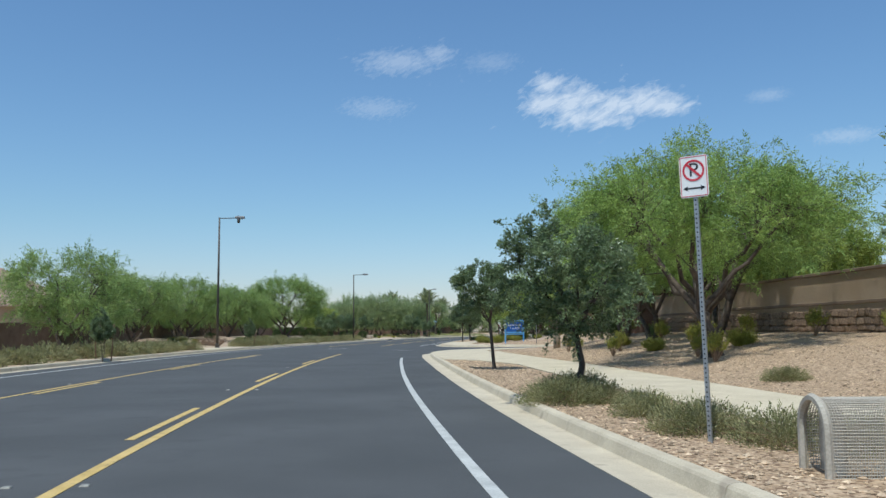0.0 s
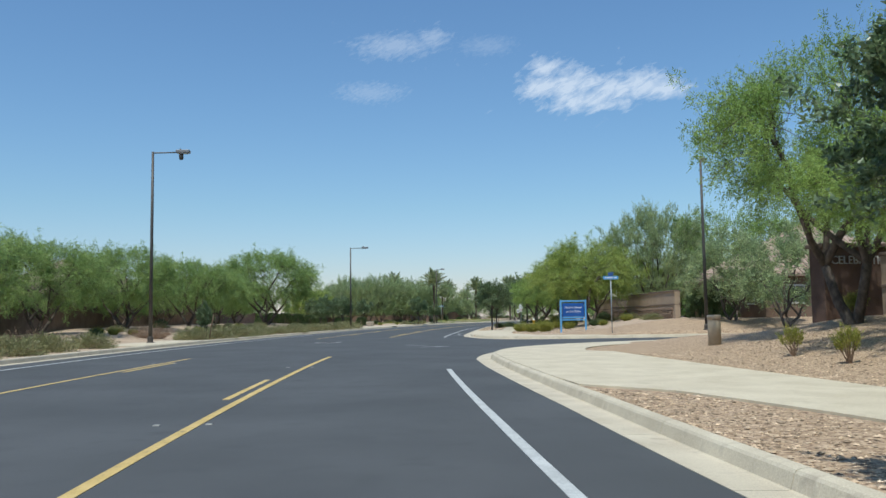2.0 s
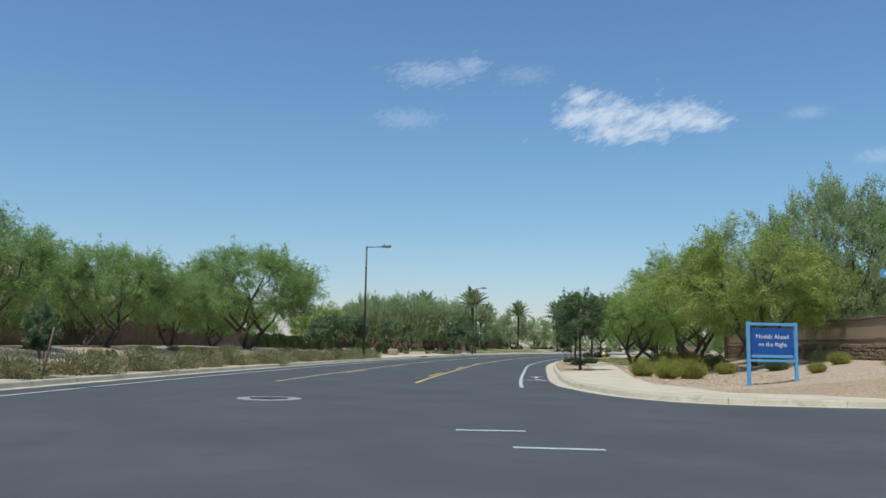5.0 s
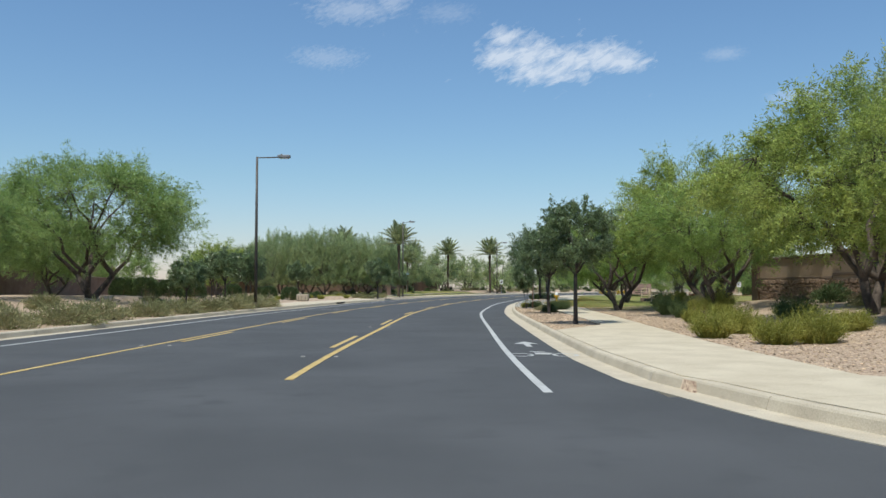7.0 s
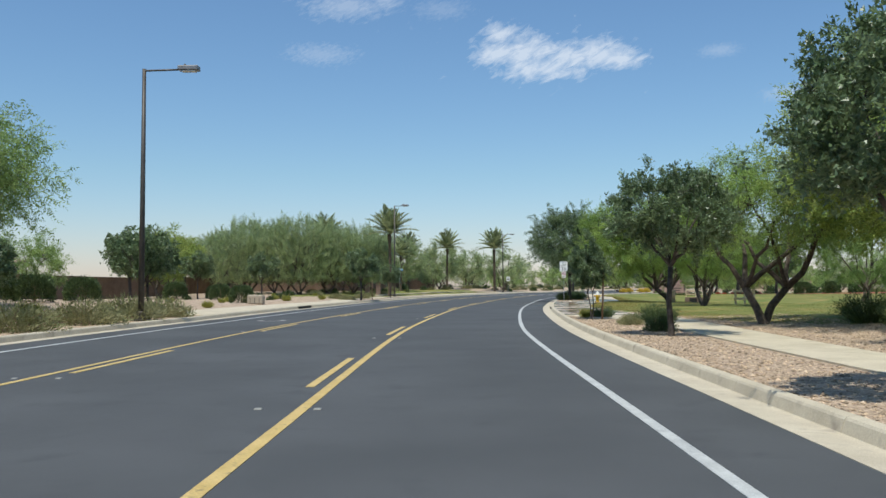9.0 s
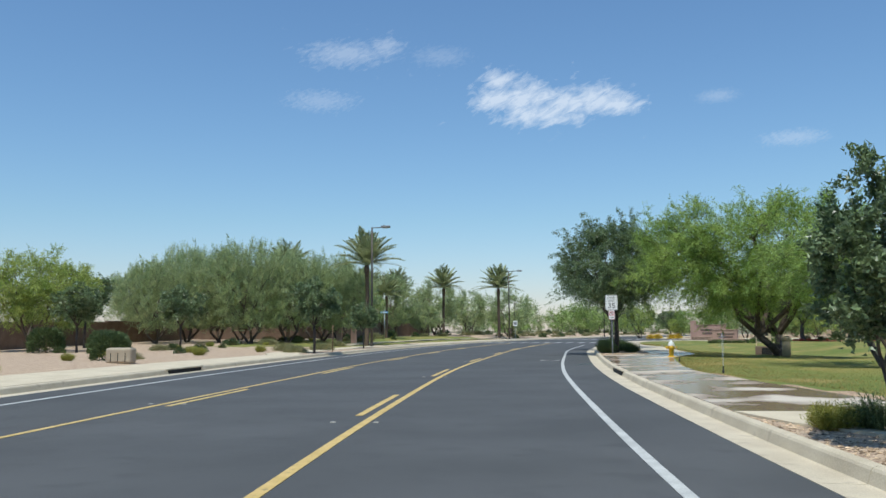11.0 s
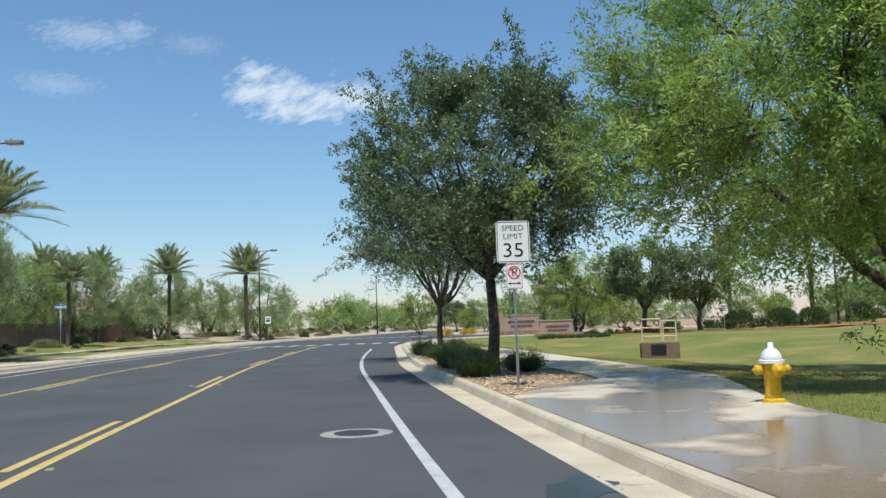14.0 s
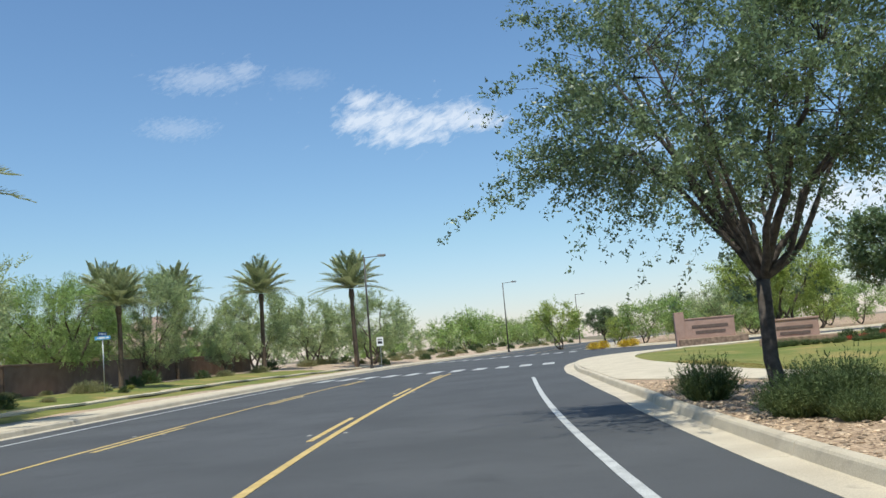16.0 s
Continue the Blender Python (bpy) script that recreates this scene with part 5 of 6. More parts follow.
# crushed red rock band and hedge beyond the lawn
vs = [(x, y, ground_z(x, y) + 0.03) for x, y in ((48, 136.5), (56, 130.5), (66, 124), (78, 118), (95, 112))] + [(x, y, ground_z(x, y) + 0.05) for x, y in ((49.5, 138.5), (58, 132.3), (68, 126), (80, 120.2), (96, 114.5))]
tagged(new("rock_band", mesh("rock_band", vs, [(i, i + 1, i + 6, i + 5) for i in range(4)], RED_MULCH)), "band of crushed red rock beyond the lawn", "ground", kind="structure")


# ---- walls and houses ----
def wall(name, pts, h, thick, mat, cap, label, lower=None, base=None, band=None):
    """A wall along straight lengths, with a cap, and pilasters where it turns."""
    root = thing(name, pose(0, 0, 0), label, "wall", kind="structure")
    for (xa, ya), (xb, yb) in zip(pts[:-1], pts[1:]):
        ln = math.hypot(xb - xa, yb - ya)
        n = max(1, int(ln / 6))
        for k in range(n):
            x0, y0 = xa + (xb - xa) * k / n, ya + (yb - ya) * k / n
            x1, y1 = xa + (xb - xa) * (k + 1) / n, ya + (yb - ya) * (k + 1) / n
            g = base if base is not None else min(ground_z(x0, y0), ground_z(x1, y1))
            m = pose((x0 + x1) / 2, (y0 + y1) / 2, g - 0.3, 0, 0, math.degrees(math.atan2(y1 - y0, x1 - x0)))
            l2 = ln / n
            part("panel", box("panel", (l2, thick, h + 0.3), mat, bevel=0), root, m=m)
            part("cap", box("cap", (l2, thick + 0.12, 0.11), cap, (0, 0, h + 0.302), bevel=0.02), root, m=m)
            if band:
                part("band", box("band", (l2, thick + 0.08, 0.12), cap, (0, 0, band + 0.3), bevel=0.02), root, m=m)
    return root


def stone_face(root, xa, ya, xb, yb, z0, h, face, seed):
    """Rough laid stones on the lower face of a wall."""
    r = random.Random(seed)
    ln = math.hypot(xb - xa, yb - ya)
    ux, uy = (xb - xa) / ln, (yb - ya) / ln
    nx, ny = -uy * face, ux * face
    shapes = []
    for k in range(5):
        bm = bmesh.new()
        bmesh.ops.create_cube(bm, size=1)
        bmesh.ops.bevel(bm, geom=list(bm.edges), offset=0.14, segments=1, affect="EDGES")
        for v_ in bm.verts:
            v_.co += Vector((r.uniform(-0.06, 0.06), r.uniform(-0.06, 0.06), r.uniform(-0.06, 0.06)))
        shapes.append(bm_mesh("stone", bm, FIELDSTONE))
    z = z0
    while z < z0 + h - 0.05:
        hh = r.choice([0.13, 0.19, 0.27])
        s = r.uniform(0, 0.3)
        while s < ln - 0.1:
            w_ = r.uniform(0.2, 0.6)
            ob = part("stone", r.choice(shapes), root)
            c = s + w_ / 2
            ob.matrix_basis = pose(xa + ux * c + nx * 0.22, ya + uy * c + ny * 0.22, z + hh / 2 + r.uniform(-0.025, 0.025), r.uniform(-7, 7), r.uniform(-6, 6), math.degrees(math.atan2(uy, ux)) + r.uniform(-4, 4)) @ Matrix.Diagonal((w_ * 0.96, 0.16, hh * 0.94, 1))
            s += w_
        z += hh
    return root


w1 = wall("wall_entrance", [(17.6, -75), (16.6, -40), (16.05, -7.2)], 2.0, 0.35, STUCCO_TAN, CAP, "tan stucco garden wall with a rough stone base and dark cap", band=0.95)
w2 = wall("wall_corner", [(18.15, 20.5), (19.0, 46.2)], 1.8, 0.35, STUCCO_TAN, CAP, "tan stucco garden wall with a rough stone base and dark cap", band=0.9)
part("end_pilaster", box("end_pilaster", (0.6, 0.6, 2.15), STUCCO_BROWN, (19.0, 46.5, 0.6), 0.03), w2)
wall("wall_long", [(-26, -90), (-24.3, 0), (-23.8, 55), (-21.5, 95), (-17, 126), (-13, 143)], 1.85, 0.2, BLOCK, CAP, "long brown block wall behind roadside trees")
wall("wall_back", [(-13, 143), (2.6, 147.5), (13, 180), (17, 188)], 1.8, 0.2, BLOCK, CAP, "brown block wall behind palms and trees")

# the entrance monument: a tall dark stone pier with metal letters
pier = thing("entrance_pier", pose(15.9, -5.6, 0.75, 0, 0, 8), "tall dark brown entrance pier with raised metal letters", "sign wall")
part("pier_body", box("pier_body", (3.0, 0.8, 2.75), PIER, bevel=0.03), pier)
part("pier_cap", box("pier_cap", (3.2, 1.0, 0.14), CAP, (0, 0, 2.752), 0.03), pier)
part("letters", writing("letters", "CELEBRATION", 0.40, LETTER_GREY, 0.02, 0.95), pier, "raised metal letters", pose(0, -0.425, 2.3))


def house(name, x, y, w_, d_, h, turn, label, wall_mat, windows=2, z=None, hip=0.32):
    g = ground_z(x, y) if z is None else z
    root = thing(name, pose(x, y, g, 0, 0, turn), label, "house")
    part("wall", box("wall", (w_, d_, h + 0.3), wall_mat, (0, 0, -0.3), 0.02), root)
    e, rh = 0.6, hip * min(w_, d_)
    W, D = w_ / 2 + e, d_ / 2 + e
    rl = max(0.2, W - D) if W > D else 0.2
    rd = 0.2 if W > D else D - W
    vs = [(-W, -D, h), (W, -D, h), (W, D, h), (-W, D, h), (-rl, -rd if W <= D else 0, h + rh), (rl, -rd if W <= D else 0, h + rh), (rl, rd if W <= D else 0, h + rh), (-rl, rd if W <= D else 0, h + rh)]
    low_ = [(a, b, c - 0.12) for a, b, c in vs[:4]]
    fs = [(0, 1, 5, 4), (1, 2, 6, 5), (2, 3, 7, 6), (3, 0, 4, 7), (4, 5, 6, 7), (8, 9, 1, 0), (9, 10, 2, 1), (10, 11, 3, 2), (11, 8, 0, 3), (8, 11, 10, 9)]
    roof = part("roof", mesh("roof", vs + low_, fs, TILE_ROOF), root, "hipped roof of rounded clay tiles")
    # rows of rounded tiles down the slopes
    rows = Shape()
    for p0, p1, q0 in ((0, 1, 4), (1, 2, 5), (2, 3, 6), (3, 0, 7)):
        a, b, c = (np.array(vs[i], float) for i in (p0, p1, q0))
        n = max(3, int(np.linalg.norm(b - a) / 0.34))
        for k in range(n):
            t = (k + 0.5) / n
            lo = a + (b - a) * t
            edge = min(t, 1 - t) * np.linalg.norm(b - a)
            full = np.linalg.norm((c - a)[:2] * (np.abs((b - a)[:2]) > 1e-6))
            s = min(1.0, edge / full) if full > 0.05 else 1.0
            up_dir = np.array([(c - a)[0] if abs((b - a)[0]) < 1e-6 else 0, (c - a)[1] if abs((b - a)[1]) < 1e-6 else 0, rh])
            rows.tube([lo + [0, 0, 0.01], lo + up_dir * max(0.05, s) + [0, 0, 0.01]], [0.09, 0.09], 5)
    part("tile_layer", rows.mesh("tile_layer", TILE_ROOF, True), root, "rows of rounded clay tiles")
    for side_, (dx, dy, rot, span) in enumerate(((0, -1, 0, w_), (-1, 0, 90, d_))):
        for k in range(windows):
            s = (k + 0.5) / windows * span - span / 2
            m = pose(dx * (w_ / 2 + 0.0) + (s if dy else 0), dy * (d_ / 2 + 0.0) + (s if dx else 0), 1.0, 0, 0, rot if dy else -90)
            win = part("window", box("window", (1.3, 0.06, 1.25), FRAME_WHITE, (0, -0.02, 0), 0.01), root, "pale framed window", m)
            part("pane", box("pane", (0.52, 0.02, 1.05), GLASS_DARK, (-0.29, -0.06, 0.1), 0.003), win)
            part("pane", box("pane", (0.52, 0.02, 1.05), GLASS_DARK, (0.29, -0.06, 0.1), 0.003), win)
    return root


house("house", 29.5, 26.0, 12, 13.5, 2.9, 0, "single-storey brown stucco house with a clay tile roof", STUCCO_BROWN, 3, z=0.85)
house("gate_house", 22.0, -3.0, 6, 5, 2.8, 0, "small tan stucco gate house with a clay tile roof", STUCCO_TAN, 1, z=0.6)
house("house", -40, -8, 15, 13, 3.1, 5, "tan stucco house with a clay tile roof behind a wall", STUCCO_TAN)
house("house", -39, 26, 15, 13, 3.1, 0, "tan stucco house with a clay tile roof behind a wall", STUCCO_TAN)
house("house", -37, 62, 15, 13, 3.4, -5, "tan stucco house with a clay tile roof behind a wall", STUCCO_TAN)
house("house", -35, 98, 15, 13, 3.1, -8, "tan stucco house with a clay tile roof behind a wall", STUCCO_TAN)
house("house", -14, 168, 15, 13, 3.3, -20, "tan stucco house with a clay tile roof behind a wall", STUCCO_TAN)
house("house", 6, 205, 15, 13, 3.3, -25, "tan stucco house with a clay tile roof behind a wall", STUCCO_TAN)
house("house", 126, 262, 16, 14, 3.6, -30, "distant tan house with a red tile roof", STUCCO_TAN)
house("house", 33, -38, 14, 12, 3.3, 0, "tan stucco house with a clay tile roof behind a wall", STUCCO_TAN)

# ---- street lamps ----
def lamp(x, y, h, turn, cam_pod=False, arm=1.35):
    root = thing("street_lamp", pose(x, y, ground_z(x, y), 0, 0, turn), "tall dark bronze street lamp with a flat box head", "street lamp", "street lamps")
    part("base_plate", lathe("base_plate", [(0.22, 0), (0.22, 0.05), (0.15, 0.07), (0.15, 0.3), (0.12, 0.34)], LAMP_METAL, 12, False), root)
    part("pole", lathe("pole", [(0.105, 0.0), (0.085, h * 0.5), (0.065, h)], LAMP_METAL, 12), root)
    s = Shape()
    s.tube([(0, 0, h - 0.06), (arm * 0.5, 0, h - 0.05), (arm, 0, h - 0.03)], [0.035, 0.035, 0.035], 8)
    part("arm", s.mesh("arm", LAMP_METAL, True), root)
    head = part("head", box("head", (0.72, 0.36, 0.17), HEAD_GREY, (arm + 0.25, 0, h - 0.08), 0.03), root)
    part("lens", box("lens", (0.5, 0.28, 0.03), LENS, (arm + 0.25, 0, h - 0.112), 0.005), head)
    part("photocell", lathe("photocell", [(0.045, 0), (0.045, 0.06), (0.02, 0.08)], LAMP_METAL, 10), head, m=pose(arm + 0.1, 0, h + 0.09))
    if cam_pod:
        part("camera_pod", lathe("camera_pod", [(0.08, -0.32), (0.12, -0.26), (0.12, -0.02), (0.08, 0)], LAMP_METAL, 12), head, "small dark pod below the lamp head", pose(arm + 0.15, 0, h - 0.11))
    return root


lamp(-13.2, 11.0, 10.2, 0, True)
lamp(-5.7, 58.8, 8.9, -8)
lamp(17.65, 13.9, 10.2, 65, arm=1.0)
lamp(6.05, 118.3, 9.8, -18, arm=0.92)
lamp(26.9, 169.0, 9.85, -25)
lamp(53.1, 209, 9.8, -30)
lamp(87, 262, 10.3, -30)
lamp(66, 128, 7.5, 0)


# ---- traffic signs ----
def plate(name, w_, h, mat, parent, at_, rad=0.03, thick=0.004, label=""):
    vs, n = [], 6
    for cx_, cz_, a0 in ((w_ / 2 - rad, h / 2 - rad, 0), (-w_ / 2 + rad, h / 2 - rad, 90), (-w_ / 2 + rad, -h / 2 + rad, 180), (w_ / 2 - rad, -h / 2 + rad, 270)):
        for k in range(n):
            a = radians(a0 + 90 * k / (n - 1))
            vs.append((cx_ + rad * math.cos(a), cz_ + rad * math.sin(a)))
    k = len(vs)
    v3 = [(a, -thick / 2, b) for a, b in vs] + [(a, thick / 2, b) for a, b in vs]
    fs = [tuple(range(k)), tuple(range(2 * k - 1, k - 1, -1))] + [(i, k + i, k + (i + 1) % k, (i + 1) % k) for i in range(k)]
    return part(name, mesh(name, v3, fs, mat), parent, label, pose(*at_))


def flat(name, polys, mat, parent, at_, thick=0.002):
    v3, fs = [], []
    for p in polys:
        o, k = len(v3), len(p)
        v3 += [(a, -thick / 2, b) for a, b in p] + [(a, thick / 2, b) for a, b in p]
        fs += [tuple(range(o, o + k)), tuple(range(o + 2 * k - 1, o + k - 1, -1))] + [(o + i, o + k + i, o + k + (i + 1) % k, o + (i + 1) % k) for i in range(k)]
    return part(name, mesh(name, v3, fs, mat), parent, m=pose(*at_))


def perforated_post(parent, h, name="post"):
    p = part(name, box(name, (0.045, 0.045, h + 0.15), GALV, (0, 0, -0.15), 0.005), parent, "galvanised square post with punched holes")
    s = Shape()
    z = 0.08
    while z < h - 0.05:
        s.tube([(0, -0.0245, z), (0, -0.0238, z)], [0.009, 0.009], 8)
        z += 0.05
    tagged(part("punched_hole", s.mesh("punched_hole", HOLE), p), kind="stuff")
    return p


def border(w_, h, t, inset):
    a, b = w_ / 2 - inset, h / 2 - inset
    return [[(-a, b), (a, b), (a, b - t), (-a, b - t)], [(-a, -b + t), (a, -b + t), (a, -b), (-a, -b)], [(-a, b - t), (-a + t, b - t), (-a + t, -b + t), (-a, -b + t)], [(a - t, b - t), (a, b - t), (a, -b + t), (a - t, -b + t)]]


def no_parking(parent, zc, y=-0.035):
    p = plate("no_parking_plate", 0.305, 0.457, SIGN_WHITE, parent, (0, y, zc), label="white no parking plate with a red ring and black arrow")
    flat("red_border", border(0.305, 0.457, 0.007, 0.010), SIGN_RED, p, (0, -0.004, 0))
    n = 36
    ring = [(r * math.cos(2 * math.pi * i / n), d, r * math.sin(2 * math.pi * i / n)) for r, d in ((0.118, -0.001), (0.096, -0.001), (0.096, 0.001), (0.118, 0.001)) for i in range(n)]
    faces = [(k * n + i, k * n + (i + 1) % n, (k + 1) % 4 * n + (i + 1) % n, (k + 1) % 4 * n + i) for k in range(4) for i in range(n)]
    part("red_ring", mesh("red_ring", ring, faces, SIGN_RED), p, m=pose(0, -0.0055, 0.065))
    part("letter", writing("letter", "P", 0.21, SIGN_BLACK, 0.001, 1.05), p, "black letter", pose(0, -0.0035, 0.065))
    s = math.sqrt(0.5)
    flat("red_slash", [[(-0.09 * s * 1.1 - 0.009, 0.09 * s * 1.1 - 0.009), (-0.09 * s * 1.1 + 0.009, 0.09 * s * 1.1 + 0.009), (0.09 * s * 1.1 + 0.009, -0.09 * s * 1.1 + 0.009), (0.09 * s * 1.1 - 0.009, -0.09 * s * 1.1 - 0.009)]], SIGN_RED, p, (0, -0.0075, 0.065))
    flat("black_arrow", [[(-0.075, -0.008), (0.075, -0.008), (0.075, 0.008), (-0.075, 0.008)], [(-0.12, 0), (-0.07, -0.028), (-0.07, 0.028)], [(0.12, 0), (0.07, 0.028), (0.07, -0.028)]], SIGN_BLACK, p, (0, -0.004, -0.13))
    return p


g = ground_z(4.75, -46.4)
s1 = thing("no_parking_sign", pose(4.75, -46.42, g, 0, -1.3, -34), "white no parking sign on a galvanised post in shrubs", "traffic sign", "no parking signs")
perforated_post(s1, 3.05)
no_parking(s1, 2.84)
g = ground_z(17.55, 90.72)
s2 = thing("speed_limit_sign", pose(17.53, 90.72, g, 0, 0, -20), "white speed limit sign above a no parking plate", "traffic sign")
perforated_post(s2, 2.98)
p = plate("speed_plate", 0.61, 0.762, SIGN_WHITE, s2, (0, -0.03, 2.63), 0.05)
flat("black_border", border(0.61, 0.762, 0.012, 0.016), SIGN_BLACK, p, (0, -0.0035, 0))
part("writing", writing("writing", "SPEED", 0.145, SIGN_BLACK, 0.001, 1.05), p, "black lettering", pose(0, -0.0035, 0.245))
part("writing", writing("writing", "LIMIT", 0.145, SIGN_BLACK, 0.001, 1.05), p, "black lettering", pose(0, -0.0035, 0.095))
part("number", writing("number", "35", 0.37, SIGN_BLACK, 0.001, 1.1), p, "black numerals", pose(0, -0.0035, -0.165))
no_parking(s2, 2.005)


def street_sign(x, y, h, turn, label):
    g_ = ground_z(x, y)
    root = thing("street_name_sign", pose(x, y, g_, 0, 0, turn), label, "street sign", "street name signs")
    part("post", lathe("post", [(0.032, -0.1), (0.032, h - 0.12)], GALV, 10), root)
    part("bracket", box("bracket", (0.06, 0.05, 0.1), SIGN_BACK, (0, 0, h - 0.14), 0.01), root)
    for k, (zc, rot) in enumerate(((h + 0.06, 0), (h + 0.27, 90))):
        b = plate("name_blade", 0.92, 0.20, SIGN_BLUE if k else LIGHT_BLUE, root, (0, 0, zc, 0, 0, rot), 0.02)
        flat("lettering_bar", [[(-0.34, -0.03), (-0.26, -0.03), (-0.26, 0.045), (-0.34, 0.045)], [(-0.22, -0.04), (0.14, -0.04), (0.14, 0.05), (-0.22, 0.05)], [(0.2, -0.03), (0.36, -0.03), (0.36, 0.04), (0.2, 0.04)]], SIGN_WHITE, b, (0, -0.004, 0))
    return root


street_sign(12.25, 14.45, 3.15, 5, "blue street name sign on a slim grey post")
street_sign(8.1, 145.8, 3.0, -20, "blue street name sign on a slim grey post")
pk = thing("park_notice_sign", pose(58.4, 132.6, ground_z(58.4, 132.6), 0, 0, -40), "small white notice sign on a thin post", "sign")
part("post", box("post", (0.05, 0.05, 2.0), GALV, bevel=0.005), pk)
p = plate("notice_plate", 0.62, 0.8, SIGN_WHITE, pk, (0, -0.03, 1.75))
flat("lettering_bar", [[(-0.22, 0.2 - k * 0.17), (0.22, 0.2 - k * 0.17), (0.22, 0.27 - k * 0.17), (-0.22, 0.27 - k * 0.17)] for k in range(3)], SIGN_BLACK, p, (0, -0.004, 0))
ws = thing("warning_sign", pose(27.6, 168.0, ground_z(27.6, 168.0), 0, 0, -25), "small white road sign on the lamp side of the road", "traffic sign")
part("post", box("post", (0.05, 0.05, 2.5), GALV, bevel=0.005), ws)
p = plate("sign_plate", 0.61, 0.76, SIGN_WHITE, ws, (0, -0.03, 2.3))
flat("lettering_bar", [[(-0.2, 0.1), (0.2, 0.1), (0.2, 0.2), (-0.2, 0.2)], [(-0.2, -0.2), (0.2, -0.2), (0.2, 0.02), (-0.2, 0.02)]], SIGN_BLACK, p, (0, -0.004, 0))

# blue board on two light blue posts
bb = thing("notice_board", pose(11.15, 20.2, ground_z(11.15, 20.2), 0, 0, 5), "blue notice board framed by two light blue posts", "sign board")
for sx in (-0.83, 0.83):
    part("post", box("post", (0.10, 0.10, 2.15), LIGHT_BLUE, (sx, 0, -0.1), 0.01), bb)
part("top_rail", box("top_rail", (1.56, 0.08, 0.09), LIGHT_BLUE, (0, 0, 1.93), 0.01), bb)
part("bottom_rail", box("bottom_rail", (1.56, 0.08, 0.08), LIGHT_BLUE, (0, 0, 0.72), 0.01), bb)
pn = part("panel", box("panel", (1.44, 0.05, 0.86), SIGN_BLUE, (0, 0, 0.98), 0.008), bb, "dark blue panel")
part("writing", writing("writing", "Models Ahead", 0.21, SIGN_WHITE, 0.002, 0.95), pn, "white lettering", pose(0, -0.030, 1.56))
part("writing", writing("writing", "on the Right", 0.21, SIGN_WHITE, 0.002, 0.95), pn, "white lettering", pose(0, -0.030, 1.30))
part("light_strip", box("light_strip", (1.44, 0.052, 0.10), LIGHT_BLUE, (0, 0, 0.86), 0.006), bb)

# ---- street furniture ----
hy = thing("fire_hydrant", pose(18.65, 85.72, ground_z(18.65, 85.72), 0, 0, -20), "yellow fire hydrant with a white bonnet on the lawn edge", "fire hydrant")
part("base_flange", lathe("base_flange", [(0.165, 0), (0.165, 0.035), (0.15, 0.045), (0.15, 0.07), (0.115, 0.09)], HYDRANT, 20, False), hy)
part("barrel", lathe("barrel", [(0.115, 0.085), (0.105, 0.12), (0.102, 0.36), (0.125, 0.40), (0.128, 0.50), (0.115, 0.53)], HYDRANT, 24), hy)
part("bonnet_flange", lathe("bonnet_flange", [(0.12, 0.53), (0.165, 0.535), (0.165, 0.575), (0.14, 0.585)], HYDRANT_WHITE, 24, False), hy, "white bonnet flange")
part("bonnet", lathe("bonnet", [(0.138, 0.58), (0.135, 0.61), (0.115, 0.67), (0.075, 0.715), (0.045, 0.73), (0.038, 0.735), (0.034, 0.80), (0.02, 0.805)], HYDRANT_WHITE, 24), hy, "white domed bonnet")
for k in range(8):
    part("bolt", lathe("bolt", [(0.014, 0), (0.014, 0.02), (0.01, 0.024)], HYDRANT, 6, False), hy, m=pose(0.15 * math.cos(k * 0.785 + 0.3), 0.15 * math.sin(k * 0.785 + 0.3), 0.036))
for rot, r_ in ((0, 0.085), (90, 0.06), (-90, 0.06)):
    outlet = part("outlet", lathe("outlet", [(r_ * 0.85, 0), (r_ * 0.85, 0.05), (r_, 0.055), (r_, 0.075)], HYDRANT, 16), hy, m=pose(0, 0, 0.455) @ Euler((0, 0, radians(rot))).to_matrix().to_4x4() @ pose(0, -0.095, 0, 90, 0, 0))
    part("cap", lathe("cap", [(r_ * 1.05, 0.077), (r_ * 1.05, 0.12), (r_ * 0.8, 0.135), (0.02, 0.137), (0.02, 0.165)], HYDRANT, 16), outlet)
bo = thing("utility_pedestal", pose(24.2, 86.0, ground_z(24.2, 86.0), 0, 0, -20), "tan metal utility pedestal on the lawn", "utility box", "utility pedestals")
part("body", lathe("body", [(0.19, -0.05), (0.185, 0.70), (0.18, 0.715)], PED_TAN, 20), bo)
part("lid", lathe("lid", [(0.20, 0.70), (0.205, 0.78), (0.19, 0.86), (0.15, 0.885)], PED_TAN, 20), bo, "pale tan cap")
pd = thing("utility_pedestal", pose(10.0, -7.8, ground_z(10.0, -7.8), 0, 0, 0), "tan round utility pedestal with a flat lid on gravel", "utility box", "utility pedestals")
part("body", lathe("body", [(0.20, -0.05), (0.20, 0.80), (0.19, 0.82)], UTIL_TAN, 18), pd)
part("lid", lathe("lid", [(0.215, 0.80), (0.215, 0.93), (0.20, 0.95)], UTIL_TAN, 18), pd)
ub = thing("backflow_cover", pose(-4.6, 84.0, ground_z(-4.6, 84.0), 0, 0, -12), "low tan metal backflow cover with vents on gravel", "utility box")
part("body", box("body", (1.05, 0.55, 0.62), UTIL_TAN, bevel=0.09), ub)
for k in range(3):
    part("vent", box("vent", (0.03, 0.012, 0.34), HOLE, (-0.3 + k * 0.3, -0.277, 0.08), 0.0), ub)
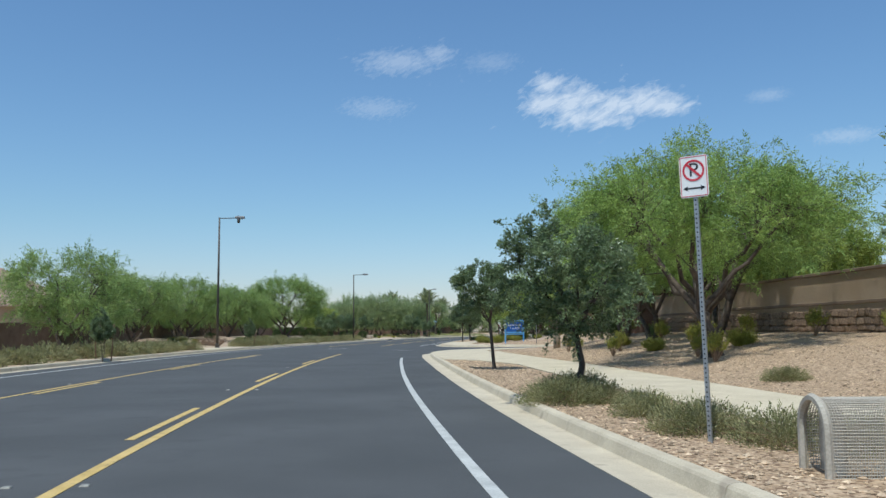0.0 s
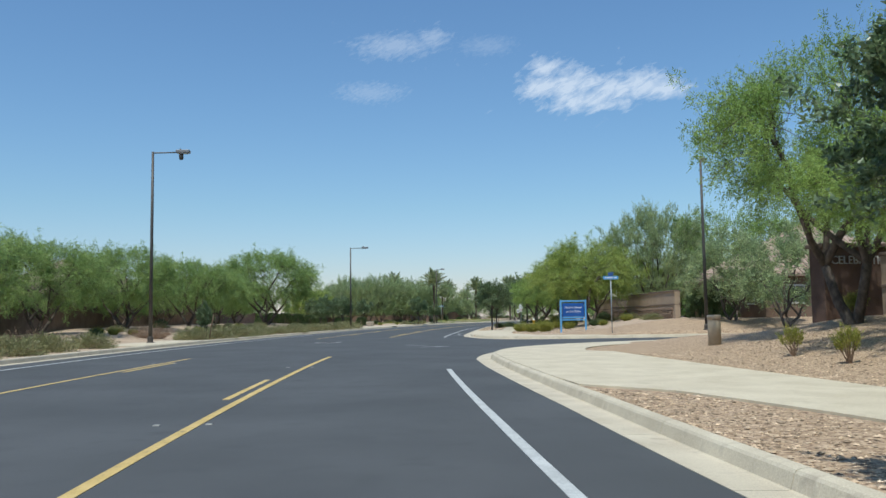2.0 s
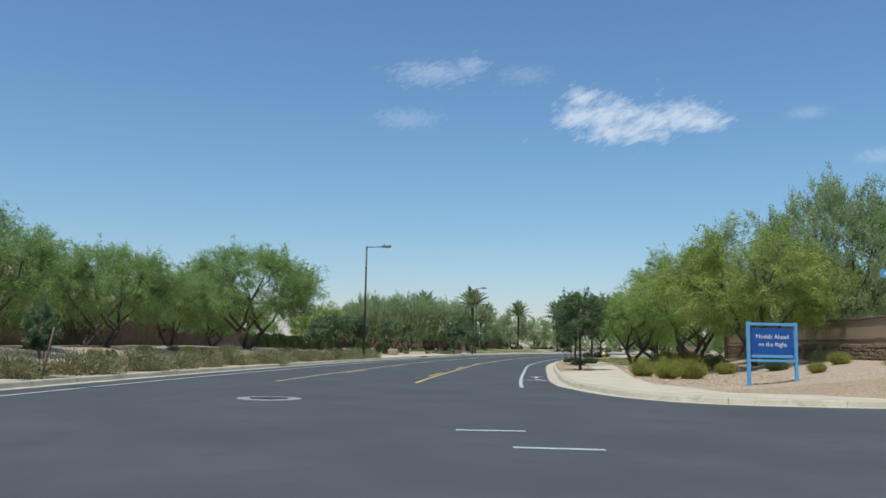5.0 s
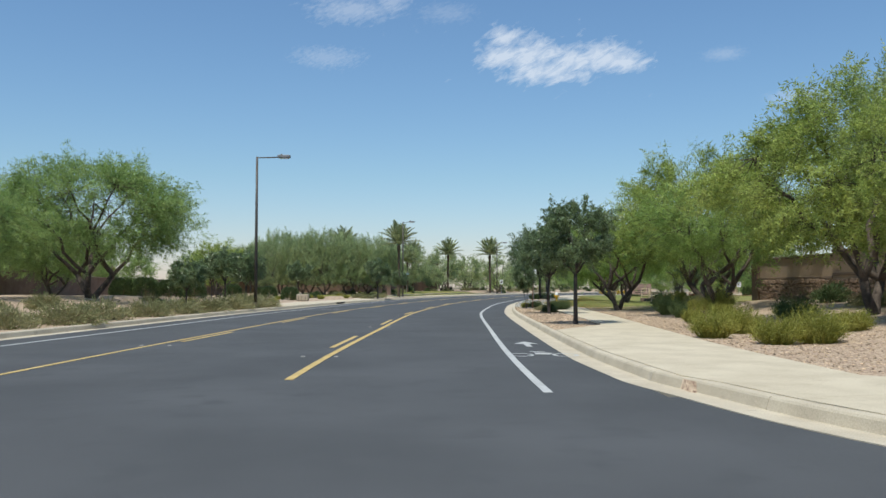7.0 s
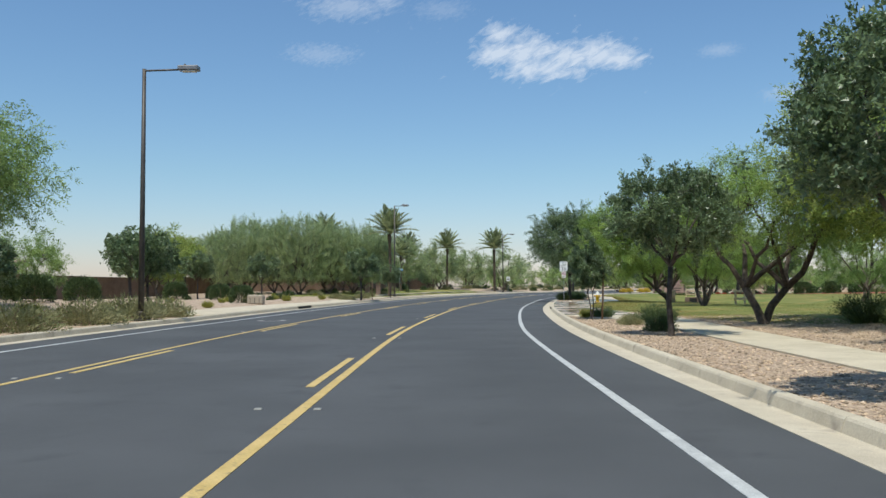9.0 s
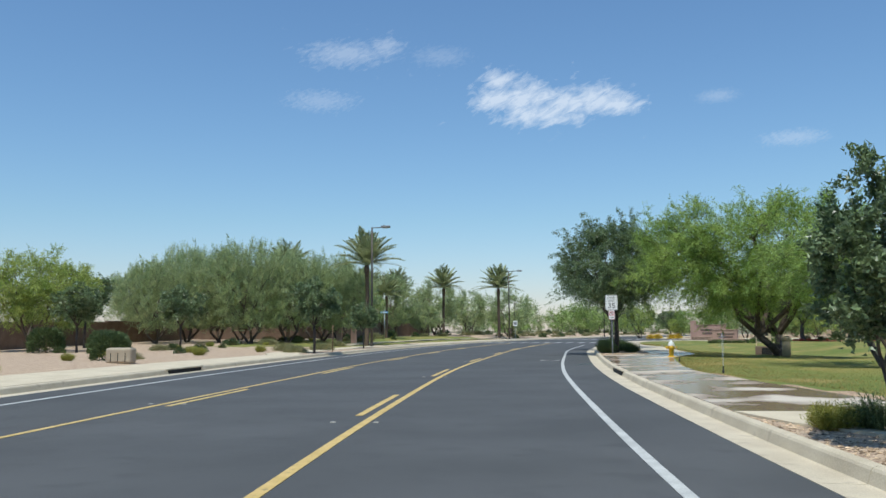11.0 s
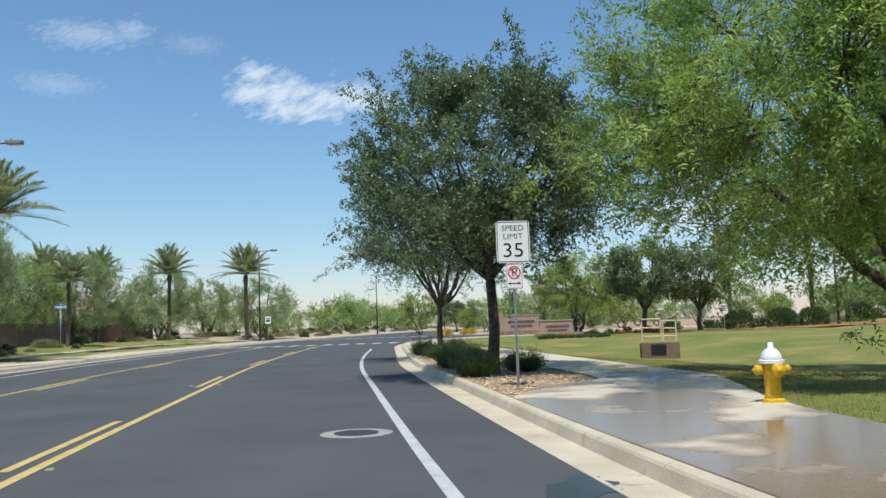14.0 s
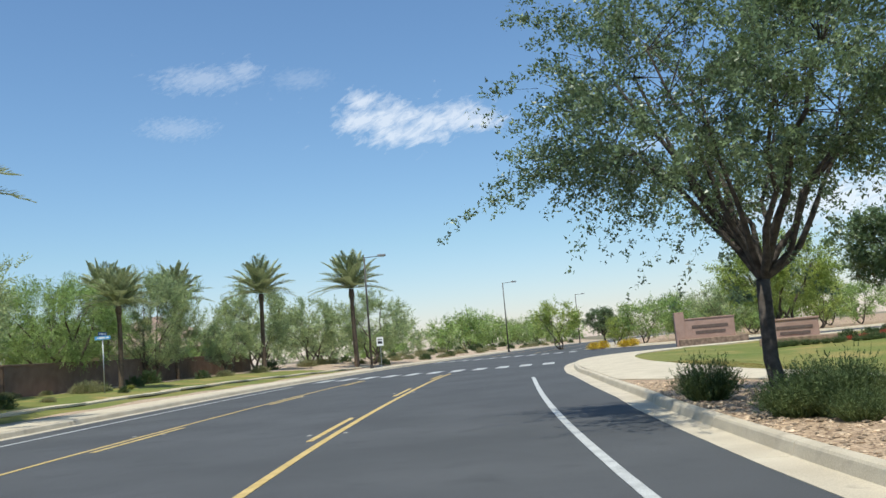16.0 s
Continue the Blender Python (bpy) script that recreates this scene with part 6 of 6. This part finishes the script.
# mesh guard over a valve, lying arched beside the kerb
gd = thing("backflow_guard", pose(4.93, -48.35, ground_z(5.2, -48.35), 0, 0, -4), "arched tan wire mesh guard cage beside shrubs", "utility cage")
arch = [(-0.26, 0.0)] + [(0.26 * math.cos(a), 0.36 + 0.26 * math.sin(a)) for a in np.linspace(math.pi, 0, 13)] + [(0.26, 0.0)]
bars = Shape()
for k in range(52):
    s_ = k * 0.022
    bars.tube([(s_, a, b) for a, b in arch], [0.0045] * len(arch), 4)
fine = resample(np.array(arch), 0.025)
for a, b in fine:
    bars.tube([(0, a, b), (1.12, a, b)], [0.0045, 0.0045], 4)
part("wire_mesh", bars.mesh("wire_mesh", WIRE_TAN), gd)
for xe in (0.0, 1.13):
    fr = Shape()
    fr.tube([(xe, a, b) for a, b in arch], [0.035] * len(arch), 6)
    part("end_hoop", fr.mesh("end_hoop", WIRE_TAN), gd)
part("end_panel", mesh("end_panel", [(0.14, a * 0.97, b * 0.97) for a, b in arch] + [(0.15, a * 0.97, b * 0.97) for a, b in arch], [tuple(range(len(arch))), tuple(range(2 * len(arch) - 1, len(arch) - 1, -1))], WIRE_TAN), gd)
# guard rails on a concrete headwall in the lawn basin
gz_ = ground_z(37.0, 112.8)
hw = thing("headwall", pose(37.0, 112.7, gz_, 0, 0, -28), "concrete drain headwall topped by pale pipe rails", "headwall")
# the concrete block takes dark wall brown to paint in the tree's shade
part("block", box("block", (1.9, 0.6, 0.9), BLOCK, (0, 0, -0.1), 0.03), hw)
grate = part("grate", box("grate", (0.75, 0.02, 0.55), HOLE, (-0.1, -0.302, 0.15), 0.0), hw, "dark drain grate")
for k in range(4):
    part("grate_bar", box("grate_bar", (0.75, 0.03, 0.025), IRON, (-0.1, -0.315, 0.21 + k * 0.13), 0.004), grate)
for xx, z0, z1 in ((-0.85, 0.85, 1.85), (0.1, 0.85, 2.0), (0.2, 0.85, 1.9), (0.85, 0.85, 1.9)):
    s_ = Shape()
    s_.tube([(xx, 0, z0), (xx, 0, z1)], [0.04, 0.04], 8)
    part("rail_post", s_.mesh("rail_post", PALE_WOOD), hw, "pale tan pipe post")
for xa, xb, zz in ((-0.85, 0.1, 1.98), (-0.85, 0.1, 1.55), (-0.85, 0.1, 1.1), (0.2, 0.8, 1.88), (0.2, 0.85, 1.5), (0.2, 0.85, 1.1)):
    s_ = Shape()
    s_.tube([(xa, 0, zz), (xb, 0, zz)], [0.038, 0.038], 8)
    part("rail", s_.mesh("rail", PALE_WOOD), hw, "pale tan pipe rail")
rl_ = thing("wooden_rail", pose(25.0, 76.6, ground_z(25.0, 76.6), 0, 0, -75), "low pale wooden guard rail on the lawn", "rail")
for xx in (-0.8, 0, 0.8):
    part("post", box("post", (0.09, 0.09, 0.95), PALE_WOOD, (xx, 0, -0.05), 0.01), rl_)
for zz in (0.28, 0.72):
    part("board", box("board", (1.75, 0.05, 0.13), PALE_WOOD, (0, -0.07, zz), 0.008), rl_)
# tree stakes
for x, y, h, ln in ((10.42, 57.35, 1.75, 2), (-12.9, -15.3, 1.5, -4), (-12.3, -15.0, 1.6, 3), (-11.4, 16.5, 1.5, 10), (-12.2, 18.0, 1.6, 0), (3.3, 101.2, 1.6, 0)):
    st = thing("tree_stake", pose(x, y, ground_z(x, y), 0, ln, 0), "weathered wooden tree stake in gravel", "stake", "tree stakes")
    part("pole", lathe("pole", [(0.035, -0.1), (0.032, h), (0.02, h + 0.02)], WOOD, 10), st)
for x, y, k in ((-12.6, -15.4, 0.75), (-11.8, 17.2, 0.75)):
    plant(OAKS[4], x, y, k, 30, "thin staked young tree beside the kerb")
# sprinkler heads, each with a thin jet of water breaking into drops
def sprinkler(x, y, vel, seed):
    sp = thing("sprinkler_head", pose(x, y, ground_z(x, y), 0, 0, 0), "small dark pop-up sprinkler head throwing a thin jet", "sprinkler", "sprinkler heads")
    part("riser", lathe("riser", [(0.03, -0.05), (0.03, 0.10), (0.018, 0.105), (0.018, 0.17), (0.026, 0.175), (0.026, 0.20)], SIGN_BLACK, 10), sp)
    r = np.random.RandomState(seed)
    n = 1500
    t = r.uniform(0, 0.75, n) ** 1.2
    fan = r.normal(size=n) * 0.06
    vel = np.array(vel)
    p = np.stack([(vel[0] + fan) * t, (vel[1] + fan * 0.6) * t, vel[2] * t - 4.9 * t**2], 1) + r.normal(size=(n, 3)) * (0.006 + 0.09 * t[:, None])
    p[:, 2] = np.maximum(p[:, 2], -0.16)
    d = np.stack([np.full(n, vel[0]), np.full(n, vel[1]), vel[2] - 9.8 * t], 1) * 0.006
    w_ = np.cross(d, rand_dirs(r, n))
    w_ = w_ / (np.linalg.norm(w_, axis=1)[:, None] + 1e-9) * r.uniform(0.0012, 0.0025, (n, 1))
    jet = Shape()
    jet.blades(p, d, w_)
    tagged(part("water_jet", jet.mesh("water_jet", WATER), sp, "fine jet of water breaking into drops", pose(0, 0, 0.2)), kind="stuff")


sprinkler(17.1, 80.9, (-0.9, 0.9, 3.5), 77)
sprinkler(15.0, 72.4, (0.2, 0.4, 4.2), 78)
# run-off that has crept over the gutter onto the asphalt
def damp(name, line, label):
    """A thin film of water with an uneven edge about a line of (x, y, half width)."""
    r = random.Random(12)
    p = resample(np.array([q[:2] for q in line]), 0.08)
    wd = np.interp(np.linspace(0, 1, len(p)), np.linspace(0, 1, len(line)), [q[2] for q in line])
    nn2 = normals(p)
    a = [(*(p[i] + nn2[i] * wd[i] * r.uniform(0.75, 1.25)), 0.0045) for i in range(len(p))]
    b = [(*(p[i] - nn2[i] * wd[i] * r.uniform(0.75, 1.25)), 0.0045) for i in range(len(p))]
    n = len(p)
    tagged(new(name, mesh(name, a + b, [(i, i + 1, n + i + 1, n + i) for i in range(n - 1)], DAMP)), label, "puddle", kind="structure")


damp("damp_patch", [(14.35, 83.45, 0.05), (14.1, 83.0, 0.28), (13.75, 82.65, 0.2), (13.35, 82.4, 0.03)], "dark damp run-off from the sprinklers on the asphalt")
# kerb inlets
for y, o in ((76.4, float(lip_r(76.4)) + 0.48), (77.2, float(lip_l(77.2)) - 0.48)):
    dr = thing("kerb_inlet", lane_frame(y, o), "dark storm drain inlet in the kerb face", "storm drain", "storm drains")
    part("mouth", box("mouth", (0.12, 2.7, 0.12), HOLE, (0, 0, 0.006), 0.006), dr)
    part("lintel", box("lintel", (0.18, 3.0, 0.045), KERB, (0.03 if o > 0 else -0.03, 0, 0.128), 0.012), dr)
for x, y, z_ in ((3.3, 127.0, 0.0), (4.6, 128.4, 0.0)):
    pl = thing("stone_pillar", pose(x, y, ground_z(x, y)), "square tan stone pillar beside the far path", "pillar", "stone pillars")
    part("shaft", box("shaft", (0.55, 0.55, 1.5), MONUMENT, (0, 0, -0.1), 0.03), pl)
    part("cap", box("cap", (0.68, 0.68, 0.12), CAP, (0, 0, 1.402), 0.02), pl)


# ---- park monuments ----
def monument(x, y, turn, w_, h, tower, label):
    g_ = ground_z(x, y)
    root = thing("park_monument", pose(x, y, g_, 0, 0, turn), label, "sign wall", "park monuments")
    part("slab", box("slab", (w_, 0.5, h + 0.2), MONUMENT, (0, 0, -0.2), 0.03), root)
    part("coping", box("coping", (w_ + 0.1, 0.6, 0.1), MONUMENT, (0, 0, h + 0.002), 0.02), root)
    part("plinth", box("plinth", (w_ + 1.2, 0.9, 0.55), FIELDSTONE, (0.2, -0.25, -0.2), 0.05), root)
    if tower:
        part("tower", box("tower", (0.7, 0.75, h + 0.8), MONUMENT, (-w_ / 2 - 0.2, 0, -0.2), 0.03), root)
    for k, (a, b) in enumerate(((0.62, 0.70), (0.38, 0.58))):
        part("lettering_bar", box("lettering_bar", (w_ * b, 0.03, h * 0.13), LETTER, (0.1, -0.262, h * a), 0.004), root, "dark row of raised lettering")
    return root


monument(49.2, 151.2, -24, 3.7, 1.75, True, "pink sandstone park monument wall with a corner tower")
monument(42.9, 133.2, -38, 2.5, 1.2, False, "pink sandstone park monument wall with raised lettering")

# ---- loose stones, twigs and grass ----
def stones(name, spots, label, n, lo, hi, mat, seed):
    r = np.random.RandomState(seed)
    base = np.array([(1, 0, 0), (0, 1, 0), (-1, 0, 0), (0, -1, 0), (0, 0, 0.8), (0, 0, -0.6)], float)
    tri = np.array([(0, 1, 4), (1, 2, 4), (2, 3, 4), (3, 0, 4), (1, 0, 5), (2, 1, 5), (3, 2, 5), (0, 3, 5)])
    xy = spots(r, n)
    n = len(xy)
    z = lay(xy[:, 0], xy[:, 1])
    s = r.uniform(lo, hi, n) * r.choice([0.6, 1.0, 1.5], n, p=[0.5, 0.4, 0.1])
    a = r.uniform(0, 6.28, n)
    v = base[None] * np.stack([s * r.uniform(0.7, 1.5, n), s, s * r.uniform(0.5, 0.9, n)], 1)[:, None] * r.uniform(0.7, 1.25, (n, 6, 1))
    c_, s_ = np.cos(a)[:, None], np.sin(a)[:, None]
    v = np.stack([v[..., 0] * c_ - v[..., 1] * s_ + xy[:, :1], v[..., 0] * s_ + v[..., 1] * c_ + xy[:, 1:], v[..., 2] + (z + s * 0.25)[:, None]], -1)
    f = (tri[None] + (np.arange(n) * 6)[:, None, None]).reshape(-1, 3)
    tagged(new(name, mesh(name, v.reshape(-1, 3).tolist(), f.tolist(), mat)), label, "gravel", kind="stuff")


def in_beds(y0, y1, a, b, path_a=None, path_b=None):
    def spots(r, n):
        y = r.uniform(y0, y1, n)
        o = lip_r(y) + 0.65 + (r.uniform(0, 1, n) ** 1.3) * (b - a) + a
        x, q = at(y, o)
        keep = ~in_street(x, q, 0.9)
        if path_a is not None:
            keep &= (o < path_a(y)) | (o > path_b(y))
        return np.stack([x, q], 1)[keep]
    return spots


stones("gravel_stones", in_beds(-52, -9, 0, 10, lambda y: np.interp(y, [-110, -26, -22, -20], [7.55, 7.6, 6.8, 5.0]), lambda y: np.interp(y, [-110, -27, -18, -8], [9.9, 10.3, 9.8, 9.3])), "loose tan and brown gravel stones", 48000, 0.012, 0.029, STONE, 3)
stones("gravel_stones", in_beds(21, 62, 0, 8, lambda y: np.interp(y, [20, 33, 36.5, 57, 61.5], [0, 5.6, 7.3, 7.5, 5.6]), lambda y: np.interp(y, [20, 27, 38, 44, 58, 62], [8.1, 8.2, 8.8, 9.2, 9.6, 9.6])), "loose pink and tan gravel stones", 36000, 0.012, 0.029, STONE, 4)
stones("gravel_stones", in_beds(91, 116, 0, 2.2), "loose tan gravel stones and litter in a kerb bed", 4500, 0.02, 0.04, STONE, 5)


def lawn(seed, n, y0, y1, a, b, mat=BLADE, label="short watered lawn grass, partly dry and yellow"):
    r = np.random.RandomState(seed)
    y = r.uniform(y0, y1, n)
    lo = np.interp(y, [46, 52, 60, 68, 75, 78, 88, 93, 110, 118, 126, 134], [14.5, 12.0, 9.8, 8.8, 7.6, 7.8, 8.8, 10.5, 10.6, 9.7, 9.3, 9.3])
    o = lo + (r.uniform(0, 1, n) ** 1.5) * (b - a) + a
    x, q = at(y, o)
    keep = ~in_street(x, q, 3.5)
    x, q, n = x[keep], q[keep], int(keep.sum())
    p = np.stack([x, q, lay(x, q) - 0.005], 1)
    u = rand_dirs(r, n) * 0.03 + np.array([0, 0, 1]) * r.uniform(0.012, 0.032, (n, 1))
    w_ = np.cross(u, rand_dirs(r, n))
    w_ = w_ / (np.linalg.norm(w_, axis=1)[:, None] + 1e-9) * 0.006
    v = np.stack([p - w_, p + w_, p + u], 1).reshape(-1, 3)
    tagged(new("lawn_grass", mesh("lawn_grass", v.tolist(), np.arange(3 * n).reshape(-1, 3).tolist(), mat)), label, "grass", kind="stuff")


lawn(8, 110000, 54, 128, 0.0, 16)
lawn(9, 45000, 56, 128, 0.0, 2.6, DRY_BLADE, "dry yellow-brown grass along the path")

stone_face(w1, 16.5, -34, 16.07, -8.0, 0.95, 0.95, 1, 1)
stone_face(w2, 18.17, 20.9, 19.0, 46.0, 0.75, 0.92, 1, 2)

# ---- clouds, far off ----
def cloud(az, el, w_, h, seed, strength, cut, label, blobs=((0, 0, 0.9, 0.8),)):
    """A thin cloud sheet high and far away, torn by noise towards its edges."""
    d = 4200.0
    eye = Vector((6, 30, 1.3))
    dirn = Vector((math.sin(radians(az)) * math.cos(radians(el)), math.cos(radians(az)) * math.cos(radians(el)), math.sin(radians(el))))
    c = eye + dirn * d
    m = bpy.data.materials.new("cloud_vapour")
    m.use_nodes = True
    n, l = m.node_tree.nodes, m.node_tree.links
    n.remove(n["Principled BSDF"])
    W, H = d * math.tan(radians(w_ / 2)) * 1.3, d * math.tan(radians(h / 2)) * 1.3
    co_ = n.new("ShaderNodeTexCoord")
    iso = n.new("ShaderNodeVectorMath")
    iso.operation = "MULTIPLY"
    iso.inputs[1].default_value = (W / H, 1, 0)
    l.new(co_.outputs["UV"], iso.inputs[0])
    grains = []
    for size_, stretch, rough_, turn_ in ((1.6, 1.0, 0.6, 0), (6.0, 2.2, 0.62, 26)):
        mp = n.new("ShaderNodeMapping")
        mp.vector_type = "TEXTURE"
        mp.inputs["Location"].default_value = (seed * 3.7, seed * 1.3, 0)
        mp.inputs["Scale"].default_value = (stretch, 0.9, 1.0)
        mp.inputs["Rotation"].default_value = (0, 0, radians(turn_))
        l.new(iso.outputs[0], mp.inputs["Vector"])
        t = n.new("ShaderNodeTexNoise")
        t.inputs["Scale"].default_value, t.inputs["Detail"].default_value, t.inputs["Roughness"].default_value, t.inputs["Distortion"].default_value = size_, 7, rough_, 0.5
        l.new(mp.outputs[0], t.inputs["Vector"])
        grains.append(t.outputs["Fac"])
    body = None
    for bu, bv, ru, rv in blobs:
        mp = n.new("ShaderNodeMapping")
        mp.vector_type = "TEXTURE"
        mp.inputs["Location"].default_value, mp.inputs["Scale"].default_value = (bu / 1.3, bv / 1.3, 0), (ru / 1.3, rv / 1.3, 1)
        l.new(co_.outputs["UV"], mp.inputs["Vector"])
        ln = n.new("ShaderNodeVectorMath")
        ln.operation = "LENGTH"
        l.new(mp.outputs[0], ln.inputs[0])
        fall = n.new("ShaderNodeMapRange")
        fall.inputs["From Min"].default_value, fall.inputs["From Max"].default_value = 0.0, 1.6
        fall.inputs["To Min"].default_value, fall.inputs["To Max"].default_value = 1.0, -0.6
        l.new(ln.outputs["Value"], fall.inputs["Value"])
        out = fall.outputs["Result"]
        if body is not None:
            mxm = n.new("ShaderNodeMath")
            mxm.operation = "SMOOTH_MAX"
            mxm.inputs[2].default_value = 0.15
            l.new(body, mxm.inputs[0]), l.new(out, mxm.inputs[1])
            out = mxm.outputs[0]
        body = out
    for fac, amount in zip(grains, (0.9, 2.4)):
        ma = n.new("ShaderNodeMath")
        ma.operation = "MULTIPLY_ADD"
        ma.inputs[1].default_value = amount
        l.new(fac, ma.inputs[0]), l.new(body, ma.inputs[2])
        body = ma.outputs[0]
    dens = n.new("ShaderNodeMapRange")
    dens.inputs["From Min"].default_value, dens.inputs["From Max"].default_value = cut, cut + 1.0
    dens.inputs["To Max"].default_value = strength
    l.new(body, dens.inputs["Value"])
    # the cloud's sunlit white is put in as emission, without taking sunlight
    em, tr, mx = n.new("ShaderNodeEmission"), n.new("ShaderNodeBsdfTransparent"), n.new("ShaderNodeMixShader")
    em.inputs["Color"].default_value = (0.80, 0.83, 0.90, 1)
    em.inputs["Strength"].default_value = 0.92
    l.new(dens.outputs["Result"], mx.inputs[0]), l.new(tr.outputs[0], mx.inputs[1]), l.new(em.outputs[0], mx.inputs[2])
    l.new(mx.outputs[0], n["Material Output"].inputs["Surface"])
    me = mesh("cloud", [(-W, -H, 0), (W, -H, 0), (W, H, 0), (-W, H, 0)], [(0, 1, 2, 3)], m)
    uv = me.uv_layers.new(name="uv")
    for k, q in enumerate(((1, -1), (-1, -1), (-1, 1), (1, 1))):
        uv.data[k].uv = q
    ob = new("cloud", me)
    ob.matrix_basis = look(c, eye) 
    tagged(ob, label, "cloud", kind="structure")


MAIN = ((-0.55, 0.55, 0.2, 0.42), (-0.62, -0.02, 0.3, 0.42), (-0.3, 0.02, 0.45, 0.6), (-0.12, -0.5, 0.5, 0.42), (0.2, -0.18, 0.42, 0.55), (0.5, -0.1, 0.38, 0.5), (0.74, -0.3, 0.3, 0.3))
cloud(13.5, 15.6, 11.9, 4.5, 1, 0.70, 1.55, "bright torn white cloud in a blue sky", MAIN)
cloud(0.2, 18.6, 7.5, 2.8, 2, 0.30, 1.45, "thin faint cloud wisp in a blue sky", ((-0.2, -0.1, 0.7, 0.6), (0.5, 0.3, 0.3, 0.5)))
cloud(-2.3, 15.4, 4.8, 1.6, 3, 0.20, 1.40, "thin faint cloud wisp in a blue sky")
cloud(29, 12.0, 4.0, 1.2, 4, 0.25, 1.40, "thin faint cloud wisp in a blue sky")
cloud(24.5, 15.0, 2.6, 1.0, 5, 0.2, 1.40, "thin faint cloud wisp in a blue sky")
cloud(6.0, 18.4, 4.0, 1.6, 7, 0.14, 1.45, "thin faint cloud wisp in a blue sky")
cloud(40, 7.0, 14.0, 4.0, 6, 0.8, 1.40, "low white cloud bank near the horizon")

drop_protos(DIST + [SOFT_BIG, BED, BIG_MESQ, OAK_MID, OAK_FAR] + MIDS + SAGE_FAR + FARS + MESQ + YELL + ACAC + OAKS + PALMS + SAGE + LIME + DARK + [BALL, GOLD, REDF, BRUSH, TWIGGY])
